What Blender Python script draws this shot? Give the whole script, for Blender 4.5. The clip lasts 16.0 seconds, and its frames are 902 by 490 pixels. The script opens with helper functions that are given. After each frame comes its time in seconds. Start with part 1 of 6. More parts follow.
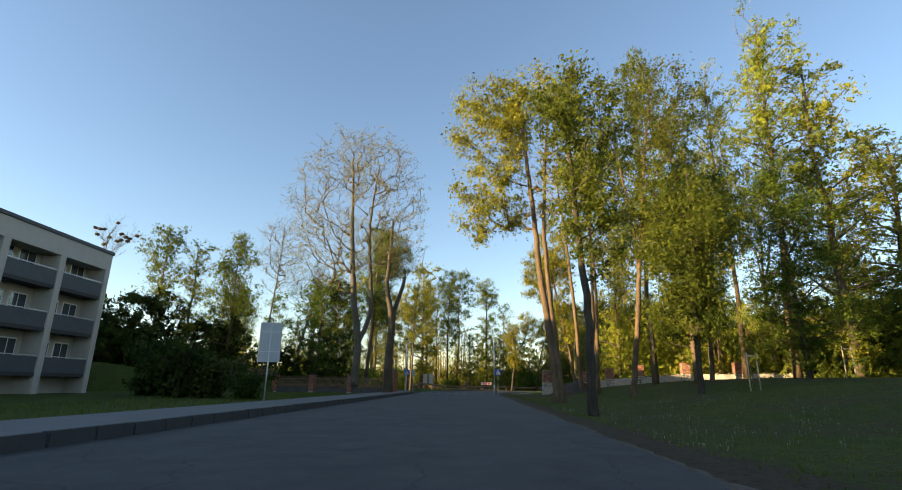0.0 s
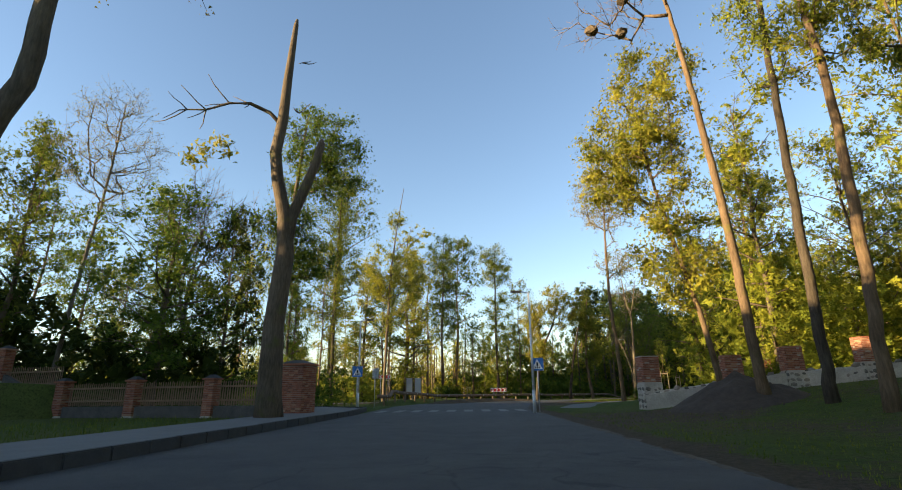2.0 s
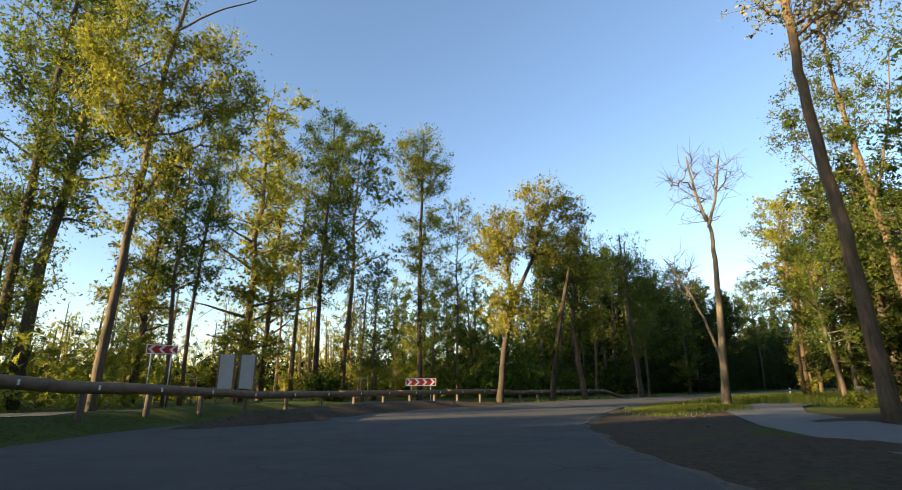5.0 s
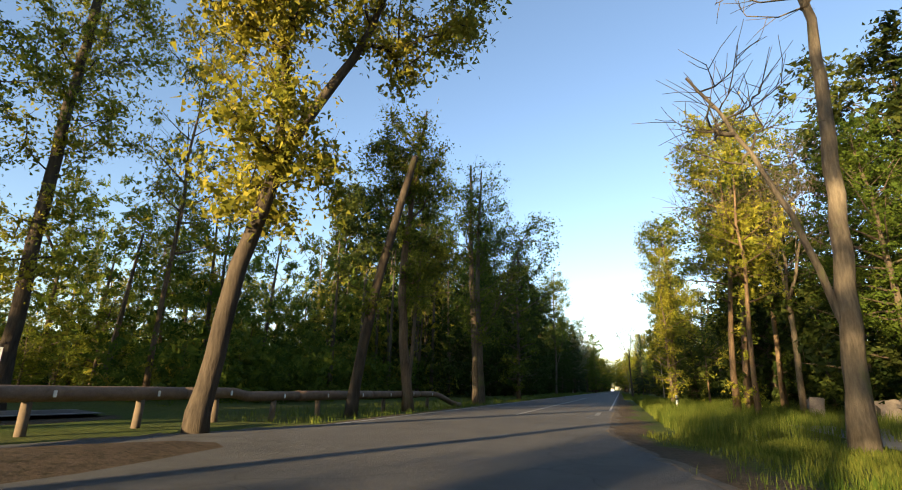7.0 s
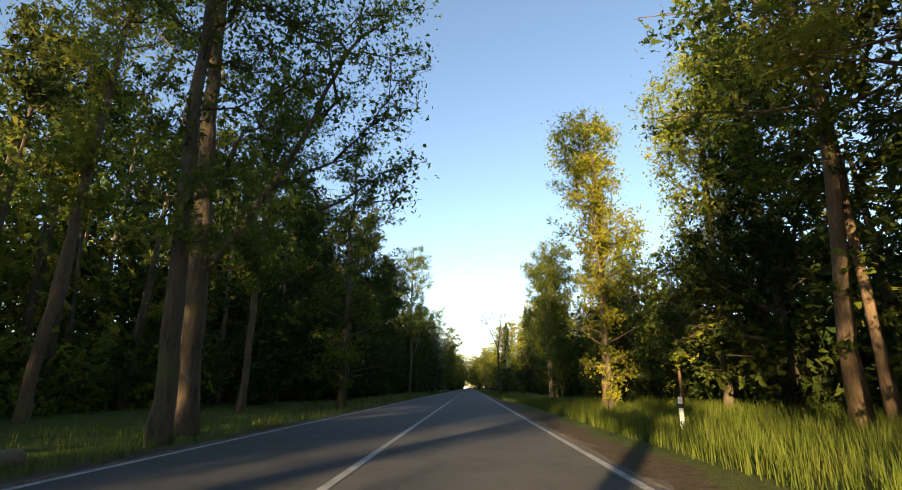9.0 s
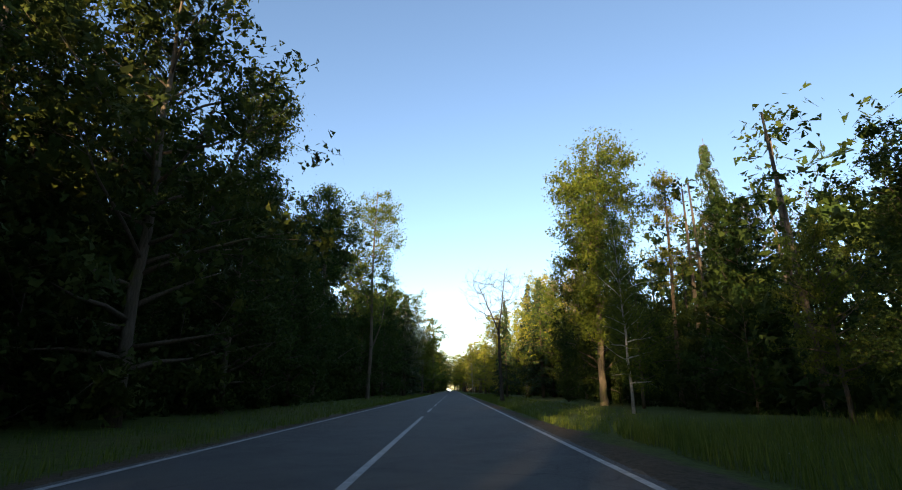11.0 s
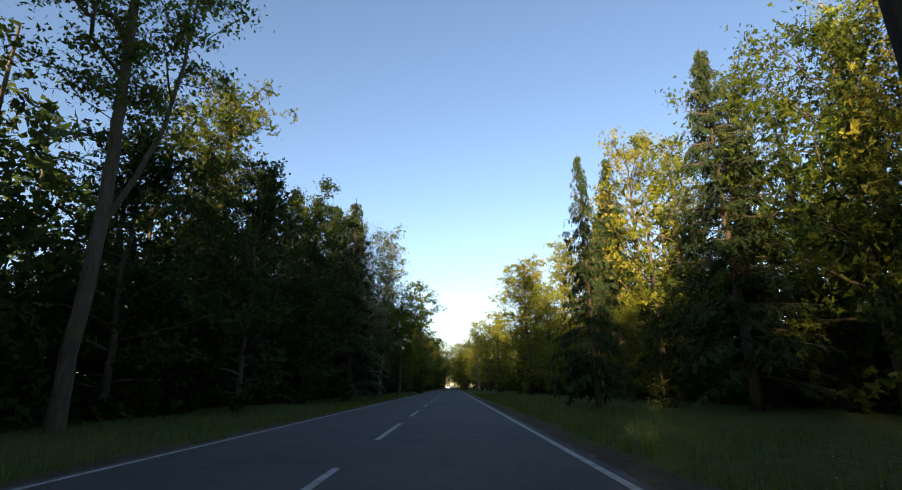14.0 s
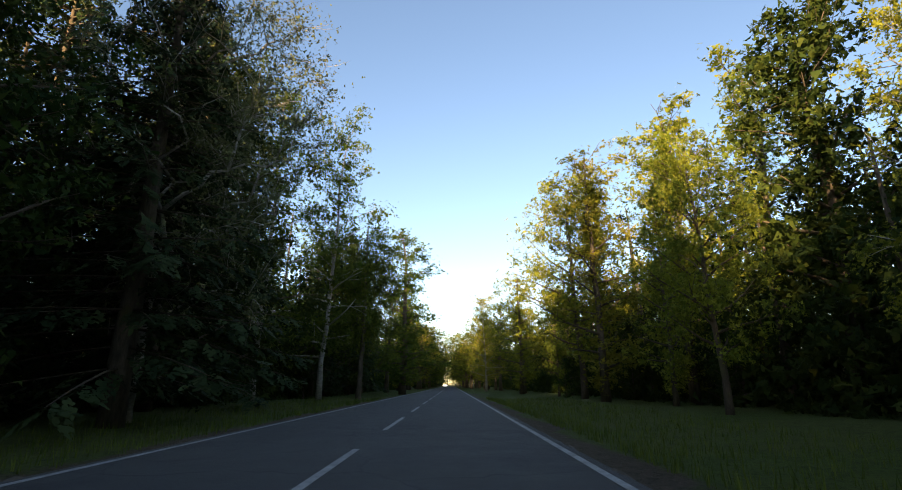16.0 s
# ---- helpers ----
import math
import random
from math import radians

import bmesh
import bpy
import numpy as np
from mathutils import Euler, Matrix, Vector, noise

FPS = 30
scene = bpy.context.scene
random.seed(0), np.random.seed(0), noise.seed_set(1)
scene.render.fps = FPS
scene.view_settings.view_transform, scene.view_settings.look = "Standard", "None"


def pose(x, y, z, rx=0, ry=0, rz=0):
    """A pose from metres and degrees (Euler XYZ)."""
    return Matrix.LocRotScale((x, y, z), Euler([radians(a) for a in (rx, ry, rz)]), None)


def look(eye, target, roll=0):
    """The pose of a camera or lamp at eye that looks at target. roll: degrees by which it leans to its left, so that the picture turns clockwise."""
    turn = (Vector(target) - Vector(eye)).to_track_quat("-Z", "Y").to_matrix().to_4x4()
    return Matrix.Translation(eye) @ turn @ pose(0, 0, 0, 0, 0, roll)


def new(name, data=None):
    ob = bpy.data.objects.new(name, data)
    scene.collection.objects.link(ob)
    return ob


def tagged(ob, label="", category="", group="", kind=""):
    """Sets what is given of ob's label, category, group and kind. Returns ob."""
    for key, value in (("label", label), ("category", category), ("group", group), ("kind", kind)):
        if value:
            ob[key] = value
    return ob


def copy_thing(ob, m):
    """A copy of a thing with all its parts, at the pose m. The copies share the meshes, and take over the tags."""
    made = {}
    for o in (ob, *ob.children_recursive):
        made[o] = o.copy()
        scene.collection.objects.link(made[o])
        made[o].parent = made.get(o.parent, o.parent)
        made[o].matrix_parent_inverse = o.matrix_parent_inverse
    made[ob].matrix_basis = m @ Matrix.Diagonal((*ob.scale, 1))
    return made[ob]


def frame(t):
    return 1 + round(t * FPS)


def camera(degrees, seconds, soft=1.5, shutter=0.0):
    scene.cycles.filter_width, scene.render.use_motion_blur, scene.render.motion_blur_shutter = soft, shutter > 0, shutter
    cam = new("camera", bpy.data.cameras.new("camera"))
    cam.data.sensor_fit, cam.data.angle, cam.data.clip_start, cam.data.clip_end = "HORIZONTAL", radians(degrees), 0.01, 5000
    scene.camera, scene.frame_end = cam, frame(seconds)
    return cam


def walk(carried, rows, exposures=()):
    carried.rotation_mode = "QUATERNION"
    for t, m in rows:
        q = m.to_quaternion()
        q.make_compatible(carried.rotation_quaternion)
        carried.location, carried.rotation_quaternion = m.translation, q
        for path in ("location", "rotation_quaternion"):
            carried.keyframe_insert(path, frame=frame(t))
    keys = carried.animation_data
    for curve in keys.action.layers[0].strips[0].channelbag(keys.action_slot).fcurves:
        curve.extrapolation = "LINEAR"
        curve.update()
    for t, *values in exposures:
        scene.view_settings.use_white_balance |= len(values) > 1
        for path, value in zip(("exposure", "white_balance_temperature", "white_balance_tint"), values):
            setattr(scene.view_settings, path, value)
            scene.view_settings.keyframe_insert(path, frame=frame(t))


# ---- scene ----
cam = camera(83.9, 16.0, 1.0)

# seconds, x, y, heading, tilt, roll
PATH = [
    (0.0, 0.00, 0.00, 0.01, 15.58, 0.80),
    (0.5, 0.16, 8.13, 0.03, 15.48, 0.72),
    (1.0, 0.31, 16.11, -0.02, 15.65, 1.32),
    (1.5, 0.65, 23.81, -0.07, 16.31, 0.37),
    (2.0, 0.86, 31.30, -0.17, 16.45, -0.70),
    (2.5, 1.03, 38.18, -0.44, 15.77, -1.05),
    (3.0, 1.05, 44.24, -0.94, 15.75, -0.83),
    (3.2, 1.14, 46.42, -1.15, 15.78, -0.80),
    (3.7, 1.41, 52.02, -3.24, 15.76, -0.04),
    (4.2, 1.91, 57.71, -5.76, 15.75, -0.00),
    (4.7, 2.68, 63.47, -8.35, 15.75, -0.04),
    (5.3, 4.00, 70.40, -12.02, 15.73, -0.88),
    (5.5, 4.60, 72.69, -14.03, 15.47, -1.10),
    (6.0, 6.42, 77.98, -20.26, 15.40, -0.25),
    (6.5, 8.34, 82.74, -26.63, 15.39, 1.09),
    (7.0, 10.27, 87.49, -33.40, 15.71, 1.35),
    (7.5, 13.92, 91.73, -38.54, 15.64, 1.38),
    (8.0, 17.70, 95.43, -43.61, 15.27, 0.27),
    (8.5, 21.33, 98.85, -46.80, 15.45, 1.25),
    (9.0, 25.53, 102.48, -49.58, 15.84, 0.21),
    (9.2, 27.29, 103.99, -50.31, 15.67, 0.42),
    (9.7, 32.10, 107.93, -51.19, 15.74, 0.02),
    (10.2, 37.26, 112.07, -51.49, 15.77, 0.00),
    (10.7, 42.75, 116.44, -51.53, 15.87, 0.01),
    (11.3, 49.70, 121.97, -51.54, 16.29, 0.19),
    (11.5, 52.14, 123.89, -51.59, 16.27, 0.50),
    (12.0, 58.47, 128.70, -51.44, 16.06, 0.91),
    (12.5, 64.65, 133.19, -51.21, 16.15, 0.89),
    (13.0, 70.59, 137.97, -51.49, 15.59, -0.14),
    (13.5, 76.42, 142.62, -51.60, 15.60, -0.22),
    (14.0, 82.17, 147.12, -51.72, 15.77, -0.64),
    (14.5, 87.85, 151.51, -51.97, 15.79, -0.84),
    (15.0, 93.54, 155.97, -51.71, 15.64, -0.53),
    (15.5, 99.91, 160.96, -51.81, 15.58, -0.35),
    (16.0, 106.05, 165.92, -51.73, 15.58, -0.08),
]
EYE = 1.0


def stand(x, y, heading, tilt, roll):
    turn = Euler((radians(90 + tilt), 0, radians(heading))).to_matrix().to_4x4()
    return Matrix.Translation((x, y, EYE)) @ turn @ pose(0, 0, 0, 0, 0, roll)


# seconds, stops, kelvin, tint
EXPOSED = [(0.0, 1.7, 6700, 14), (1.0, 1.8, 6700, 14), (3.0, 1.8, 6700, 14), (5.5, 1.86, 6400, 16), (8.5, 1.8, 6950, 16), (9.0, 1.8, 6950, 16), (12.0, 1.68, 6350, 16), (13.0, 1.6, 6600, 18), (14.0, 1.58, 6550, 19), (16.0, 1.84, 7000, 19)]
walk(cam, [(t, stand(*row)) for t, *row in PATH], EXPOSED)

# ---- light ----
SUN_FROM = 252.0      # bearing of the sun, clockwise from +y
SUN_HIGH = 9.5
world = bpy.data.worlds.new("evening_sky")
scene.world = world
world.use_nodes = True
wn = world.node_tree.nodes
sky = wn.new("ShaderNodeTexSky")
sky.sky_type, sky.sun_disc = "NISHITA", False
sky.sun_elevation, sky.sun_rotation = radians(SUN_HIGH), radians(SUN_FROM)
sky.air_density, sky.dust_density, sky.ozone_density = 1.0, 0.25, 1.8
wn["Background"].inputs["Strength"].default_value = 0.105
world.node_tree.links.new(sky.outputs[0], wn["Background"].inputs["Color"])
sun = new("sun", bpy.data.lights.new("sun", "SUN"))
sun.data.energy, sun.data.angle, sun.data.color = 5.0, radians(0.5), (1.0, 0.77, 0.41)
a, e = radians(SUN_FROM), radians(SUN_HIGH)
sun.matrix_world = look((0, 0, 60), (-math.sin(a) * math.cos(e), -math.cos(a) * math.cos(e), 60 - math.sin(e)))

# ---- materials ----


class Mat:
    """A node material and short ways to add nodes to it."""

    def __init__(self, name):
        self.m = bpy.data.materials.new(name)
        self.m.use_nodes = True
        self.n, self.l = self.m.node_tree.nodes, self.m.node_tree.links
        self.bsdf = self.n["Principled BSDF"]
        self.pos = self.n.new("ShaderNodeNewGeometry")

    def put(self, a, b):
        self.l.new(a, b)

    def noise(self, scale, detail=6, rough=0.6, coords=None, stretch=None, dist=0.0):
        t = self.n.new("ShaderNodeTexNoise")
        t.inputs["Scale"].default_value, t.inputs["Detail"].default_value = scale, detail
        t.inputs["Roughness"].default_value, t.inputs["Distortion"].default_value = rough, dist
        src = coords or self.pos.outputs["Position"]
        if stretch:
            mp = self.n.new("ShaderNodeMapping")
            mp.inputs["Scale"].default_value = stretch
            self.put(src, mp.inputs["Vector"])
            src = mp.outputs[0]
        self.put(src, t.inputs["Vector"])
        return t.outputs["Fac"]

    def ramp(self, fac, stops):
        r = self.n.new("ShaderNodeValToRGB")
        el = r.color_ramp.elements
        while len(el) < len(stops):
            el.new(0.5)
        for s, (p, c) in zip(el, stops):
            s.position, s.color = p, (*c, 1)
        self.put(fac, r.inputs["Fac"])
        return r.outputs["Color"]

    def mix(self, fac, a, b, mode="MIX"):
        x = self.n.new("ShaderNodeMix")
        x.data_type, x.blend_type = "RGBA", mode
        for sock, val in ((x.inputs[0], fac), (x.inputs[6], a), (x.inputs[7], b)):
            if isinstance(val, (int, float)):
                sock.default_value = val
            elif isinstance(val, tuple):
                sock.default_value = (*val, 1)
            else:
                self.put(val, sock)
        return x.outputs[2]

    def bump(self, height, strength, distance=0.02):
        b = self.n.new("ShaderNodeBump")
        b.inputs["Strength"].default_value, b.inputs["Distance"].default_value = strength, distance
        self.put(height, b.inputs["Height"])
        self.put(b.outputs[0], self.bsdf.inputs["Normal"])

    def color(self, c, rough=0.8, metal=0.0, spec=0.3):
        if isinstance(c, tuple):
            self.bsdf.inputs["Base Color"].default_value = (*c, 1)
        else:
            self.put(c, self.bsdf.inputs["Base Color"])
        self.bsdf.inputs["Roughness"].default_value = rough
        self.bsdf.inputs["Metallic"].default_value = metal
        self.bsdf.inputs["Specular IOR Level"].default_value = spec
        return self.m


def plain(name, c, rough=0.6, metal=0.0, var=0.25, scale=6.0, bump=0.0, spec=0.4):
    """A surface with cloudy and fine variation round one colour."""
    k = Mat(name)
    lo, hi = tuple(v * (1 - var) for v in c), tuple(min(1, v * (1 + var)) for v in c)
    f = k.noise(scale, 8, 0.65)
    col = k.mix(0.35, k.ramp(f, [(0.3, lo), (0.7, hi)]), k.ramp(k.noise(scale * 9), [(0.35, lo), (0.65, hi)]))
    if bump:
        k.bump(f, bump)
    return k.color(col, rough, metal, spec)


def leaf_material(name, dark, mid, light, glow=0.4, cell=0.0, cover=0.52):
    k = Mat(name)
    rnd = k.pos.outputs["Random Per Island"]
    info = k.n.new("ShaderNodeObjectInfo")
    col = k.ramp(rnd, [(0.0, dark), (0.5, mid), (1.0, light)])
    clump = k.ramp(k.noise(0.55, 3), [(0.35, dark), (0.65, light)])
    col = k.mix(0.4, col, clump)
    hue = k.n.new("ShaderNodeHueSaturation")
    mr = k.n.new("ShaderNodeMapRange")
    mr.inputs["To Min"].default_value, mr.inputs["To Max"].default_value = 0.475, 0.515
    k.put(info.outputs["Random"], mr.inputs["Value"])
    k.put(mr.outputs[0], hue.inputs["Hue"])
    k.put(col, hue.inputs["Color"])
    k.color(hue.outputs[0], 0.7, 0, 0.08)
    tr = k.n.new("ShaderNodeBsdfTranslucent")
    k.put(hue.outputs[0], tr.inputs["Color"])
    mx = k.n.new("ShaderNodeMixShader")
    mx.inputs[0].default_value = glow
    k.put(k.bsdf.outputs[0], mx.inputs[1])
    k.put(tr.outputs[0], mx.inputs[2])
    if cell:
        # single leaves and gaps within a spray
        tc = k.n.new("ShaderNodeTexCoord")
        vo = k.n.new("ShaderNodeTexVoronoi")
        vo.inputs["Scale"].default_value = 1 / cell
        k.put(tc.outputs["Object"], vo.inputs["Vector"])
        cut = k.n.new("ShaderNodeMath")
        cut.operation = "GREATER_THAN"
        cut.inputs[1].default_value = cover
        k.put(vo.outputs["Distance"], cut.inputs[0])
        hole = k.n.new("ShaderNodeBsdfTransparent")
        m2 = k.n.new("ShaderNodeMixShader")
        k.put(cut.outputs[0], m2.inputs[0])
        k.put(mx.outputs[0], m2.inputs[1])
        k.put(hole.outputs[0], m2.inputs[2])
        mx = m2
    k.put(mx.outputs[0], k.n["Material Output"].inputs["Surface"])
    return k.m


def bark_material(name, lo, hi, stretch=(9, 9, 1.6)):
    k = Mat(name)
    tc = k.n.new("ShaderNodeTexCoord")
    f = k.noise(1.6, 8, 0.7, tc.outputs["Object"], stretch)
    g = k.noise(0.7, 3, 0.5, tc.outputs["Object"])
    col = k.mix(0.35, k.ramp(f, [(0.32, lo), (0.66, hi)]), k.ramp(g, [(0.35, lo), (0.65, hi)]))
    moss = k.ramp(k.noise(1.1, 5), [(0.58, (0, 0, 0)), (0.72, (1, 1, 1))])
    col = k.mix(moss, col, tuple(v * s for v, s in zip(hi, (0.62, 0.8, 0.42))))
    k.bump(f, 0.8, 0.05)
    return k.color(col, 0.9, 0, 0.15)


M_LEAF = leaf_material("leaves_green", (0.03, 0.06, 0.010), (0.082, 0.13, 0.018), (0.195, 0.22, 0.03), 0.5, cell=0.115, cover=0.58)
M_LEAF_YELLOW = leaf_material("leaves_fresh", (0.085, 0.12, 0.014), (0.20, 0.228, 0.025), (0.385, 0.365, 0.045), cell=0.105, cover=0.58)
# the next two are darker green leaves, with forest shade put into their colour
M_LEAF_DARK_SHADE = leaf_material("leaves_dark_shade", (0.014, 0.032, 0.008), (0.032, 0.06, 0.012), (0.08, 0.10, 0.018), 0.3, cell=0.14, cover=0.63)
M_LEAF_DEEP_SHADE = leaf_material("leaves_deep_shade", (0.014, 0.032, 0.008), (0.032, 0.06, 0.012), (0.08, 0.10, 0.018), 0.3, cell=0.22, cover=0.64)
M_NEEDLE = leaf_material("needles", (0.012, 0.028, 0.012), (0.028, 0.055, 0.02), (0.06, 0.09, 0.03), 0.15, cell=0.075, cover=0.55)
M_BIRCH_LEAF = leaf_material("birch_leaves", (0.06, 0.075, 0.03), (0.12, 0.14, 0.055), (0.22, 0.23, 0.10), 0.4, cell=0.09, cover=0.5)
M_BUD = leaf_material("buds", (0.14, 0.13, 0.05), (0.23, 0.21, 0.08), (0.32, 0.28, 0.11), 0.3)
M_BARK = bark_material("bark_grey_brown", (0.045, 0.034, 0.024), (0.17, 0.13, 0.09))
# darker bark copy, the shade on the trunks put into its colour
M_BARK_DARK_SHADE = bark_material("bark_dark_shade", (0.028, 0.022, 0.017), (0.095, 0.075, 0.055))
M_BARK_ASH = bark_material("bark_ash", (0.055, 0.045, 0.034), (0.19, 0.155, 0.11))
M_POST = plain("rail_post_wood", (0.115, 0.085, 0.057), 0.85, var=0.3, scale=9)
M_BARK_WARM = bark_material("bark_warm", (0.06, 0.04, 0.025), (0.21, 0.142, 0.086))
M_BARK_BIRCH = bark_material("bark_pale", (0.10, 0.08, 0.06), (0.5, 0.45, 0.38), (3, 3, 7))


def ground_material():
    k = Mat("grass_ground")
    big, mid, fine = k.noise(0.12, 4), k.noise(1.3, 6), k.noise(26, 6, 0.75)
    grass = k.mix(0.5, k.ramp(fine, [(0.3, (0.022, 0.04, 0.008)), (0.7, (0.11, 0.15, 0.03))]),
                  k.ramp(mid, [(0.3, (0.035, 0.055, 0.012)), (0.7, (0.10, 0.13, 0.026))]))
    grass = k.mix(k.ramp(big, [(0.42, (0, 0, 0)), (0.7, (0.55, 0.55, 0.55))]), grass, (0.12, 0.105, 0.04))
    soil = k.mix(0.5, k.ramp(k.noise(3.0, 8, 0.7), [(0.3, (0.045, 0.033, 0.023)), (0.7, (0.135, 0.098, 0.066))]),
                 k.ramp(k.noise(40, 4, 0.8), [(0.35, (0.04, 0.03, 0.021)), (0.65, (0.15, 0.112, 0.08))]))
    at = k.n.new("ShaderNodeAttribute")
    at.attribute_name = "soil"
    edge = k.n.new("ShaderNodeMath")
    edge.operation = "ADD"
    k.put(at.outputs["Fac"], edge.inputs[0])
    m2 = k.n.new("ShaderNodeMath")
    m2.operation = "MULTIPLY_ADD"
    m2.inputs[1].default_value, m2.inputs[2].default_value = 0.9, -0.45
    k.put(k.noise(2.2, 7, 0.7), m2.inputs[0])
    k.put(m2.outputs[0], edge.inputs[1])
    f = k.ramp(edge.outputs[0], [(0.38, (0, 0, 0)), (0.62, (1, 1, 1))])
    fleck = k.ramp(k.noise(55, 2, 0.5), [(0.66, (0, 0, 0)), (0.74, (0.6, 0.6, 0.6))])
    dark = k.ramp(k.noise(9, 5, 0.75), [(0.36, (0.62, 0.62, 0.62)), (0.52, (0, 0, 0))])
    col = k.mix(dark, k.mix(f, grass, soil), (0.018, 0.022, 0.009))
    col = k.mix(fleck, col, (0.15, 0.13, 0.065))
    k.bump(fine, 0.9, 0.05)
    return k.color(col, 0.95, 0, 0.1)


def asphalt_material():
    k = Mat("worn_asphalt")
    fine = k.noise(150, 3, 0.8)
    mid = k.noise(1.1, 8, 0.7)
    big = k.noise(0.16, 4, 0.6)
    c = k.mix(0.45, k.ramp(fine, [(0.3, (0.026, 0.026, 0.027)), (0.72, (0.118, 0.115, 0.112))]),
              k.ramp(mid, [(0.3, (0.032, 0.032, 0.033)), (0.7, (0.125, 0.121, 0.117))]))
    c = k.mix(k.ramp(big, [(0.45, (0, 0, 0)), (0.7, (0.5, 0.5, 0.5))]), c, (0.105, 0.099, 0.092))
    crack = k.n.new("ShaderNodeTexVoronoi")
    crack.feature = "DISTANCE_TO_EDGE"
    crack.inputs["Scale"].default_value = 0.32
    warp = k.n.new("ShaderNodeVectorMath")
    warp.operation = "ADD"
    wn_ = k.n.new("ShaderNodeTexNoise")
    wn_.inputs["Scale"].default_value = 0.9
    k.put(k.pos.outputs["Position"], wn_.inputs["Vector"])
    k.put(k.pos.outputs["Position"], warp.inputs[0])
    k.put(wn_.outputs["Color"], warp.inputs[1])
    k.put(warp.outputs[0], crack.inputs["Vector"])
    line = k.ramp(crack.outputs["Distance"], [(0.0, (0.75, 0.75, 0.75)), (0.006, (0, 0, 0))])
    c = k.mix(line, c, (0.03, 0.03, 0.03))
    k.bump(fine, 0.9, 0.02)
    return k.color(c, 0.82, 0, 0.35)


def stone_material():
    k = Mat("field_stone")
    info = k.n.new("ShaderNodeObjectInfo")
    tone = k.ramp(info.outputs["Random"], [(0.0, (0.06, 0.055, 0.05)), (0.4, (0.15, 0.13, 0.11)), (0.75, (0.26, 0.22, 0.18)), (1.0, (0.34, 0.27, 0.21))])
    f = k.noise(9, 8, 0.7)
    k.bump(f, 0.5, 0.02)
    return k.color(k.mix(0.3, tone, k.ramp(f, [(0.3, (0.06, 0.055, 0.05)), (0.7, (0.36, 0.32, 0.27))])), 0.92, 0, 0.2)


def brick_material():
    k = Mat("red_brick")
    info = k.n.new("ShaderNodeObjectInfo")
    tone = k.ramp(info.outputs["Random"], [(0.0, (0.14, 0.045, 0.03)), (0.45, (0.30, 0.09, 0.052)), (0.8, (0.38, 0.14, 0.08)), (1.0, (0.44, 0.27, 0.17))])
    f = k.noise(14, 8, 0.7)
    col = k.mix(0.35, tone, k.ramp(f, [(0.35, (0.14, 0.06, 0.04)), (0.7, (0.45, 0.27, 0.18))]))
    k.bump(f, 0.5, 0.01)
    return k.color(col, 0.92, 0, 0.2)


M_GROUND = ground_material()
M_ASPHALT = asphalt_material()
M_PAVE = plain("concrete_paving", (0.13, 0.126, 0.12), 0.85, var=0.2, scale=2.5, bump=0.2)
M_KERB = plain("concrete_kerb", (0.05, 0.049, 0.048), 0.85, var=0.25, scale=4, bump=0.3)
M_MARK = plain("road_paint", (0.27, 0.265, 0.255), 0.75, var=0.6, scale=4)
M_WORN = plain("worn_road_paint", (0.17, 0.168, 0.16), 0.8, var=0.35, scale=3)
M_BRICK = brick_material()
M_MORTAR = plain("mortar", (0.36, 0.31, 0.26), 0.95, var=0.2, scale=8)
M_DARKSTONE = plain("dark_plinth_stone", (0.09, 0.08, 0.07), 0.9, var=0.4, scale=2.2, bump=0.4)
M_STONE = stone_material()
M_PLASTER = plain("lime_mortar_wall", (0.42, 0.37, 0.31), 0.95, var=0.3, scale=2.0, bump=0.5)
M_BLOCK = plain("old_concrete", (0.21, 0.18, 0.155), 0.95, var=0.35, scale=3, bump=0.5)
M_WOOD = plain("weathered_wood", (0.21, 0.13, 0.075), 0.85, var=0.35, scale=7, bump=0.3)
M_RAIL = plain("old_log_wood", (0.19, 0.125, 0.085), 0.85, var=0.4, scale=5, bump=0.5)
M_STAKE = plain("pale_stake_wood", (0.42, 0.33, 0.22), 0.8, var=0.25, scale=9)
M_STEEL = plain("galvanised_steel", (0.55, 0.56, 0.57), 0.45, 0.6, 0.12, 5)
M_WHITE = plain("white_sheet", (0.78, 0.78, 0.76), 0.5, var=0.06, scale=3)
M_RED = plain("red_sheet", (0.55, 0.028, 0.022), 0.45, var=0.1, scale=3)
M_BLUE = plain("blue_sheet", (0.03, 0.16, 0.48), 0.45, var=0.1, scale=3)
M_BACK = plain("grey_sheet", (0.42, 0.43, 0.44), 0.5, 0.3, 0.1, 3)
M_DARK = plain("dark_metal", (0.045, 0.045, 0.05), 0.6, 0.3, 0.2, 4)

# ---- plan ----
RX, RY, RA = 106.05, 165.92, radians(51.75)     # a point of the main road and its bearing


def W(s, o):
    """A place s metres along the main road and o metres to the right of its driven lane's line."""
    return (RX + s * math.sin(RA) + o * math.cos(RA), RY + s * math.cos(RA) - o * math.sin(RA))


def along(x, y):
    dx, dy = x - RX, y - RY
    return dx * math.sin(RA) + dy * math.cos(RA), dx * math.cos(RA) - dy * math.sin(RA)


def left_edge(y):
    return -6.3 + 0.042 * y


def right_edge(y):
    return 2.75 + 0.045 * y


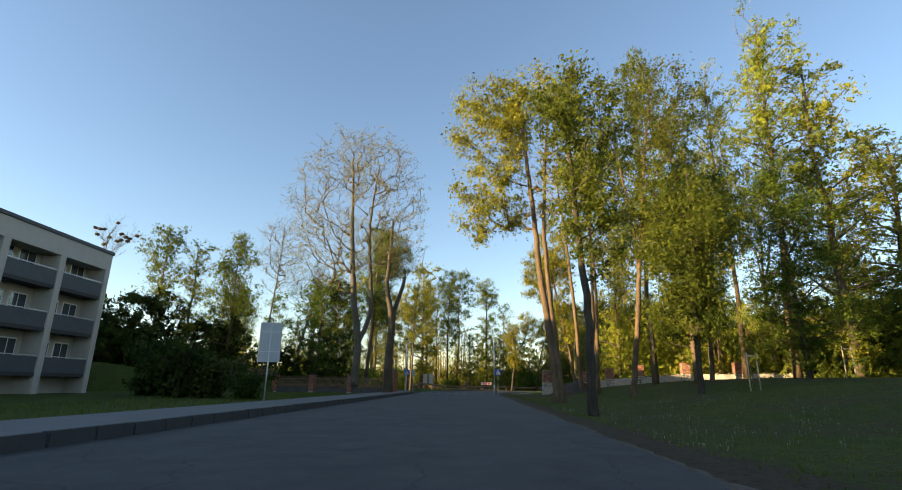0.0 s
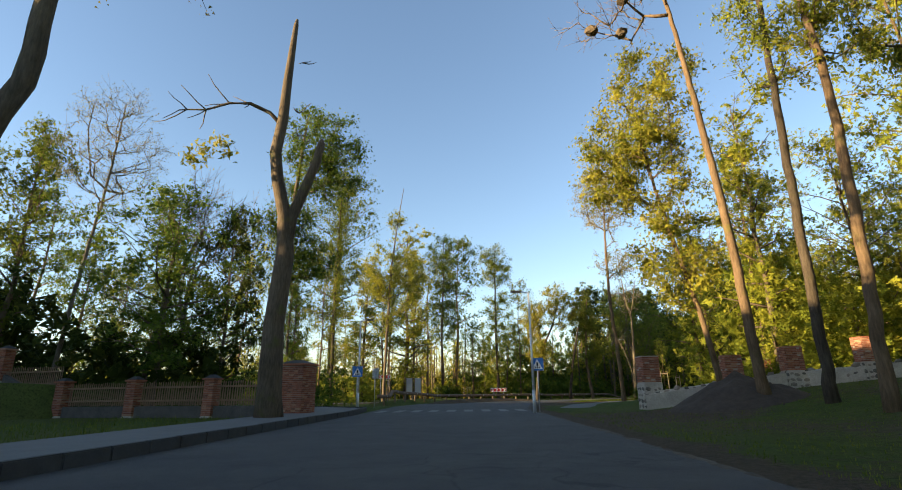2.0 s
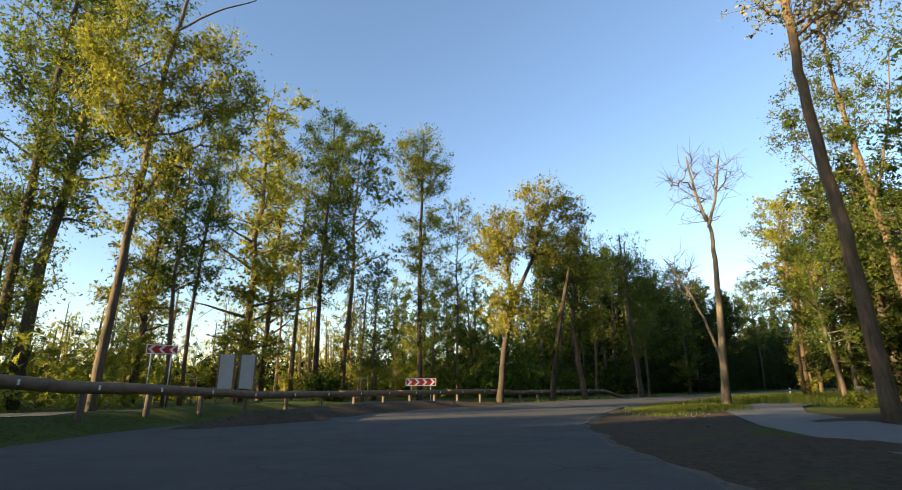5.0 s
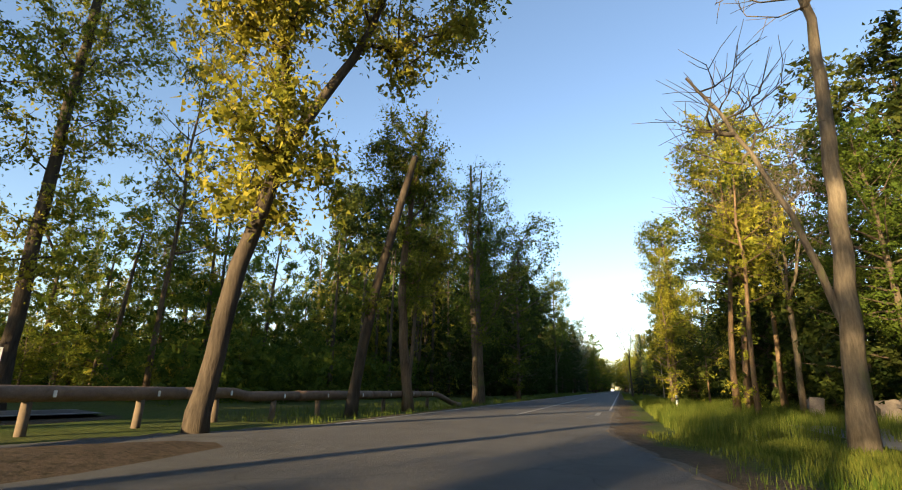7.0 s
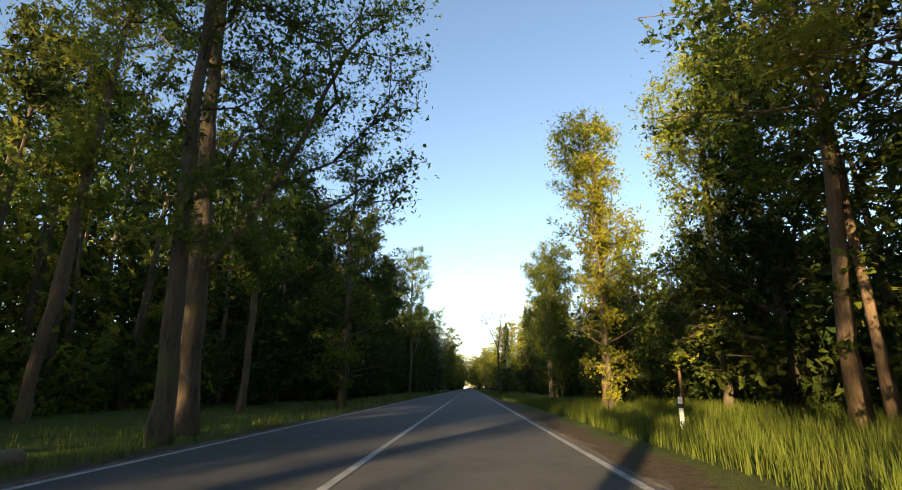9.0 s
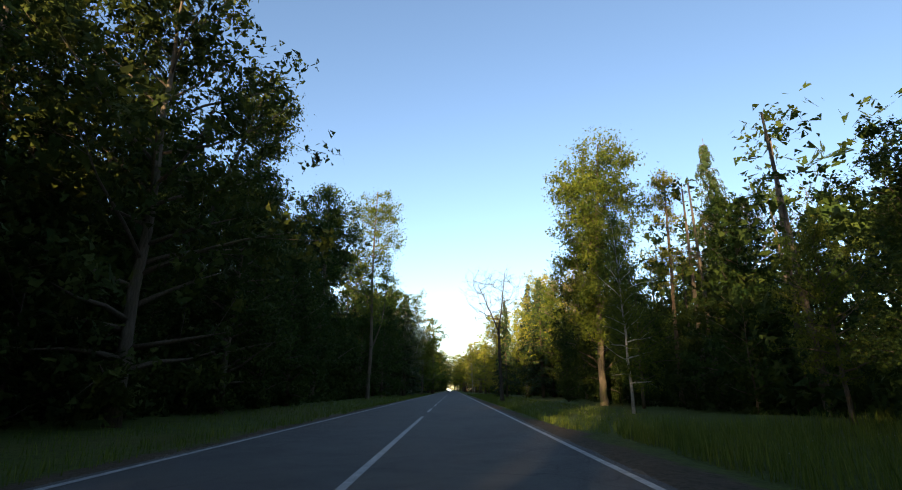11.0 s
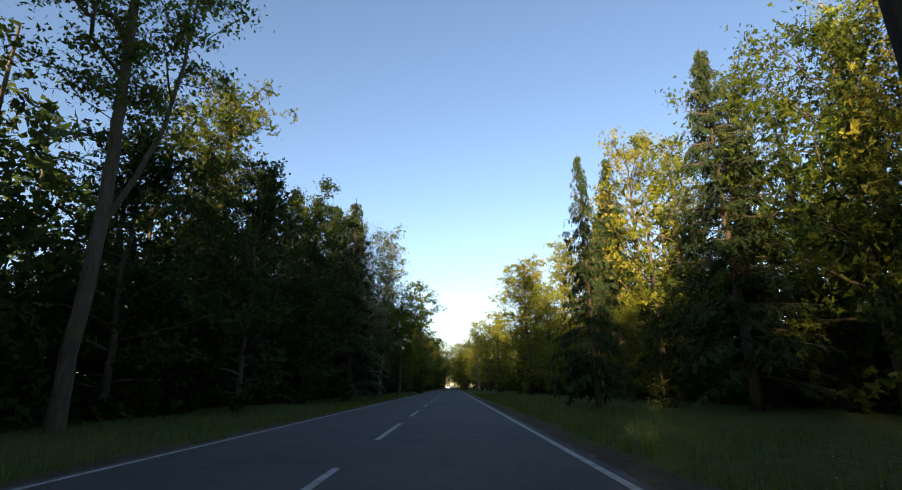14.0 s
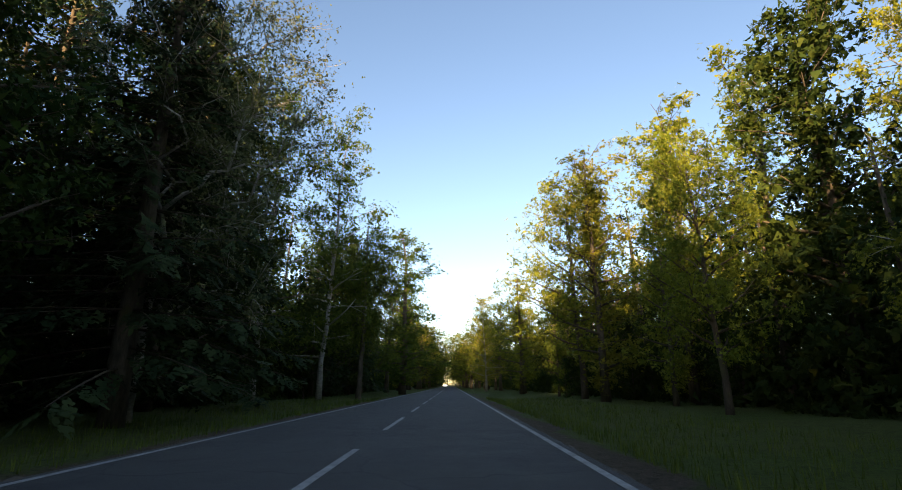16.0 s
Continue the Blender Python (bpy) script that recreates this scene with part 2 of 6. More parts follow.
LEFT = [(left_edge(y), y) for y in (-70, -30, 0, 15, 30, 45, 58)] + [(-3.8, 66), (-3.7, 73), (-2.5, 80.6), (0.2, 88.2), (4.2, 94.0), (9.0, 97.6)] + \
    [W(s, -4.75) for s in (-112, -104, -96, -80, -50, -20, 20, 80, 200, 300, 383)]
RIGHT = [(right_edge(y), y) for y in (-70, -30, 0, 15, 30, 45, 56)] + [(5.5, 63), (6.6, 70), (7.6, 75.5), (8.9, 79.8), (11.2, 83.9), (15.2, 89.9)] + \
    [W(s, 1.95) for s in (-110.5, -103, -96, -80, -50, -20, 20, 80, 200, 300, 383)]


def smooth(a, b, v):
    t = min(1.0, max(0.0, (v - a) / (b - a)))
    return t * t * (3 - 2 * t)


def seg_dist(x, y, pts):
    best = 1e9
    for (ax, ay), (bx, by) in zip(pts, pts[1:]):
        dx, dy = bx - ax, by - ay
        t = max(0.0, min(1.0, ((x - ax) * dx + (y - ay) * dy) / (dx * dx + dy * dy)))
        best = min(best, math.hypot(x - ax - t * dx, y - ay - t * dy))
    return best


ROAD_POLY = LEFT + RIGHT[::-1]


def inside(x, y, poly):
    hit = False
    for (ax, ay), (bx, by) in zip(poly, poly[1:] + poly[:1]):
        if (ay > y) != (by > y) and x < (bx - ax) * (y - ay) / (by - ay) + ax:
            hit = not hit
    return hit


# the narrow lane behind the log rail, and the open strip that it runs in
LANE_NEAR = [(10.5, 105.2), (4, 101.4), (-2.5, 95.8), (-7.0, 90.6), (-12.5, 87.0), (-22, 84.0), (-34, 79.8), (-90, 62)]
LANE_FAR = [(9.6, 107.6), (2.6, 104.4), (-4.8, 98.6), (-9.4, 93.6), (-14.0, 90.4), (-23.2, 87.6), (-35.2, 83.6), (-91, 66)]
ARM = [(x + 0.6, y - 1.2) for x, y in LANE_NEAR] + [(x - 0.6, y + 1.2) for x, y in LANE_FAR[::-1]]
WALL_LINE = [(10.3, 57.0), (17.2, 56.3), (24, 53.5), (33, 48.5), (44, 41)]
FENCE = [(-6.3, 55.5), (-33.0, 62.4)]


def hill(x, y):
    """The ground's height."""
    z = 0.0
    s, o = along(x, y)
    if y < 80 and o > 6:
        d = x - right_edge(y)
        z = 1.7 * smooth(2.5, 20, d) * smooth(84, 66, y) + 0.5 * smooth(20, 60, d) * smooth(84, 66, y)
        z += 0.12 * math.sin(x * 0.31 + y * 0.17) * smooth(3, 9, d)
    elif y < 66 and x < left_edge(y):
        d = left_edge(y) - x
        z = 0.22 * smooth(1.8, 2.3, d) + 0.95 * smooth(3.2, 6.5, d) * smooth(66, 61, y) + 0.7 * smooth(6, 22, d) * smooth(66, 61, y) + 1.5 * smooth(16, 34, d) * smooth(56, 44, y)
    else:
        d = -o - 4.8 if o < 0 else o - 2.0
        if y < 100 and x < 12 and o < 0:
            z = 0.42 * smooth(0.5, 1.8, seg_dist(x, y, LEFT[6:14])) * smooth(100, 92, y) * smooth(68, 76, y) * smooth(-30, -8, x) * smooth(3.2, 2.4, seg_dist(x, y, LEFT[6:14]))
        if s > -112:
            z = 0.12 * smooth(2.0, 7, d) - 0.10 * smooth(0.3, 1.6, d) + 0.1 * math.sin(x * 0.4) * math.sin(y * 0.37) * smooth(4, 9, d)
    return z


def link(name, verts, faces, material, parent=None, smooth_shade=False, label=""):
    me = bpy.data.meshes.new(name)
    me.from_pydata(verts, [], faces)
    me.materials.append(material)
    if smooth_shade:
        me.shade_smooth()
    me.update()
    ob = new(name, me)
    if parent:
        ob.parent = parent
    if label:
        tagged(ob, label)
    return ob


def part(name, bm, material, parent=None, label="", shade=False):
    """Links a bmesh as one mesh object under a thing or a part."""
    me = bpy.data.meshes.new(name)
    bm.to_mesh(me)
    bm.free()
    me.materials.append(material)
    if shade:
        me.shade_smooth()
    ob = new(name, me)
    if parent:
        ob.parent = parent
    if label:
        tagged(ob, label)
    return ob


def box_bm(x0, y0, z0, x1, y1, z1, bevel=0.0, bm=None):
    bm = bm or bmesh.new()
    g = bmesh.ops.create_cube(bm, size=1.0)
    for v in g["verts"]:
        v.co = Vector(((x0 + x1) / 2 + v.co.x * (x1 - x0), (y0 + y1) / 2 + v.co.y * (y1 - y0), (z0 + z1) / 2 + v.co.z * (z1 - z0)))
    if bevel:
        bmesh.ops.bevel(bm, geom=list({e for v in g["verts"] for e in v.link_edges}), offset=bevel, segments=2, affect="EDGES")
    return bm


def tube(points, radii, sides=7):
    """Vertices and faces of a tapered tube along points, closed at its end."""
    pts = [Vector(p) for p in points]
    vs, fs = [], []
    side = Vector((1, 0.13, 0.07))
    for i, p in enumerate(pts):
        d = (pts[min(i + 1, len(pts) - 1)] - pts[max(i - 1, 0)]).normalized()
        u = d.cross(side)
        u = u.normalized() if u.length > 1e-3 else d.orthogonal().normalized()
        w = d.cross(u)
        for k in range(sides):
            a_ = 2 * math.pi * k / sides
            vs.append(p + (u * math.cos(a_) + w * math.sin(a_)) * radii[i])
        if i:
            b = (i - 1) * sides
            fs += [(b + k, b + (k + 1) % sides, b + sides + (k + 1) % sides, b + sides + k) for k in range(sides)]
    n = len(vs)
    fs.append(tuple(range(n - sides, n)))
    fs.append(tuple(range(sides - 1, -1, -1)))
    return vs, fs


class Soup:
    """Collects vertices and faces for one mesh."""

    def __init__(self):
        self.v, self.f = [], []

    def add(self, vs, fs):
        b = len(self.v)
        self.v += [tuple(v) for v in vs]
        self.f += [tuple(i + b for i in f) for f in fs]

    def link(self, name, material, parent=None, shade=False, label=""):
        return link(name, self.v, self.f, material, parent, shade, label)


# ---- ground and roads ----
def axis(lo, hi, step, far):
    v = list(np.arange(lo, hi + 0.01, step))
    a_, b_, d = lo, hi, step
    while a_ > -far:
        d *= 1.35
        a_ -= d
        v.insert(0, a_)
    d = step
    while b_ < far:
        d *= 1.35
        b_ += d
        v.append(b_)
    return v


def make_ground():
    xs, ys = axis(-36, 130, 1.1, 3000), axis(-6, 200, 1.1, 3000)
    verts, soil = [], []
    for y in ys:
        for x in xs:
            s, o = along(x, y)
            near = -40 < x < 160 and -60 < y < 240
            road = near and (inside(x, y, ROAD_POLY) or inside(x, y, ARM))
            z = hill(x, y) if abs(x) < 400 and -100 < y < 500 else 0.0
            k = 0.0
            if near:
                d = seg_dist(x, y, RIGHT) if not road else 0.0
                if road:
                    z -= 0.05
                wob_ = 0.8 * noise.noise(Vector((x, y, 0)) * 0.45)
                k = max(k, 1.0 - smooth(0.3, 1.7, d + wob_) if s < -60 else 1.0 - smooth(0.2, 1.0, d + 0.4 * wob_))
                if y < 58 and x > right_edge(y):
                    # leaf litter under the trees
                    k = max(k, 0.42 + 0.22 * noise.noise(Vector((x, y, 3)) * 0.25))
                # bare earth where the path and bank were dug
                k = max(k, 0.95 * smooth(4.5, 1.5, math.hypot((x - 11.5) / 1.4, y - 73.5)))
                k = max(k, 0.95 * smooth(5, 2, math.hypot((x - 19) / 1.6, (y - 80))))
                k = max(k, 1.0 * smooth(2.6, 1.3, seg_dist(x, y, [(10.5, 79.0), (12.6, 81.5), (16.5, 86.8)])))
                k = max(k, 0.8 * smooth(5.5, 3, math.hypot((x - 8.5) / 1.1, (y - 52.5))))
                if o < -4.7 and s > -112:
                    k = max(k, 1.0 - smooth(0.2, 0.9, -o - 4.75))
            verts.append((x, y, z))
            soil.append(k)
    nx = len(xs)
    faces = [(j * nx + i, j * nx + i + 1, (j + 1) * nx + i + 1, (j + 1) * nx + i) for j in range(len(ys) - 1) for i in range(nx - 1)]
    ob = link("ground", verts, faces, M_GROUND, None, True)
    at = ob.data.attributes.new("soil", "FLOAT", "POINT")
    at.data.foreach_set("value", soil)
    tagged(ob, "rough mown grass verge with bare sandy earth patches", "ground", kind="structure")


make_ground()


def strip(name, left, right, z, material, label, category="road", cols=6):
    verts, faces = [], []
    n = cols + 1
    for (ax, ay), (bx, by) in zip(left, right):
        for i in range(n):
            t = i / cols
            verts.append((ax + (bx - ax) * t, ay + (by - ay) * t, z))
    for j in range(len(left) - 1):
        for i in range(cols):
            b = j * n + i
            faces.append((b, b + 1, b + n + 1, b + n))
    ob = link(name, verts, faces, material)
    return tagged(ob, label, category, kind="structure")


strip("road", LEFT, RIGHT, 0.02, M_ASPHALT, "worn grey asphalt road with patches and cracks")
strip("side_lane", LANE_FAR, LANE_NEAR, 0.05, M_ASPHALT, "narrow asphalt lane behind the log rail")


def mark(points, width, z=0.026, name="road_marking", label="worn white painted line on the asphalt", paint=None):
    vs, fs = [], []
    for i, (x, y) in enumerate(points):
        ax, ay = points[max(i - 1, 0)]
        bx, by = points[min(i + 1, len(points) - 1)]
        d = math.hypot(bx - ax, by - ay)
        nx, ny = -(by - ay) / d * width / 2, (bx - ax) / d * width / 2
        vs += [(x + nx, y + ny, z), (x - nx, y - ny, z)]
        if i:
            fs.append((2 * i - 2, 2 * i - 1, 2 * i + 1, 2 * i))
    return tagged(link(name, vs, fs, paint or M_MARK), label, "road marking", "road markings", "structure")


mark([W(s, 1.75) for s in range(-97, 420, 8)], 0.11)
mark([W(s, -4.55) for s in range(-112, 420, 8)], 0.11)
mark([W(s, -1.5) for s in (-104, -80, -56)], 0.11)
for s in range(-52, 260, 8):
    mark([W(s, -1.5), W(s + 4.5, -1.5)], 0.11)
for s in (-119, -113.5, -108, -102.5):
    if s > -103:
        mark([W(s, 1.35 + 0.02 * (s + 102) ** 2 * 0.1), W(s + 3.0, 1.35 + 0.02 * (s + 105) ** 2 * 0.1)], 0.18, paint=M_WORN)
for i in range(9):
    x = -3.2 + i * 1.0
    mark([(x, 60.2), (x + 0.1, 63.4)], 0.5, name="crossing_bar", label="worn white bar of a zebra crossing", paint=M_WORN)
mark([(x - 0.2 + 0.05 * i, y + 0.25) for i, (x, y) in enumerate(LANE_NEAR)], 0.16, 0.056)
mark([(x + 0.2, y - 0.3) for x, y in LANE_FAR], 0.12, 0.056)

# pavement and kerb beside the first road
KY = [-70, -30, 0, 15, 30, 45, 57]
K0 = [(left_edge(y), y) for y in KY] + [(-4.3, 63.5), (-8, 67.5), (-16, 69.5)]
K1 = [(left_edge(y) - 0.16, y) for y in KY] + [(-4.6, 62.9), (-8.2, 66.9), (-16, 68.9)]
K2 = [(left_edge(y) - 2.75, y) for y in KY] + [(-7.1, 61.3), (-9.2, 65.0), (-16, 66.8)]


def raised(name, inner, outer, z, material, label, category):
    vs, fs = [], []
    n = len(inner)
    for (ax, ay), (bx, by) in zip(inner, outer):
        vs += [(ax, ay, 0.0), (ax, ay, z - 0.02), (ax * 0.98 + bx * 0.02, ay * 0.98 + by * 0.02, z), (bx, by, z), (bx, by, 0.0)]
    for j in range(n - 1):
        for i in range(4):
            b = j * 5 + i
            fs.append((b, b + 1, b + 6, b + 5))
    return tagged(link(name, vs, fs, material), label, category, kind="structure")


kerb = tagged(new("kerb"), "low weathered concrete kerb stones in a row", "kerb", kind="structure")
raised("pavement", K1, K2, 0.22, M_PAVE, "light grey paved footway behind the kerb", "pavement")


def kerb_stones():
    shared = {}
    for (ax, ay), (bx, by) in zip(K0, K0[1:]):
        if by < -8:
            continue
        d = math.hypot(bx - ax, by - ay)
        n = max(1, round(d / 1.0))
        ln = d / n
        key = round(ln, 2)
        if key not in shared:
            bm = box_bm(0.0, 0.008, -0.05, 0.155, ln - 0.008, 0.245, 0.02)
            me = bpy.data.meshes.new("kerb_stone")
            bm.to_mesh(me)
            bm.free()
            me.materials.append(M_KERB)
            shared[key] = me
        turn = math.atan2(-(bx - ax), by - ay)
        for i in range(n):
            t = i / n
            ob = new("kerb_stone", shared[key])
            ob.parent = kerb
            ob.matrix_local = Matrix.Translation((ax + (bx - ax) * t, ay + (by - ay) * t, random.uniform(-0.006, 0.006))) @ Matrix.Rotation(turn, 4, "Z") @ Matrix.Translation((-0.155, 0, 0))


kerb_stones()
PATH_L = [(7.6, 64.5), (10.2, 72), (13.4, 79), (17.4, 85.5), (22, 90.5), (29, 95.8)]
PATH_R = [(9.4, 63.8), (12.4, 71), (15.6, 77.6), (19.4, 83.8), (23.8, 88.6), (30.2, 93.6)]
strip("footpath", PATH_L, PATH_R, 0.13, M_PAVE, "pale new concrete footpath across bare earth", "footpath", 2)
for o in bpy.data.objects:
    if o.name == "footpath":
        for v in o.data.vertices:
            v.co.z = hill(v.co.x, v.co.y) + 0.025


# ---- trees ----
def rvec(rng):
    z = rng.uniform(-1, 1)
    a_ = rng.uniform(0, 2 * math.pi)
    r = math.sqrt(1 - z * z)
    return Vector((r * math.cos(a_), r * math.sin(a_), z))


def limb(rng, start, direction, length, r0, r1, steps=5, wob=0.18, droop=0.0):
    pts, rad = [Vector(start)], [r0]
    d = Vector(direction).normalized()
    for i in range(steps):
        d = (d + rvec(rng) * wob + Vector((0, 0, -droop))).normalized()
        pts.append(pts[-1] + d * length / steps)
        rad.append(r0 + (r1 - r0) * (i + 1) / steps)
    return pts, rad


def leaves(rng, clumps, per, size, flat=0.35, core=0.2):
    """Vertices and faces of leaf sprays in clumps (centre, radius): coarse ones inside, fine ones outside."""
    g = np.random.default_rng(rng.randrange(1 << 30))
    cs = np.array([tuple(c) for c, r in clumps])
    rs = np.array([r for c, r in clumps])
    n = np.maximum(3, (per * 1.3 * (rs / rs.mean()) ** 1.5).astype(int))
    idx = np.repeat(np.arange(len(cs)), n)
    m = len(idx)
    d = g.normal(size=(m, 3))
    d /= np.linalg.norm(d, axis=1, keepdims=True)
    inner = g.uniform(size=(m, 1)) < core
    r = np.where(inner, g.uniform(0.0, 0.6, (m, 1)), np.abs(g.normal(size=(m, 1))) * 0.38 + g.uniform(0.2, 0.75, (m, 1)))
    c = cs[idx] + d * r * rs[idx][:, None] * np.array([1, 1, 0.8])
    nrm = d * 0.6 + g.normal(size=(m, 3)) * 0.7 + np.array([0, 0, flat])
    nrm /= np.linalg.norm(nrm, axis=1, keepdims=True)
    u = np.cross(nrm, g.normal(size=(m, 3)))
    u /= np.linalg.norm(u, axis=1, keepdims=True)
    w = np.cross(nrm, u)
    L = size * g.uniform(0.5, 1.2, (m, 1)) * np.where(inner, 1.35, 1.0)
    B = L * g.uniform(0.5, 0.85, (m, 1))
    sag = np.array([0, 0, -0.18]) * L
    v = np.stack([c - u * L * 0.5 + w * B * 0.2, c + u * L * 0.5 + sag, c - u * L * 0.15 - w * B * 0.8], 1).reshape(-1, 3)
    f = np.arange(3 * m).reshape(-1, 3)
    return v, f


def leaf_mesh(name, v, f, material, parent):
    me = bpy.data.meshes.new(name)
    me.vertices.add(len(v))
    me.vertices.foreach_set("co", v.astype(np.float32).ravel())
    me.loops.add(f.size)
    me.loops.foreach_set("vertex_index", f.astype(np.int32).ravel())
    me.polygons.add(len(f))
    me.polygons.foreach_set("loop_start", np.arange(0, f.size, f.shape[1], dtype=np.int32))
    me.update(calc_edges=True)
    me.materials.append(material)
    ob = new(name, me)
    ob.parent = parent
    return ob


def trunk_line(rng, h, lean, wob, n=9):
    pts = []
    ox = oy = 0.0
    for i in range(n):
        t = i / (n - 1)
        if i > 1:
            ox += rng.uniform(-wob, wob)
            oy += rng.uniform(-wob, wob)
        pts.append(Vector((lean[0] * t ** 1.2 + ox, lean[1] * t ** 1.2 + oy, h * t - (0.25 if i == 0 else 0))))
    return pts


def at_line(pts, t):
    f = t * (len(pts) - 1)
    i = min(int(f), len(pts) - 2)
    return pts[i].lerp(pts[i + 1], f - i)


def broadleaf(seed, h=20.0, r=0.28, bottom=0.3, wide=3.0, limbs=16, per=26, size=0.42, leaf=None, bark=None, lean=(0, 0), shape="oval", low=0.0,
              twigs=True, wob=0.22, label="", stems=1, gap=0.25):
    """A leafy tree: tapered trunk with limbs, crown of many sprays in clumps."""
    rng = random.Random(seed)
    top = tagged(new("tree"), label or "tall leafy tree with a grey-brown trunk", "tree", "roadside trees")
    wood, clumps = Soup(), []
    for st in range(stems):
        ln = (lean[0] + st * 1.1, lean[1] + st * 0.8)
        pts = trunk_line(rng, h * (1 - 0.12 * st), ln, wob * h / 20)
        if stems > 1:
            off = Vector(((st - 0.5) * r * 1.2, st * r * 0.6, 0))
            pts = [p + off for p in pts]
        rad = [r * (1.28 if i == 0 else 1.0) * max(0.05, 1 - 0.93 * i / (len(pts) - 1)) ** 0.8 for i in range(len(pts))]
        wood.add(*tube(pts, rad, 9))
        for i in range(limbs // stems):
            t = bottom + (0.97 - bottom) * (i + rng.random()) / (limbs // stems)
            k = (t - bottom) / (1 - bottom)
            if shape == "oval":
                w = wide * (0.45 + 0.75 * math.sin(math.pi * min(1, k * 0.9 + 0.12)))
            elif shape == "column":
                w = wide * (0.75 + 0.4 * rng.random()) * (1 - 0.4 * k ** 3)
            elif shape == "top":
                w = wide * (0.55 + 0.6 * math.sin(math.pi * min(1, 0.15 + k * 0.8)))
            else:
                w = wide * (1.1 - k)
            w *= rng.uniform(0.7, 1.25)
            az = i * 2.4 + rng.uniform(-0.7, 0.7)
            p = at_line(pts, t)
            d = Vector((math.cos(az), math.sin(az), 0.25 + 0.9 * k))
            rr = max(0.02, r * (1 - t) * 0.5 + 0.02)
            lp, lr = limb(rng, p, d, w * 1.15, rr, 0.015, 3, 0.22, 0.02)
            wood.add(*tube(lp, lr, 4 if rr > 0.05 else 3))
            if rng.random() > gap * 0.5:
                for j in range(5):
                    c = at_line(lp, rng.uniform(0.3, 1.0))
                    clumps.append((c + rvec(rng) * 0.22 * w, rng.uniform(0.45, 1.1) * (0.5 + 0.2 * w)))
            if shape == "column" or (shape == "oval" and leaf is M_LEAF):
                clumps.append((p + Vector((rng.uniform(-0.5, 0.5), rng.uniform(-0.5, 0.5), rng.uniform(-0.4, 0.4))), rng.uniform(0.7, 1.1)))
            if twigs:
                for j in range(2):
                    q = at_line(lp, rng.uniform(0.35, 0.85))
                    tp, tr = limb(rng, q, (d + rvec(rng) * 0.9), w * 0.55, 0.02, 0.008, 2, 0.25)
                    wood.add(*tube(tp, tr, 3))
                    if rng.random() > gap:
                        clumps.append((tp[-1], rng.uniform(0.4, 0.95) * (0.5 + 0.18 * w)))
        for i in range(int(low)):
            p = at_line(pts, rng.uniform(0.06, bottom))
            clumps.append((p + Vector((rng.uniform(-0.6, 0.6), rng.uniform(-0.6, 0.6), 0)), rng.uniform(0.4, 0.8)))
        clumps.append((pts[-1], 0.8))
    wood.link("trunk", bark or M_BARK, top, True)
    v, f = leaves(rng, clumps, per * 0.8, size * (1.75 if leaf is M_LEAF_DARK_SHADE else 1.5))
    leaf_mesh("crown", v, f, leaf or M_LEAF, top)
    return top


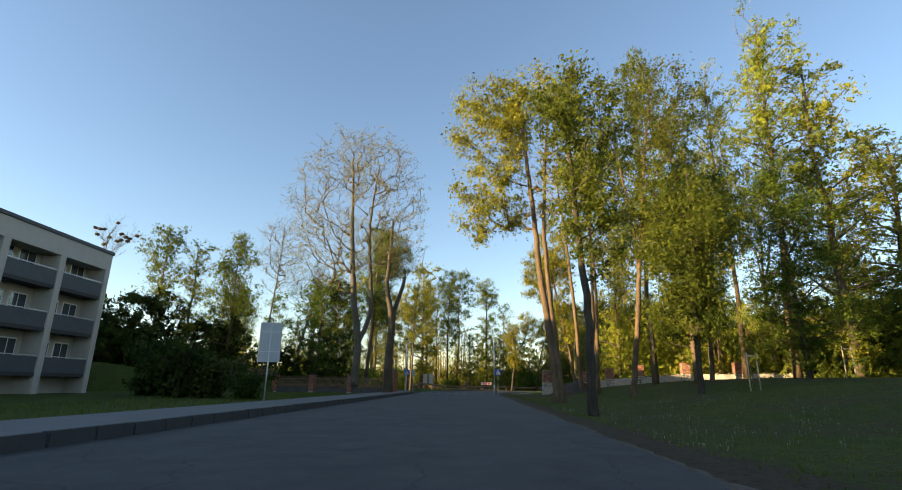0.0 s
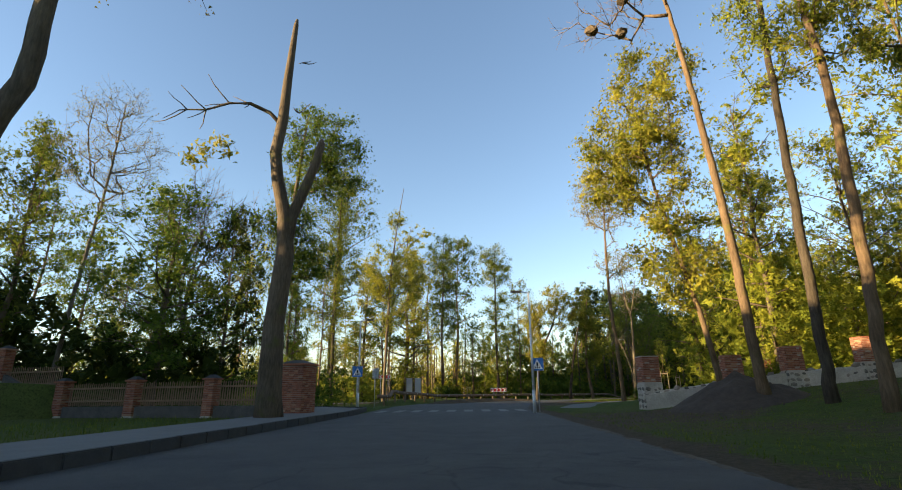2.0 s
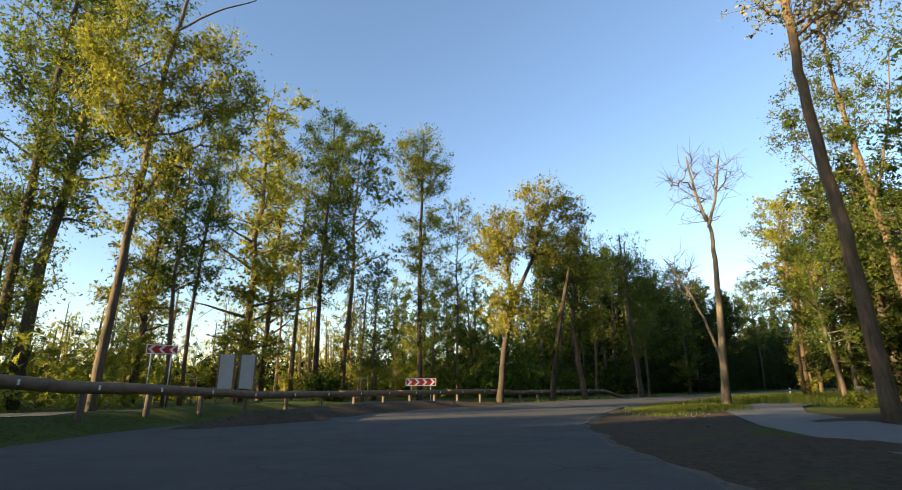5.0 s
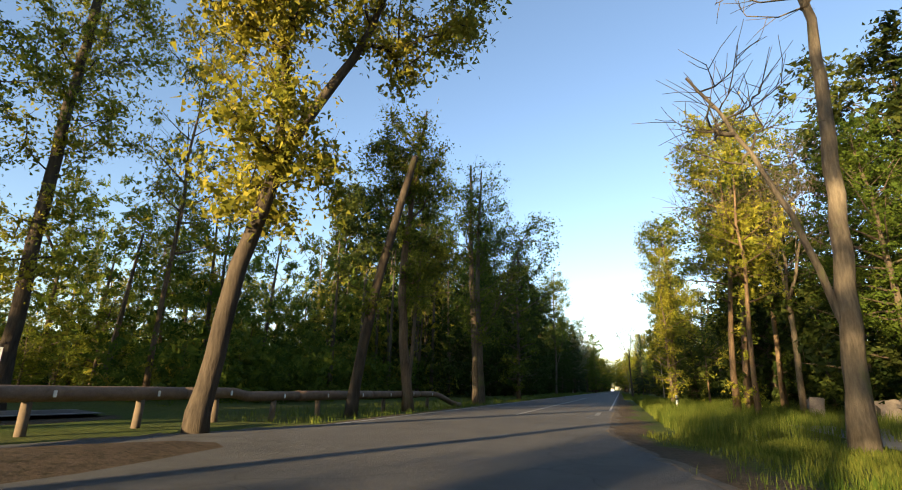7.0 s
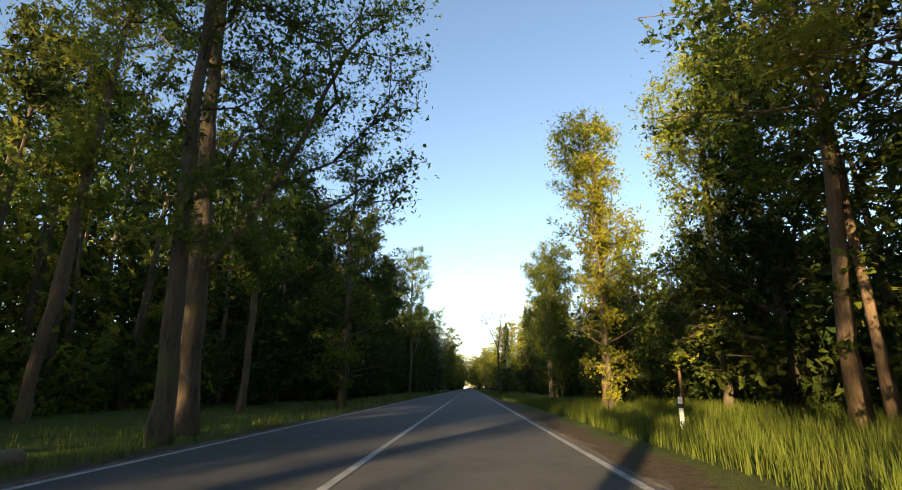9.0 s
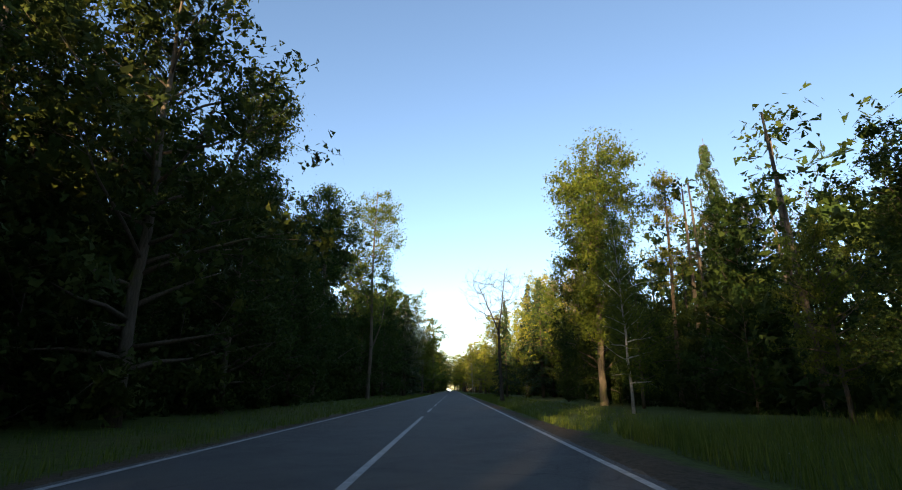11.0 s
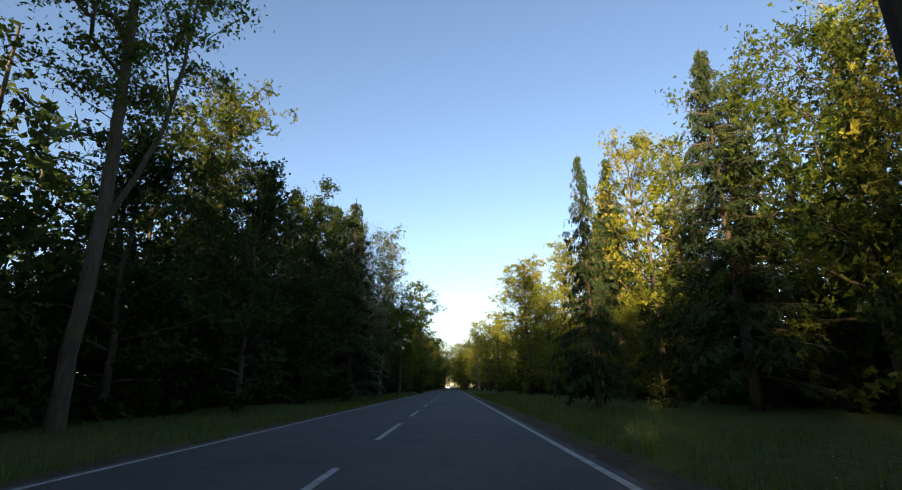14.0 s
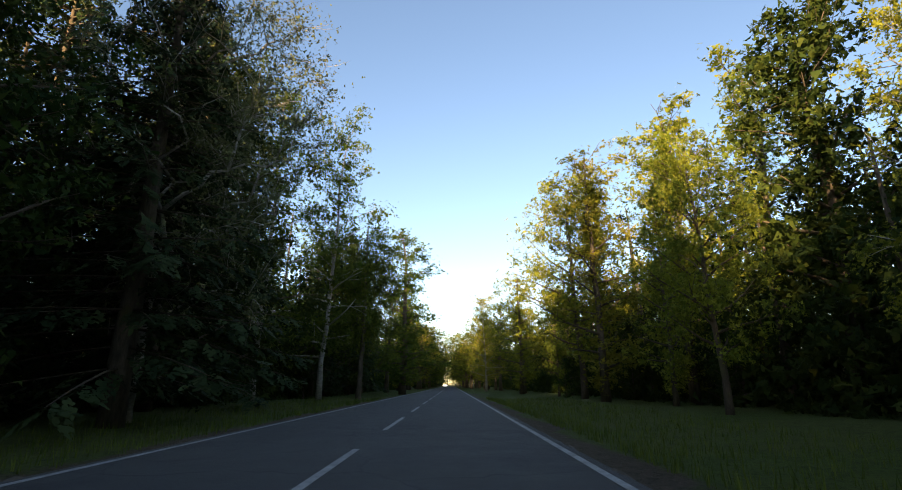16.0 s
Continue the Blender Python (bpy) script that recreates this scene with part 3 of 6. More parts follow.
def bare_tree(seed, h=20.0, r=0.4, spread=6.0, fork=0.35, stems=2, buds=0, bark=None, label="", lean=(0, 0), depth=4, start=0.42, nests=0, up=0.75, crook=0.0):
    """A tree in bare twig: forking limbs down to fine twigs."""
    rng = random.Random(seed)
    top = tagged(new("tree"), label or "tall bare tree with fine spreading twigs", "tree", "roadside trees")
    wood, tips = Soup(), []

    def grow(p, d, length, rad, level, wood):
        lp, lr = limb(rng, p, d, length, rad, rad * 0.55, 5 if level < 2 or crook else 2, 0.13 + 0.04 * level + crook)
        wood.add(*tube(lp, lr, 7 if level < 2 else 4 if level < 3 else 3))
        if level >= depth:
            tips.append(lp[-1])
            return
        for i in range(4 if level < 3 else 5):
            t = rng.uniform(0.25, 1.0) if i else 1.0
            q = at_line(lp, t)
            side = rvec(rng)
            side.z = abs(side.z) * 0.3
            nd = (d.normalized() * (0.9 if i == 0 else 0.55) + side * (0.35 if i == 0 else 0.8) + Vector((0, 0, 0.3 * up)))
            grow(q, nd, length * rng.uniform(0.58, 0.8), max(0.012, lr[-1] * (0.95 if i == 0 else 0.55)), level + 1, wood)

    trunk = trunk_line(rng, h * fork, lean, 0.06, 5)
    wood.add(*tube(trunk, [r * 1.3, r, r * 0.95, r * 0.88, r * 0.8], 10))
    for st in range(stems):
        az = st * 2 * math.pi / stems + rng.uniform(-0.3, 0.3)
        d = Vector((math.cos(az) * 0.2, math.sin(az) * 0.2, 1)) if stems > 1 else Vector((0.05, 0, 1))
        grow(trunk[-1 if st < 2 else -2], d, h * (1 - fork) * start, r * 0.7, 0, arms := Soup())
        arms.link("limb", bark or M_BARK, top, True)
    wood.link("trunk", bark or M_BARK, top, True)
    if buds:
        g = random.Random(seed + 1)
        pick = [t for t in tips if g.random() < 0.9]
        v, f = leaves(rng, [(t, 0.2) for t in pick], buds, 0.1)
        leaf_mesh("crown", v, f, M_BUD, top)
    for i in range(nests):
        c = tips[rng.randrange(len(tips))]
        if c.z < h * 0.62:
            continue
        bm = bmesh.new()
        bmesh.ops.create_icosphere(bm, subdivisions=2, radius=0.42)
        for v in bm.verts:
            v.co = Vector((v.co.x, v.co.y, v.co.z * 0.7)) * rng.uniform(0.7, 1.25) + c
        part("nest", bm, M_BARK, top, "dark stick nest high in the twigs")
    return top


def grown(x, y, right, stems, crowns, n=150, leaf=None, per=16, size=0.2, bark=None, label="", seed=1, clear=0.35, tip=0.014, twigs=2, clump=0.6,
          shell=0.4, arch=0.12, nests=0, inner=0.8, kind="tree"):
    """A tree grown towards a crown: stems are (foot radius, top radius, [(side, height), ...]), crowns are (side, height, half width, half height, share);
    branches reach from the wood that stands to points spread through the crowns and thicken by what they carry. right: the way that side counts."""
    rng = random.Random(seed)
    gz = hill(x, y)
    side = Vector((right[0], right[1], 0)).normalized()
    deep = Vector((-side.y, side.x, 0))
    top = tagged(new(kind), label, "tree", "roadside trees")
    wood = Soup()
    at, up_to, count = np.zeros((60000, 3)), [], 0
    for r0, r1, line in stems:
        pts = [side * a_ + Vector((0, 0, h - gz)) for a_, h in line]
        fine = []
        for i in range(len(pts) - 1):
            k = max(1, round((pts[i + 1] - pts[i]).length / 0.6))
            p0, p3 = pts[max(i - 1, 0)], pts[min(i + 2, len(pts) - 1)]
            for j in range(k):
                t = j / k
                q = 0.5 * (2 * pts[i] + (pts[i + 1] - p0) * t + (2 * p0 - 5 * pts[i] + 4 * pts[i + 1] - p3) * t * t + (3 * pts[i] - p0 - 3 * pts[i + 1] + p3) * t ** 3)
                fine.append(q + Vector((rng.uniform(-1, 1), rng.uniform(-1, 1), 0)) * 0.035)
        fine.append(pts[-1])
        m = len(fine)
        rad = [0.74 * (r1 + (r0 - r1) * (1 - i / (m - 1)) ** 0.85) for i in range(m)]
        if line[0][1] < gz + 0.6:
            fine[0].z = -0.3
            rad[0] *= 1.28
            rad[1] *= 1.12
        wood.add(*tube(fine, rad, 11))
        for q in fine:
            if q.z > clear * pts[-1].z:
                at[count] = q
                up_to.append(-1)
                count += 1
    goals = []
    for a_, h, wr, wz, share in crowns:
        for i in range(int(n * share)):
            d = rvec(rng) * rng.random() ** shell
            goals.append(side * (a_ + d.x * wr) + deep * d.y * wr * 0.92 + Vector((0, 0, max(1.0, h - gz + d.z * wz))))
    base = at[:count].copy()
    goals.sort(key=lambda p: float(np.min(np.linalg.norm(base - np.array(p), axis=1))))
    paths = []
    for p in goals:
        v = np.array(p) - at[:count]
        dist = np.linalg.norm(v, axis=1)
        low = at[:count, 2] + 0.45 * np.linalg.norm(v[:, :2], axis=1) - p.z
        k = int(np.argmin(dist + 1.3 * np.maximum(0, low)))
        q = Vector(at[k])
        ln = (p - q).length
        mid = q.lerp(p, 0.5) + Vector((0, 0, -arch * ln)) + rvec(rng) * 0.1 * ln
        steps = max(2, int(ln / 0.75))
        path, last = [k], k
        for j in range(1, steps + 1):
            t = j / steps
            c = q * (1 - t) ** 2 + mid * 2 * t * (1 - t) + p * t * t + (rvec(rng) * 0.07 if j < steps else Vector())
            at[count] = c
            up_to.append(last)
            path.append(count)
            last = count
            count += 1
        paths.append(path)
    load = np.zeros(count)
    for path in paths:
        k = path[-1]
        while k >= 0:
            load[k] += 1
            k = up_to[k]
    clumps = []
    for path in paths:
        pts = [Vector(at[k]) for k in path]
        rad = [tip * max(1.0, load[k]) ** 0.46 for k in path]
        rad[0] = min(rad[0], rad[1] * 1.15)
        rad[-1] *= 0.6
        wood.add(*tube(pts, rad, 3 if rad[0] < 0.035 else 5 if rad[0] < 0.1 else 7))
        for j in range(twigs):
            lp, lr = limb(rng, pts[-1].lerp(pts[-2], rng.random()), (pts[-1] - pts[-2]).normalized() + rvec(rng) * 0.9, rng.uniform(0.5, 1.1), tip * 0.75, tip * 0.4, 2, 0.2)
            wood.add(*tube(lp, lr, 3))
            if leaf is M_BUD:
                clumps.append((lp[-1], 0.25))
        if leaf:
            clumps.append((pts[-1], 1.1 * clump * rng.uniform(0.6, 1.35)))
            if rng.random() < inner:
                clumps.append((pts[-2].lerp(pts[len(pts) // 2], rng.random()), clump * rng.uniform(0.5, 1.0)))
    wood.link("trunk", bark or M_BARK, top, True)
    if leaf:
        v, f = leaves(rng, clumps, per * 1.35, size)
        leaf_mesh("crown", v, f, leaf, top)
    for i in range(nests):
        c = paths[rng.randrange(len(paths))][-1]
        bm = bmesh.new()
        bmesh.ops.create_icosphere(bm, subdivisions=2, radius=0.36)
        for v in bm.verts:
            v.co = Vector((v.co.x, v.co.y, v.co.z * 0.75)) * rng.uniform(0.75, 1.2) + Vector(at[c])
        part("nest", bm, M_BARK, top, "dark stick nest high in the twigs")
    top.matrix_basis = Matrix.Translation((x, y, gz))
    return top


def spruce(seed, h=18.0, wide=3.0, label=""):
    rng = random.Random(seed)
    top = tagged(new("spruce"), label or "dark green spruce with drooping boughs", "tree", "roadside trees")
    wood = Soup()
    pts = trunk_line(rng, h, (0, 0), 0.05)
    wood.add(*tube(pts, [0.24 * max(0.06, 1 - i / 8) for i in range(9)], 7))
    vs, fs, base = [], [], 0
    z = 1.6
    clumps = []
    while z < h - 0.3:
        k = z / h
        w = wide * (1 - k) ** 0.85 + 0.15
        for i in range(7):
            az = rng.uniform(0, 2 * math.pi)
            d = Vector((math.cos(az), math.sin(az), -0.2 + 0.4 * k))
            ww = w * rng.uniform(0.6, 1.2)
            lp, lr = limb(rng, (at_line(pts, min(0.99, k))), d, ww, 0.035, 0.01, 4, 0.06, 0.05)
            wood.add(*tube(lp, lr, 3))
            for j in range(max(3, int(ww * 4.6))):
                t = rng.uniform(0.15, 1.0)
                c = at_line(lp, t)
                for sd in (-1, 1):
                    a_ = az + sd * rng.uniform(0.5, 1.3)
                    ln = rng.uniform(0.3, 0.75) * (0.2 + 0.9 * (1 - k))
                    tip = c + Vector((math.cos(a_) * ln, math.sin(a_) * ln, -rng.uniform(0.2, 0.7)))
                    mid = c.lerp(tip, 0.5)
                    sw = Vector((-math.sin(a_), math.cos(a_), 0.2)) * 0.12
                    b = len(vs)
                    vs += [tuple(c), tuple(mid + sw), tuple(tip), tuple(mid - sw)]
                    fs.append((b, b + 1, b + 2, b + 3))
        z += rng.uniform(0.32, 0.5) * (1.2 - 0.5 * k)
    wood.link("trunk", M_BARK, top, True)
    leaf_mesh("crown", np.array(vs), np.array(fs), M_NEEDLE, top)
    return top


def bush(seed, h=2.6, wide=2.0, leaf=None, label=""):
    rng = random.Random(seed)
    top = tagged(new("bush"), label or "dense dark green bush on the grass", "bush", "bushes")
    clumps = []
    for i in range(7):
        az = i * 2.4
        lp, lr = limb(rng, (rng.uniform(-0.2, 0.2), rng.uniform(-0.2, 0.2), -0.1), (math.cos(az) * 0.6, math.sin(az) * 0.6, 1), h * rng.uniform(0.7, 1), 0.04, 0.01, 4)
        stem = Soup()
        stem.add(*tube(lp, lr, 4))
        stem.link("stem", M_BARK, top, True)
        for j in range(6):
            c = at_line(lp, rng.uniform(0.12, 1.0))
            c.x += rng.uniform(-0.5, 0.5) * wide * 0.7
            c.y += rng.uniform(-0.5, 0.5) * wide * 0.7
            clumps.append((c, rng.uniform(0.4, 0.75) * wide * 0.5))
    v, f = leaves(rng, clumps, 42, 0.3)
    leaf_mesh("foliage", v, f, leaf or M_LEAF_DARK_SHADE, top)
    return top


STORE = Matrix.Translation((0, 0, 0))
PROTO = {}
used = set()


def plant(kind, x, y, h, turn=None, width=1.0, tilt=(0, 0), label="", z=None):
    """Sets out a tree of that kind with height h at (x, y)."""
    ob, h0 = PROTO[kind][0], TOPS[kind]
    turn = random.uniform(0, 360) if turn is None else turn
    s = h / h0
    m = Matrix.Translation((x, y, (hill(x, y) if z is None else z) - 0.03)) @ Euler((radians(-tilt[1]), radians(tilt[0]), 0)).to_matrix().to_4x4() @ \
        Matrix.Rotation(radians(turn), 4, "Z") @ Matrix.Diagonal((s * width, s * width, s, 1))
    if kind in used:
        t = copy_thing(ob, m @ Matrix.Diagonal([1 / v for v in ob.scale] + [1]))
    else:
        used.add(kind)
        t = ob
        t.matrix_basis = m
    if label:
        tagged(t, label)
    return t


L_TALL = "tall narrow lime tree with leafy sprouts along its trunk"
L_HIGH = "tall tree with a long bare trunk and high thin crown"
L_BROAD = "broad leafy maple tree in fresh green leaf"
L_YEL = "leafy birch tree in fresh yellow-green leaf"
L_DARK = "dense roadside tree with its green leaf colour darkened for shade"
L_BARE = "tall bare tree with fine spreading twigs"
PROTO["tall1"] = (broadleaf(1, 22, 0.26, 0.10, 2.4, 32, 24, 0.26, M_LEAF, M_BARK, shape="column", low=8, label=L_TALL, gap=0.25), 23)
PROTO["tall2"] = (broadleaf(2, 19, 0.24, 0.20, 2.8, 30, 24, 0.26, M_LEAF, M_BARK_WARM, shape="oval", low=6, label=L_TALL, gap=0.25, twigs=True), 20)
PROTO["tall3"] = (broadleaf(3, 20, 0.22, 0.10, 2.4, 30, 24, 0.25, M_LEAF_YELLOW, M_BARK, shape="column", low=8, label=L_TALL, gap=0.3), 21)
PROTO["high1"] = (broadleaf(4, 22, 0.22, 0.42, 3.0, 24, 34, 0.25, M_LEAF, M_BARK_WARM, shape="top", low=5, label=L_HIGH), 23)
PROTO["high2"] = (broadleaf(5, 22, 0.19, 0.34, 2.7, 24, 32, 0.24, M_LEAF_YELLOW, M_BARK_WARM, shape="top", low=6, label=L_HIGH, gap=0.35), 23)
PROTO["giant1"] = (broadleaf(23, 30, 0.32, 0.32, 3.9, 42, 34, 0.25, M_LEAF, M_BARK, shape="oval", low=6, label="very tall leafy tree with a straight grey trunk", gap=0.2), 31)
PROTO["giant2"] = (broadleaf(24, 30, 0.28, 0.36, 3.3, 40, 30, 0.24, M_LEAF_YELLOW, M_BARK_WARM, shape="column", low=5, label="very tall tree with a sunlit trunk and thin crown", gap=0.3), 31)
PROTO["broad1"] = (broadleaf(6, 17, 0.25, 0.2, 3.9, 32, 36, 0.25, M_LEAF, M_BARK, label=L_BROAD, gap=0.15), 18)
PROTO["broad2"] = (broadleaf(7, 17, 0.23, 0.18, 3.7, 32, 36, 0.24, M_LEAF_YELLOW, M_BARK, label=L_BROAD, gap=0.15), 18)
# dark and near1 kinds: the shade they stand in is coloured into the leaves
PROTO["dark1"] = (broadleaf(8, 18, 0.26, 0.05, 3.2, 36, 30, 0.26, M_LEAF_DARK_SHADE, M_BARK, shape="column", low=14, label=L_DARK, gap=0.1), 19)
PROTO["dark2"] = (broadleaf(9, 18, 0.24, 0.06, 3.5, 36, 30, 0.26, M_LEAF_DARK_SHADE, M_BARK, low=12, label=L_DARK, gap=0.1), 19)
PROTO["near1"] = (broadleaf(38, 18, 0.26, 0.06, 3.4, 40, 62, 0.17, M_LEAF_DARK_SHADE, M_BARK, shape="column", low=14, label=L_DARK, gap=0.1), 19)
PROTO["near2"] = (broadleaf(39, 17, 0.22, 0.10, 3.4, 38, 62, 0.19, M_LEAF, M_BARK, low=10, label=L_BROAD, gap=0.1), 18)
PROTO["birch1"] = (broadleaf(10, 20, 0.17, 0.14, 2.7, 36, 34, 0.19, M_LEAF_YELLOW, M_BARK_BIRCH, label=L_YEL, shape="column", gap=0.2), 21)
# birch1 again with a darker green leaf, which stands for shade
PROTO["birch2"] = (broadleaf(28, 20, 0.17, 0.14, 2.7, 36, 40, 0.18, M_LEAF, M_BARK_BIRCH, label="tall drooping birch tree in thin leaf", shape="column", gap=0.2), 21)
PROTO["near3"] = (broadleaf(40, 20, 0.27, 0.3, 3.3, 32, 56, 0.18, M_LEAF, M_BARK, lean=(-1.8, 0), label="tall dense green tree with a dark trunk", gap=0.15), 21)
PROTO["young"] = (broadleaf(11, 7, 0.06, 0.25, 1.3, 12, 16, 0.15, M_LEAF_YELLOW, M_BARK_WARM, label="young slender leafy tree", low=2), 7.4)
PROTO["under"] = (broadleaf(12, 8, 0.08, 0.05, 2.4, 18, 26, 0.24, M_LEAF_DARK_SHADE, M_BARK, label="low undergrowth tree with its leaf colour darkened for shade", low=8, twigs=False), 8.6)
PROTO["bare2"] = (bare_tree(14, 18, 0.14, 4, 0.4, 3, 0, M_BARK_ASH, label=L_BARE, depth=4, start=0.42, up=0.4), 20)
PROTO["nest"] = (bare_tree(16, 24, 0.3, 4, 0.6, 1, 1, M_BARK_WARM, label="tall bare-topped tree with several crows' nests", depth=4, start=0.5, nests=14), 28)
PROTO["spruce1"] = (spruce(17, 18, 3.4), 18)
PROTO["spruce2"] = (spruce(18, 18, 2.8), 18)
PROTO["bush1"] = (bush(19, 2.6, 2.2), 2.6)
PROTO["bush2"] = (bush(20, 2.2, 2.0, M_LEAF, "leafy green bush beside the trees"), 2.2)

TOPS = {k: max(v.co.z for c in ob.children if c.type == "MESH" for v in c.data.vertices) for k, (ob, _) in PROTO.items()}

# trees that stand out, one by one: kind, x, y, height
TREES = [
    # beside the first road
    ("giant1", 18.5, 46.5, 30, 42, 0.7), ("near2", 23, 33, 13, 20, 1.0), ("high1", 19, 39.7, 21, 176, 0.9), ("giant2", 25.7, 38.1, 28.7, 243, 0.9), ("giant2", 27.6, 48, 30, 310, 0.8),
    ("tall3", 31.2, 39.1, 25, 17, 1.1), ("tall3", 20.5, 62, 17, 218, 1), ("tall2", 24, 69, 17, 285, 1),
    ("broad2", 30, 66, 16, 352, 1), ("broad1", 23, 77, 14, 59, 1), ("high2", 30, 58, 26, 126, 0.9), ("bare2", 33, 52, 22, 193, 1),
    # left of it, behind the fence
    ("tall3", -33.0, 63.4, 17, 260, 1.2), ("nest", -36, 50, 15.4, 34, 1), ("tall2", -36, 61.6, 18, 101, 1), ("tall2", -27.2, 63.0, 18, 168, 0.9),
    ("dark2", -14.4, 65.4, 13.5, 302, 0.8), ("bare2", -17.8, 66.5, 18, 9, 1.1),
    # straight ahead, behind the log rail
    ("giant1", -14.8, 98, 33, 76, 1), ("tall3", -11.8, 104.9, 20.3, 143, 1.1), ("giant2", -7.7, 101.6, 22.0, 210, 0.7),
    ("tall1", -18.8, 95.2, 20, 51, 0.7), ("tall1", -21.5, 94.5, 23, 118, 0.8), ("tall3", -5.3, 114, 24, 185, 1), ("tall3", -5.9, 109.2, 27, 252, 1.2), ("high1", -8, 99.9, 16.9, 319, 1),
    ("high2", -3, 115.8, 24, 26, 1), ("high1", 1.6, 114.5, 27, 93, 1.0),
    ("high2", 11.8, 113, 19, 1, 0.8),
    # along the rail's far end
        ("tall1", 42.7, 124.6, 16.0, 110, 1),
    # on the inner side of the turn, dark kinds standing in for shade
    ("high1", 41.7, 103.2, 18.7, 18, 1.2), ("dark2", 42.5, 97.6, 16, 85, 1.1), ("bare2", 38.7, 99.2, 14.5, 152, 1.2), ("high2", 36.8, 101.4, 16.5, 219, 1.1),
    ("high2", 34.3, 99.2, 15.2, 286, 0.9), ("near3", 30.5, 92.5, 10.2, 353, 1), ("dark1", 34.5, 92.5, 16, 60, 1.1), ("high1", 44.5, 102.6, 16.5, 127, 1.1), 
    ("dark1", 49.6, 105.4, 18.6, 261, 0.9), ("tall3", 47.6, 112, 12.8, 328, 0.9), ("dark2", 30, 80, 15, 169, 1),
    ("tall1", 34, 85, 17, 236, 1.1),
    # at the start of the wooded road
    ("spruce2", 85.3, 125.7, 19.5, 119, 0.9), ("young", 47.8, 109.1, 7, 35, 1.2),
    ("birch2", 69, 127.2, 10, 303, 0.8), ("dark2", 58, 149.6, 15.4, 144, 1.1), ("dark1", 69, 153.8, 16, 211, 1),
    ("bare2", 84.2, 124.5, 15.1, 186, 1.2),
    ("dark1", 74.2, 123, 11.5, 253, 0.9),
    # further along
    ("spruce1", 106.2, 157.2, 13.3, 119, 0.75), ("spruce1", 106.8, 184.6, 16.4, 60, 0.9), ("spruce2", 111.4, 181.4, 16, 210, 1.3),
    ("dark1", 77, 160.4, 19.7, 94, 1), ("dark1", 83.2, 134.2, 17, 228, 0.85),
    ("bare2", 95.8, 141.2, 17, 295, 0.9), ("broad2", 99.2, 143.6, 14, 2, 0.8), ("broad1", 105.4, 149.8, 15.5, 69, 0.7),
    ("spruce1", 98.2, 175, 12.6, 203, 0.9), ("spruce1", 103, 182.4, 15.5, 270, 1.1), ("dark1", 94.5, 175, 14.6, 337, 1), ("tall2", 97.2, 178.5, 20, 44, 1),
    ("spruce1", 103.4, 150.2, 15, 19, 1),
    ("broad1", 102.3, 146.2, 14.5, 86, 0.9), ("birch1", 106.5, 145, 17.2, 153, 0.9), ("tall3", 136.2, 178, 17, 220, 1.3), ("spruce1", 117.4, 159.8, 18.0, 287, 0.9), ("broad2", 119, 158.8, 20, 354, 0.8),
    ("tall3", 115.8, 155.2, 17.9, 61, 1.2), ("tall3", 135.2, 172.8, 17.5, 128, 1.3), ("broad2", 141.8, 181.8, 18, 195, 1),
    ("spruce1", 109.8, 187.2, 16.2, 262, 1.4), ("spruce1", 116.8, 191.2, 18.8, 329, 1.3), ("birch2", 124, 196, 20.6, 36, 1), ("birch2", 129.6, 196.6, 20.4, 103, 1), ("tall1", 150.2, 208, 18.0, 170, 1.5),
    ("dark1", 119.6, 193.8, 20, 237, 1), ("tall3", 145, 181.4, 20, 304, 1.1), ("tall3", 143.6, 175, 21.1, 11, 1.2), ("tall3", 140.4, 169, 22.2, 78, 1.3), ("dark1", 132.4, 166, 20, 145, 1),
    ("tall3", 157.4, 196.2, 14.4, 212, 1.6),
]


# trees with a shape of their own
grown(-7.0, 38.3, (0.98, 0.2), [(0.42, 0.05, [(0, 0.8), (0.1, 4.1), (-0.45, 7.6), (-0.9, 13.5), (-1.2, 19.5)]), (0.26, 0.05, [(0.1, 4.0), (0.85, 6.0), (0.8, 8.6), (0.5, 13.4), (1.0, 18.5)])],
      [(-0.4, 15.2, 5.4, 6.2, 0.8), (-3.0, 10.2, 3.0, 2.6, 0.12), (3.0, 12.0, 2.2, 3.0, 0.08)], 620, M_BUD, 7, 0.085, M_BARK_ASH, "big double-stemmed ash with a rounded crown of bare budding twigs", 101, 0.3, 0.0125, 3, 0.4, 0.3)
grown(7.0, 33.0, (0.96, -0.28), [(0.36, 0.1, [(-0.1, 0.2), (-0.6, 5.4), (-1.0, 8.6), (-1.2, 11.5), (-1.6, 16), (-2.2, 22)]), (0.26, 0.08, [(0.2, 0.2), (-0.25, 5.2), (-0.5, 8.6), (-0.6, 12), (-0.3, 17), (0.2, 22.5)])],
      [(-4.2, 20.0, 3.4, 3.6, 0.4), (-0.5, 21.0, 2.6, 3.4, 0.22), (-4.4, 14.0, 2.8, 3.4, 0.3), (0.3, 15, 1.8, 2.4, 0.08)], 230, M_LEAF_YELLOW, 34, 0.26, M_BARK_WARM,
      "tall twin-stemmed maple with sunlit bark leaning over the road", 102, 0.42, 0.014, 1, 0.75)
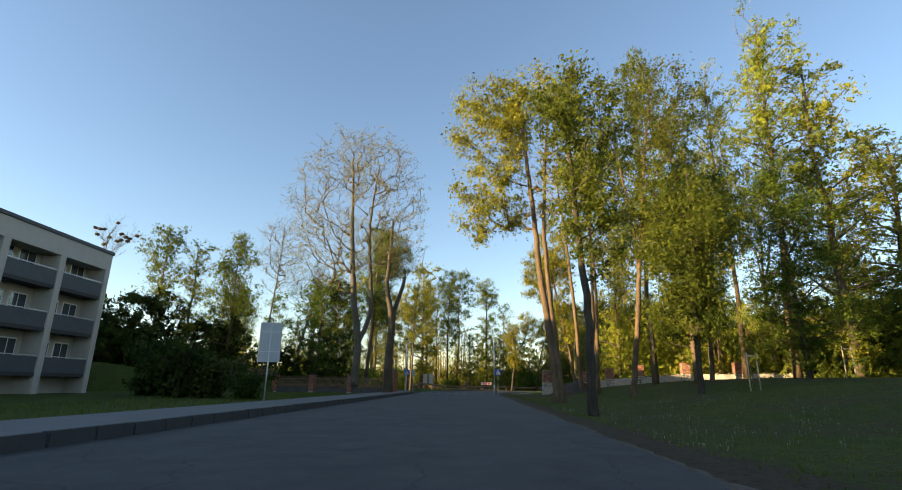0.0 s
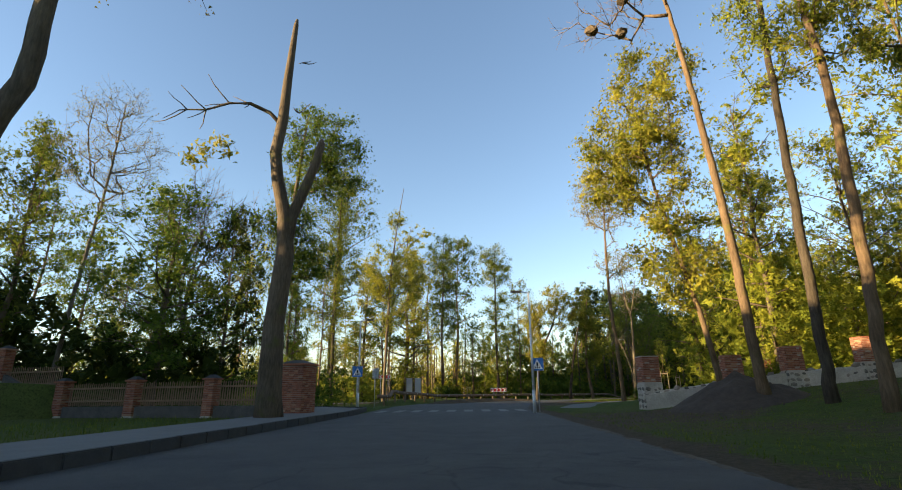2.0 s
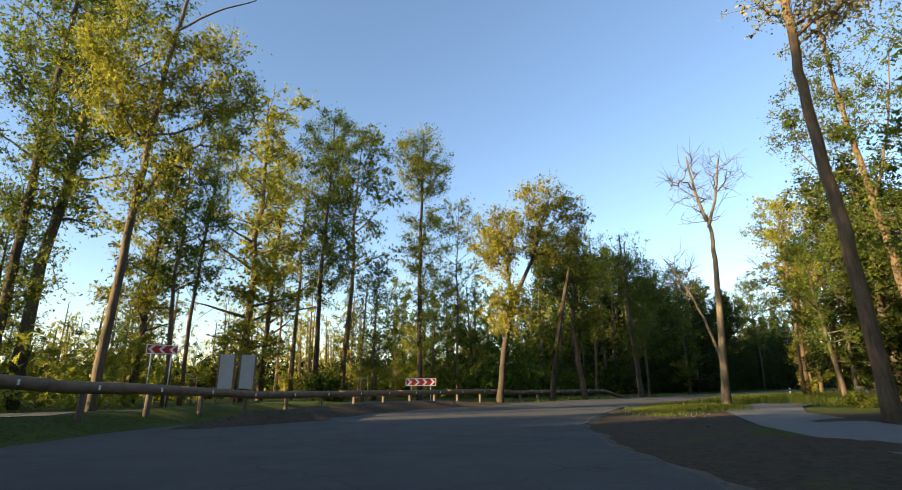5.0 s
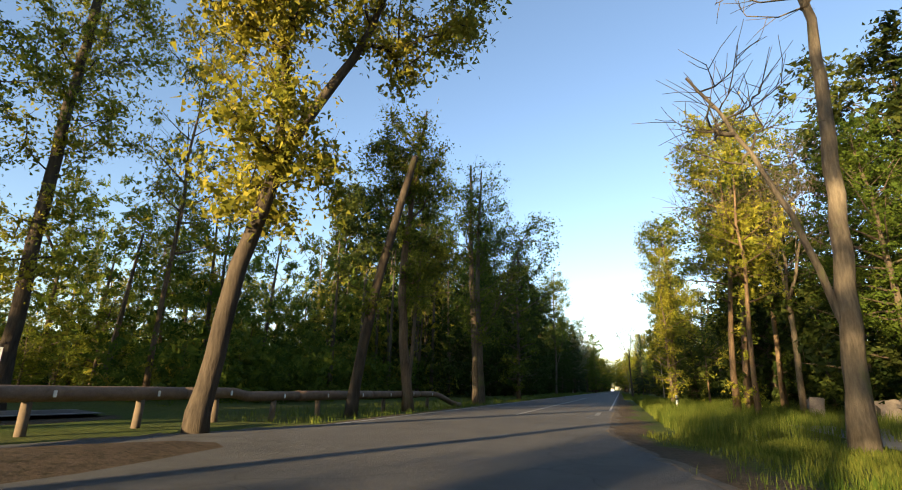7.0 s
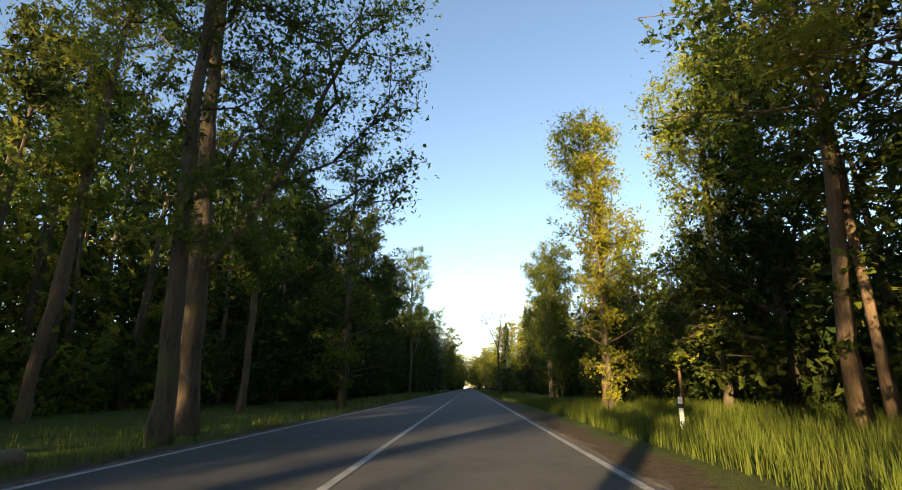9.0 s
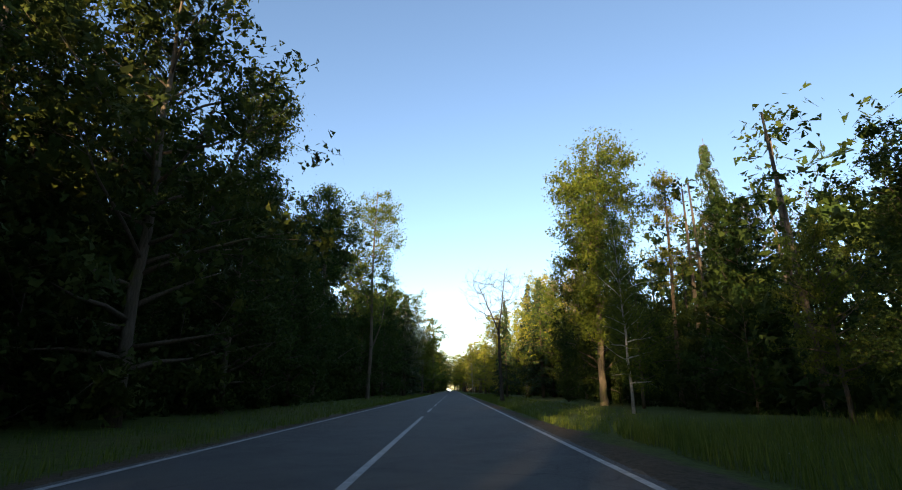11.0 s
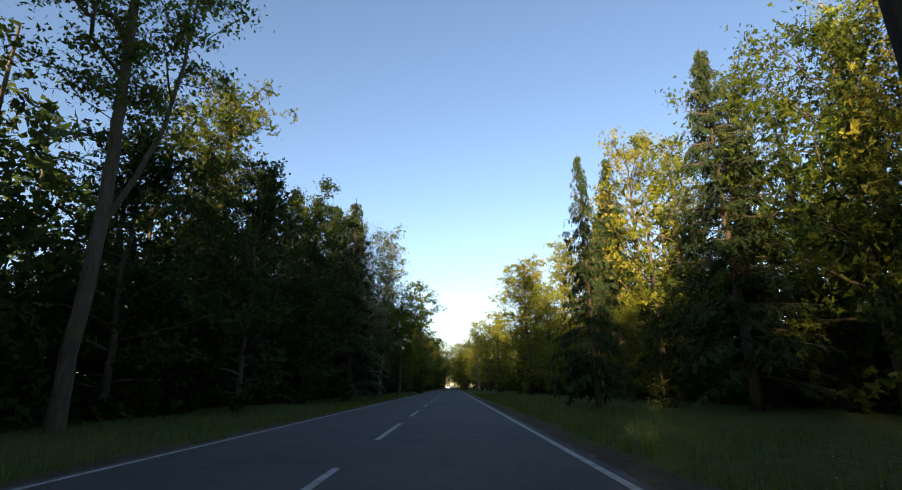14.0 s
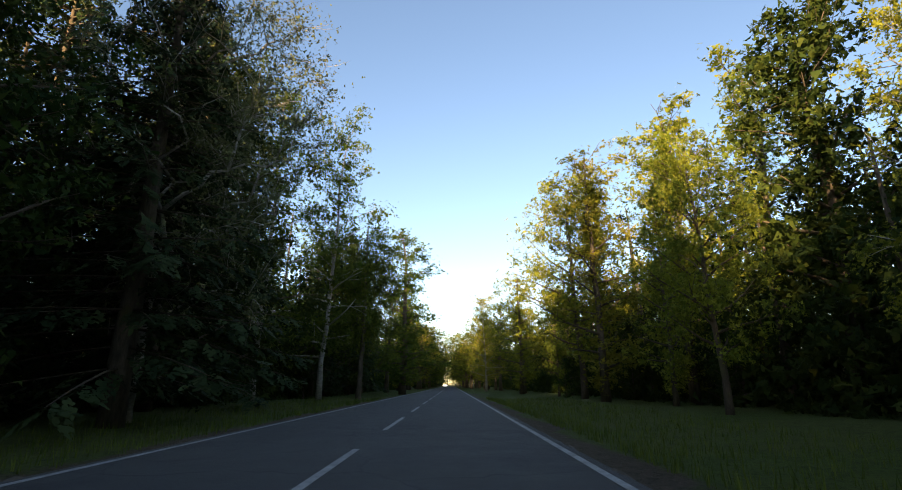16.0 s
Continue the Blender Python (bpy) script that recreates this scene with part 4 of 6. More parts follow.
grown(5.0, 18.9, (0.95, -0.32), [(0.24, 0.05, [(0.15, 0.1), (0.2, 3.7), (0.05, 6), (-0.1, 9), (-0.2, 12.5), (0.25, 14.4)])],
      [(0.3, 11.5, 2.1, 2.9, 0.65), (0.6, 7.2, 1.7, 2.2, 0.35)], 120, M_LEAF, 34, 0.2, M_BARK_DARK_SHADE, "slender dark-trunked tree with a ragged leafy top", 103, 0.33, 0.012, 1, 0.55)
grown(12.0, 34.1, (0.9, -0.43), [(0.27, 0.05, [(0, 0.3), (0.7, 5.4), (1.1, 9), (1.6, 13), (2.2, 18), (3, 23)]), (0.14, 0.05, [(1.0, 8.6), (0.9, 12), (0.4, 16), (-0.1, 21)])],
      [(2.6, 20.5, 4.2, 4.2, 0.5), (3.0, 13.5, 3.4, 3.2, 0.3), (0.0, 11.5, 2.4, 2.4, 0.2)], 200, M_LEAF, 28, 0.23, M_BARK_WARM, "tall green maple with an orange-lit trunk and large leaves", 104, 0.3, 0.014, 1, 0.75)
grown(14.2, 29.4, (0.85, -0.5), [(0.24, 0.05, [(0, 0.4), (0.2, 5), (0.5, 9), (0.6, 14)])], [(0.4, 10.5, 3.3, 4.2, 0.7), (-0.3, 5.8, 2.2, 2.2, 0.3)], 260, M_LEAF, 36, 0.23, M_BARK_DARK_SHADE,
      "dense dark green maple on the grass bank", 135, 0.3, 0.013, 1, 0.75)
grown(20.5, 40.5, (0.88, -0.46), [(0.26, 0.05, [(0, 1), (0.3, 7), (0.2, 13), (0.4, 20)])], [(0.4, 14.5, 3.2, 5.2, 0.75), (0, 7.5, 2.2, 2.5, 0.25)], 240, M_LEAF, 34, 0.23, M_BARK,
      "tall green maple on the bank before the old wall", 136, 0.25, 0.013, 1, 0.75)
grown(13.3, 51.9, (0.88, -0.46), [(0.3, 0.07, [(-0.1, 0.8), (-0.4, 8.4), (-0.9, 15.5), (-1.4, 20.5), (-1.9, 25)])],
      [(-2.2, 24.5, 4.0, 3.2, 0.7), (-4.2, 20.5, 3.0, 1.6, 0.3)], 170, None, 0, 0, M_BARK_WARM, "tall leaning bare-topped tree with several crows' nests", 105, 0.66, 0.016, 3, nests=9)
grown(14.0, 49.2, (0.85, -0.53), [(0.27, 0.06, [(-0.1, 0.8), (0, 7), (0.2, 13.5), (0.4, 19.5), (0.7, 26)])],
      [(0.5, 23.0, 3.2, 4.2, 0.7), (0.4, 15.5, 2.0, 3.0, 0.3)], 140, M_LEAF_YELLOW, 26, 0.2, M_BARK_DARK_SHADE, "tall straight dark-trunked tree with a thin high crown", 106, 0.4, 0.014, 2, 0.6)
grown(13.2, 45.9, (0.77, -0.64), [(0.25, 0.06, [(-0.1, 0.9), (0.1, 5), (0.25, 9), (0.2, 13), (-0.4, 20), (-0.2, 25)])],
      [(0, 21.5, 3.0, 4.6, 0.8), (0.5, 13.0, 1.6, 2.2, 0.2)], 120, M_LEAF_YELLOW, 26, 0.2, M_BARK_WARM, "tall slender pine-like tree with a sunlit leaning trunk", 107, 0.5, 0.014, 2, 0.6)
grown(13.3, 55.7, (0.89, -0.45), [(0.2, 0.05, [(0.15, 1.2), (-0.1, 3.8), (-0.9, 8), (-1.6, 12), (-2.2, 16)])],
      [(-2.6, 13.5, 3.2, 3.6, 0.55), (-1.0, 17.5, 2.4, 2.8, 0.2), (-0.8, 8.0, 2.2, 3.2, 0.25)], 230, M_LEAF_YELLOW, 34, 0.24, M_BARK_WARM, "broad leafy maple with fresh yellow-green leaves behind the wall", 108, 0.2, 0.013, 1, 0.7)
grown(-9.7, 62.0, (0.91, 0.41), [(0.36, 0.06, [(-0.3, 0.6), (-0.1, 4), (0.25, 9), (0.45, 14), (0.9, 20)])],
      [(2.0, 16.8, 3.0, 3.6, 0.6), (-0.2, 12.0, 1.9, 3.0, 0.22), (1.6, 9.5, 1.8, 2.0, 0.18)], 210, M_LEAF, 32, 0.22, M_BARK, "leafy tree with a thick dark trunk and hanging boughs", 109, 0.35, 0.014, 1, 0.68)
grown(-22.4, 61.5, (0.85, 0.5), [(0.2, 0.04, [(0, 1.6), (0.3, 8), (0.8, 14), (1.0, 20.5)])],
      [(0.8, 16.5, 3.2, 5.0, 1.0)], 260, M_BUD, 4, 0.08, M_BARK_ASH, "tall bare tree with fine spreading twigs behind the fence", 110, 0.25, 0.013, 3, 0.4, 0.35)
grown(-19.5, 66.0, (0.85, 0.5), [(0.26, 0.16, [(-0.2, 1.4), (0.2, 6), (1.4, 10.5), (2.2, 13)])], [(0.2, 8.0, 1.6, 2.4, 1.0)], 20, M_LEAF, 16, 0.2, M_BARK, "broken grey snag with a few leafy sprouts", 111, 0.3, 0.012, 1, 0.4)
grown(16.2, 77.9, (0.9, -0.43), [(0.27, 0.05, [(0, 0.2), (-0.15, 5), (-0.35, 9.6), (-0.15, 16.5), (0.3, 22)])],
      [(0.1, 18.8, 3.1, 3.4, 0.75), (0.7, 13.0, 2.0, 1.8, 0.25)], 190, M_BUD, 8, 0.13, M_BARK_WARM, "tall larch with a bare orange trunk and wispy crown", 112, 0.5, 0.015, 3, 0.55, 0.45, -0.1)
grown(-13.6, 94.0, (0.96, 0.29), [(0.34, 0.05, [(0, 0), (-0.1, 12), (0, 22), (0.2, 31)])], [(0, 16.0, 2.6, 8.0, 0.55), (0.3, 25.5, 2.4, 4.6, 0.3), (0, 7, 2.2, 4, 0.15)], 240, M_LEAF, 22, 0.22, M_BARK_DARK_SHADE,
      "very tall narrow lime tree clothed in leaves to the ground", 134, 0.1, 0.013, 1, 0.7)
grown(-5.2, 88.6, (0.99, 0.15), [(0.26, 0.03, [(-1.4, 0), (-0.9, 13), (-0.5, 18), (0.5, 25.3)]), (0.07, 0.03, [(-0.6, 17), (0.8, 18.4), (2.6, 19.6)])],
      [(-2.2, 14.5, 2.1, 3.6, 0.45), (1.2, 14.0, 2.0, 4.0, 0.4), (-0.4, 20.5, 1.2, 1.6, 0.08), (-1.0, 9, 1.8, 2.0, 0.1)], 240, M_LEAF_YELLOW, 26, 0.2, M_BARK, "leafy lime tree with a dead leader standing out of its crown", 113, 0.15, 0.012, 1, 0.62)
grown(7.8, 107.5, (0.99, 0.1), [(0.32, 0.05, [(0, 0), (-0.1, 8), (0, 16), (0.1, 23)])], [(0, 20.0, 2.6, 3.6, 0.5), (0.2, 12.0, 2.5, 4.6, 0.4), (0, 5.5, 1.6, 2, 0.1)], 250, M_LEAF_YELLOW, 30, 0.2, M_BARK_DARK_SHADE,
      "tall lime tree with foliage in two tiers along its trunk", 131, 0.25, 0.013, 1, 0.65)
grown(-0.3, 110.0, (0.99, 0.1), [(0.3, 0.05, [(0, 0), (-0.2, 9), (0.1, 18), (0.2, 25.6)])], [(0.2, 22.0, 2.9, 3.8, 0.5), (0, 13.0, 2.3, 5.5, 0.4), (0.9, 18, 1.6, 2, 0.1)], 250, M_LEAF, 30, 0.2, M_BARK_DARK_SHADE,
      "tall lime tree with a rounded top above thin side sprouts", 132, 0.25, 0.013, 1, 0.65)
grown(22.1, 91.4, (0.65, -0.76), [(0.3, 0.1, [(-0.1, 0.2), (0.25, 5), (0.45, 9.3), (0.2, 10.5)]), (0.13, 0.05, [(0.3, 10.0), (-0.1, 12), (-0.3, 14.2)]), (0.12, 0.05, [(0.35, 9.6), (1.0, 11.6), (1.4, 13.6)]),
      (0.11, 0.04, [(0.1, 1.8), (-0.6, 4.6), (-1.4, 6.6), (-2.3, 8.2)])],
      [(0.3, 12.2, 2.4, 2.2, 0.72), (-1.4, 7.2, 1.4, 1.4, 0.28)], 130, None, 0, 0, M_BARK_ASH, "tall gnarled bare tree with forked crooked limbs", 114, 0.7, 0.015, 3, arch=0.25)
grown(11.9, 98.9, (0.97, -0.25), [(0.3, 0.07, [(0, 0), (0.4, 3.4), (1.2, 6.6), (2.6, 9.6), (3.6, 13)]), (0.18, 0.06, [(0.9, 5.6), (0.8, 8.6), (0.1, 12)])],
      [(3.4, 11.8, 3.0, 3.0, 0.5), (-0.1, 10.0, 2.0, 2.8, 0.3), (0.9, 6.0, 2.0, 1.8, 0.2)], 220, M_LEAF_YELLOW, 30, 0.22, M_BARK_DARK_SHADE, "leaning maple with a forked trunk and broad golden crown", 115, 0.4, 0.013, 1, 0.62)
grown(17.6, 104.3, (0.97, -0.25), [(0.27, 0.17, [(-0.2, 0), (0.4, 4.1), (1.05, 7.2), (1.7, 9.9)])], [(0.3, 5.0, 1.3, 1.6, 1.0)], 12, M_LEAF, 16, 0.18, M_BARK_DARK_SHADE, "broken grey trunk leaning to one side", 116, 0.3, 0.012, 1, 0.4)
grown(21.6, 107.6, (0.87, -0.49), [(0.33, 0.05, [(-0.1, 0), (-0.6, 5.6), (-0.3, 10), (0.2, 14.6)])],
      [(-0.7, 11.2, 2.2, 3.2, 0.75), (0.6, 6.5, 1.6, 2.0, 0.25)], 190, M_LEAF, 30, 0.19, M_BARK_WARM, "lime tree with a reddish lower trunk and blue-green crown", 117, 0.3, 0.012, 1, 0.58)
grown(29.6, 113.0, (0.84, -0.54), [(0.28, 0.05, [(0, 0), (-0.3, 8), (-0.1, 15.4)])],
      [(-0.3, 11.5, 2.3, 3.6, 0.6), (1.6, 9.0, 1.9, 2.2, 0.2), (0, 5.5, 2.0, 2.4, 0.2)], 150, M_LEAF, 18, 0.18, M_BARK, "leafy lime tree with blue-green foliage beside the road", 118, 0.2, 0.012, 1, 0.6)
grown(31.0, 115.4, (0.87, -0.49), [(0.4, 0.08, [(0, 0), (-0.2, 4.5), (-0.5, 10), (-0.6, 17)]), (0.15, 0.04, [(0.0, 3.8), (1.9, 7.5), (3.2, 11.2), (4.6, 13)])],
      [(3.6, 11.2, 2.6, 2.4, 0.3), (4.4, 7.6, 1.6, 1.5, 0.12), (0, 13.5, 3.0, 4.5, 0.4), (0.8, 6.5, 2.4, 2.4, 0.18)], 190, M_LEAF, 17, 0.18, M_BARK, "big old lime tree with long limbs reaching over the road", 119, 0.25, 0.014, 1, 0.62)
grown(29.0, 121.2, (0.87, -0.49), [(0.24, 0.05, [(0, 0), (0.3, 6), (0.5, 12), (0.6, 18.5)])], [(0.6, 14.5, 2.6, 4.5, 0.75), (0.2, 8, 1.6, 2.5, 0.25)], 150, M_LEAF_YELLOW, 26, 0.2, M_BARK_WARM,
      "tall tree with an orange-lit slender trunk", 120, 0.4, 0.013, 1, 0.62)
grown(36.6, 123.4, (0.87, -0.49), [(0.22, 0.05, [(0, 0), (0.1, 6), (0.3, 11), (0.3, 17)])], [(0.3, 13.0, 2.4, 4.2, 0.7), (0.2, 7, 1.8, 2.5, 0.3)], 150, M_LEAF, 28, 0.2, M_BARK_WARM,
      "leafy roadside tree with a warm-lit trunk", 121, 0.3, 0.013, 1, 0.62)
grown(49.8, 113.2, (0.4, -0.91), [(0.26, 0.06, [(0, 0), (0.2, 6), (0.4, 10.7), (-0.2, 15.5)])], [(-0.2, 13.2, 2.1, 2.9, 0.6), (0.6, 8.0, 1.9, 3.0, 0.4)], 180, M_LEAF_YELLOW, 30, 0.19, M_BARK_WARM,
      "leafy tree with a broken thin top beside the road", 122, 0.3, 0.013, 2, 0.55)
grown(51.2, 108.2, (0.27, -0.96), [(0.3, 0.06, [(0, 0), (0.3, 8), (0.6, 18)])], [(0.8, 14.0, 3.3, 5.0, 0.7), (0.6, 7.5, 2.8, 3.0, 0.3)], 300, M_LEAF_YELLOW, 34, 0.2, M_BARK,
      "tall dense maple in fresh yellow-green leaf beside the woods", 123, 0.25, 0.013, 1, 0.7)
# leaf and bark colours here hold the shade that falls on this tree
grown(57.8, 144.6, (0.92, -0.39), [(0.26, 0.05, [(0, 0), (-0.1, 5), (0, 9), (0.4, 11.6), (1.2, 14.5), (1.8, 17), (2.4, 19.5)])], [(2.2, 16.0, 1.8, 3.2, 0.6), (1.5, 10.5, 1.9, 2.6, 0.4)], 160, M_LEAF_DARK_SHADE, 30, 0.2, M_BARK_DARK_SHADE,
      "leafy tree leaning out of the woods, leaf colour darkened for shade", 133, 0.35, 0.013, 1, 0.55)
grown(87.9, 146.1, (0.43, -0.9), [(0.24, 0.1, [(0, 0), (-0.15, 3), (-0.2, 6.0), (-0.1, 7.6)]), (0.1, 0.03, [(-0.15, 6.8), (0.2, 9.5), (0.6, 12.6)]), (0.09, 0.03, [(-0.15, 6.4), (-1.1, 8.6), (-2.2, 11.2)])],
      [(-0.2, 10.6, 3.9, 2.6, 0.85), (-1.4, 8.4, 2.0, 1.0, 0.15)], 170, M_LEAF, 1.2, 0.14, M_BARK_DARK_SHADE, "bare fan-crowned roadside tree with a few small leaves", 124, 0.75, 0.0105, 3, 0.3, 0.4, 0.2, inner=0.1)
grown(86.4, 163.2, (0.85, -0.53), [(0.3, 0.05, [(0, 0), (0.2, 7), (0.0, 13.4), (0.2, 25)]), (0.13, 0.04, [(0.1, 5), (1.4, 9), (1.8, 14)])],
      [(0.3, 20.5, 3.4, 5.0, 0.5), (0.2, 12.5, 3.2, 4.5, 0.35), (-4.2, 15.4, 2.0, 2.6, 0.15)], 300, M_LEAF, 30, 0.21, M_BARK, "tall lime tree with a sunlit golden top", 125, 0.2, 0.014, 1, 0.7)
# shade at the woods' edge is put into this tree's leaf colour
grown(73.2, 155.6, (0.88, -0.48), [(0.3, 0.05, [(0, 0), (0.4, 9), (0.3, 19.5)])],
      [(0.4, 15.0, 3.0, 5.0, 0.55), (0.2, 7.0, 3.0, 4.5, 0.3), (-4.2, 14.6, 1.8, 2.4, 0.15)], 300, M_LEAF_DARK_SHADE, 32, 0.24, M_BARK, "tall leafy tree at the edge of the woods, leaves coloured shade-dark", 126, 0.15, 0.014, 1, 0.75)
grown(78.0, 132.4, (0.32, -0.95), [(0.32, 0.06, [(0.2, 0), (0.4, 8), (1.2, 18)])],
      [(0.9, 14.0, 3.5, 4.5, 0.6), (0.2, 8.0, 2.7, 4.0, 0.4)], 300, M_LEAF, 36, 0.23, M_BARK, "large dense green maple with a gold-lit top", 127, 0.15, 0.014, 1, 0.75)
grown(80.4, 128.2, (0.15, -0.99), [(0.2, 0.04, [(0, 0), (0.3, 8.2), (0.6, 15.6)])], [(0.5, 13.4, 1.1, 2.4, 0.6), (0.0, 9.0, 1.6, 1.6, 0.4)], 80, M_LEAF_YELLOW, 20, 0.18, M_BARK_WARM,
      "slender tree with a pale trunk and tufted top", 128, 0.5, 0.012, 2, 0.45)
grown(112.2, 182.8, (0.85, -0.53), [(0.26, 0.05, [(0, 0), (0.2, 8), (0.3, 16.6)])], [(1.0, 11.0, 4.4, 5.6, 0.8), (0.6, 5.5, 3.6, 3.6, 0.2)], 340, M_BIRCH_LEAF, 26, 0.17, M_BARK_BIRCH,
      "broad weeping birch with pale thin hanging foliage", 129, 0.2, 0.012, 2, 0.75, 0.35, -0.3)
grown(134.4, 197.8, (0.85, -0.53), [(0.3, 0.06, [(0, 0), (0.2, 6), (0.2, 14.5)])], [(0.2, 10.4, 3.4, 4.6, 0.75), (0.2, 5.0, 3.2, 3.0, 0.25)], 260, M_LEAF, 30, 0.24, M_BARK,
      "round-crowned leafy tree close to the road", 130, 0.2, 0.013, 1, 0.8)
grown(29.4, 87.4, (0.5, -0.87), [(0.34, 0.05, [(0.4, 0), (0.2, 6), (-0.2, 12), (-0.5, 17), (-0.6, 23)]), (0.1, 0.03, [(-0.1, 10), (1.2, 14), (2.0, 18)])],
      [(-1.6, 16.0, 2.6, 4.6, 0.4), (1.2, 17.5, 2.6, 4.5, 0.25), (-0.4, 9.0, 2.8, 4.0, 0.35)], 210, M_LEAF, 22, 0.19, M_BARK_WARM, "tall thinly leafed tree with an ochre trunk inside the bend", 135, 0.3, 0.013, 2, 0.6)


def stature(x, y):
    """How much taller and wider the trees of that stretch have grown."""
    s, o = along(x, y)
    if y < 72:
        return (1.16, 1.2) if x > 9 else (1.05, 1.05)
    if s > -12 and o < 0:
        return 1.14, 1.25
    if s < -60 and o < 0:
        return 1.02, 1.05
    return 1.0, 1.1


for kind, x, y, h, turn, wd in TREES:
    up, out = stature(x, y)
    if kind == "nest":
        up = out = 1.0
    s_, o_ = along(x, y)
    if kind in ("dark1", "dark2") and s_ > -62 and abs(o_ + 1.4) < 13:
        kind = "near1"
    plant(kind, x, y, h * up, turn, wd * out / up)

PLACED = [(x, y) for _, x, y, *_ in TREES] + [tuple(o.location[:2]) for o in bpy.data.objects if o.name.startswith("tree") and not o.parent]


def behind_fence(x, y):
    """Not on the bank between the first road and the fence."""
    return y > 56.6 - 0.26 * (x + 6.3) or x < -34 or x > -6


def free(x, y, gap):
    return behind_fence(x, y) and all((x - a_) ** 2 + (y - b_) ** 2 > gap * gap for a_, b_ in PLACED) and not inside(x, y, ROAD_POLY) and not inside(x, y, ARM)


def fill(kinds, spots, h0, h1, gap, width=(0.85, 1.15)):
    rng = random.Random(len(spots) * 7 + int(h0 * 10))
    for x, y in spots:
        if free(x, y, gap):
            PLACED.append((x, y))
            plant(rng.choice(kinds), x, y, rng.uniform(h0, h1), rng.uniform(0, 360), rng.uniform(*width))


def scatter(n, seed, place):
    rng = random.Random(seed)
    return [place(rng) for _ in range(n)]


# the park ahead
fill(["tall1", "tall2", "tall3", "high1", "high2"], scatter(20, 31, lambda g: W(g.uniform(-150, -96), -g.uniform(17, 36))), 12, 17, 4.4, (0.8, 1.1))
fill(["bush2", "young"], scatter(40, 33, lambda g: W(g.uniform(-150, -90), -g.uniform(16, 40))), 2.0, 4.0, 2.2)
fill(["young", "broad2"], scatter(40, 61, lambda g: W(g.uniform(-140, -80), -g.uniform(19, 36))), 4, 8, 2.6, (1.2, 1.7))
fill(["tall1", "tall2", "tall3", "high1", "high2"], [p for p in scatter(46, 71, lambda g: (g.uniform(-42, -7), g.uniform(70, 104))) if (p[0] < -8.5 or p[1] > 86) and not -96 < 0.309 * p[0] - 0.951 * p[1] < -83.8], 14, 19, 3.8, (0.75, 1.0))
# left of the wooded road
# these four rows are added or heightened to shade the trees across the road
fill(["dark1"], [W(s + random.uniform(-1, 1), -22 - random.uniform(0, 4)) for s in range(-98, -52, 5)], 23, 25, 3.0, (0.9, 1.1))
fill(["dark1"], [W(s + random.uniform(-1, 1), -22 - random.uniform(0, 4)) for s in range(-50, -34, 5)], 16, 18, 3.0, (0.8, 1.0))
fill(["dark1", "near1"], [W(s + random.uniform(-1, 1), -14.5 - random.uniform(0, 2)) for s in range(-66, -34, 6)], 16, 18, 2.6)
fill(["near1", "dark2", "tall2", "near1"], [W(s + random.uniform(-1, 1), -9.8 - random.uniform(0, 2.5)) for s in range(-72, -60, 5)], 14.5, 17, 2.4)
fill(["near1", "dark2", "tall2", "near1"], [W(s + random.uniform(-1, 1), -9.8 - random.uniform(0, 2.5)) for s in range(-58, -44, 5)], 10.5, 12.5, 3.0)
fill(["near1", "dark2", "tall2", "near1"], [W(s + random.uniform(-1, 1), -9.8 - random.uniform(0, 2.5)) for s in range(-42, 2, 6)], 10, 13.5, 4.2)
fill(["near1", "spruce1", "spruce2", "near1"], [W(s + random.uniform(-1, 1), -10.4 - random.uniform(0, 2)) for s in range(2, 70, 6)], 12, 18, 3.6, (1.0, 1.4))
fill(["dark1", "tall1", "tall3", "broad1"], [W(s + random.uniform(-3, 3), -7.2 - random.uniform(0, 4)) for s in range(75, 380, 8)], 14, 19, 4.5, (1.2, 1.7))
fill(["broad2", "broad1"], [W(s, o) for s, o in ((128, -8.2), (140, 5.4), (152, -8.0), (163, 5.0), (178, -7.6), (190, 5.2), (206, -7.6), (220, 5.0), (236, -7.2))], 15, 18, 2.0, (1.7, 2.0))
fill(["tall3", "broad2"], [W(s, o) for s, o in ((330, 4.5), (345, 7), (360, 3.5), (388, -3), (390, 1), (392, 5), (372, 6), (384, -7))], 16, 21, 2.0, (1.0, 1.4))
fill(["under"], [W(s + random.uniform(-1, 1), -9.8 - random.uniform(0, 4)) for s in range(-80, 60, 6)], 4, 7, 2.0)
# right of the wooded road
fill(["near1", "near2", "broad1", "near1"], [W(s + random.uniform(-1, 1), 8.6 + random.uniform(0, 2.5)) for s in range(-84, 10, 6)], 5, 8, 4.2)
fill(["tall3", "broad2", "birch1", "near2"], [W(s + random.uniform(-1, 1), 9.2 + random.uniform(0, 3)) for s in range(10, 80, 7)], 10, 13, 4.2)
fill(["tall3", "broad2", "birch1", "broad1"], [W(s + random.uniform(-3, 3), 5.0 + random.uniform(0, 4)) for s in range(85, 380, 8)], 13, 18, 4.5, (1.2, 1.7))
fill(["under"], [W(s + random.uniform(-1, 1), 9.2 + random.uniform(0, 4)) for s in range(-72, 60, 6)], 3, 6, 2.0)
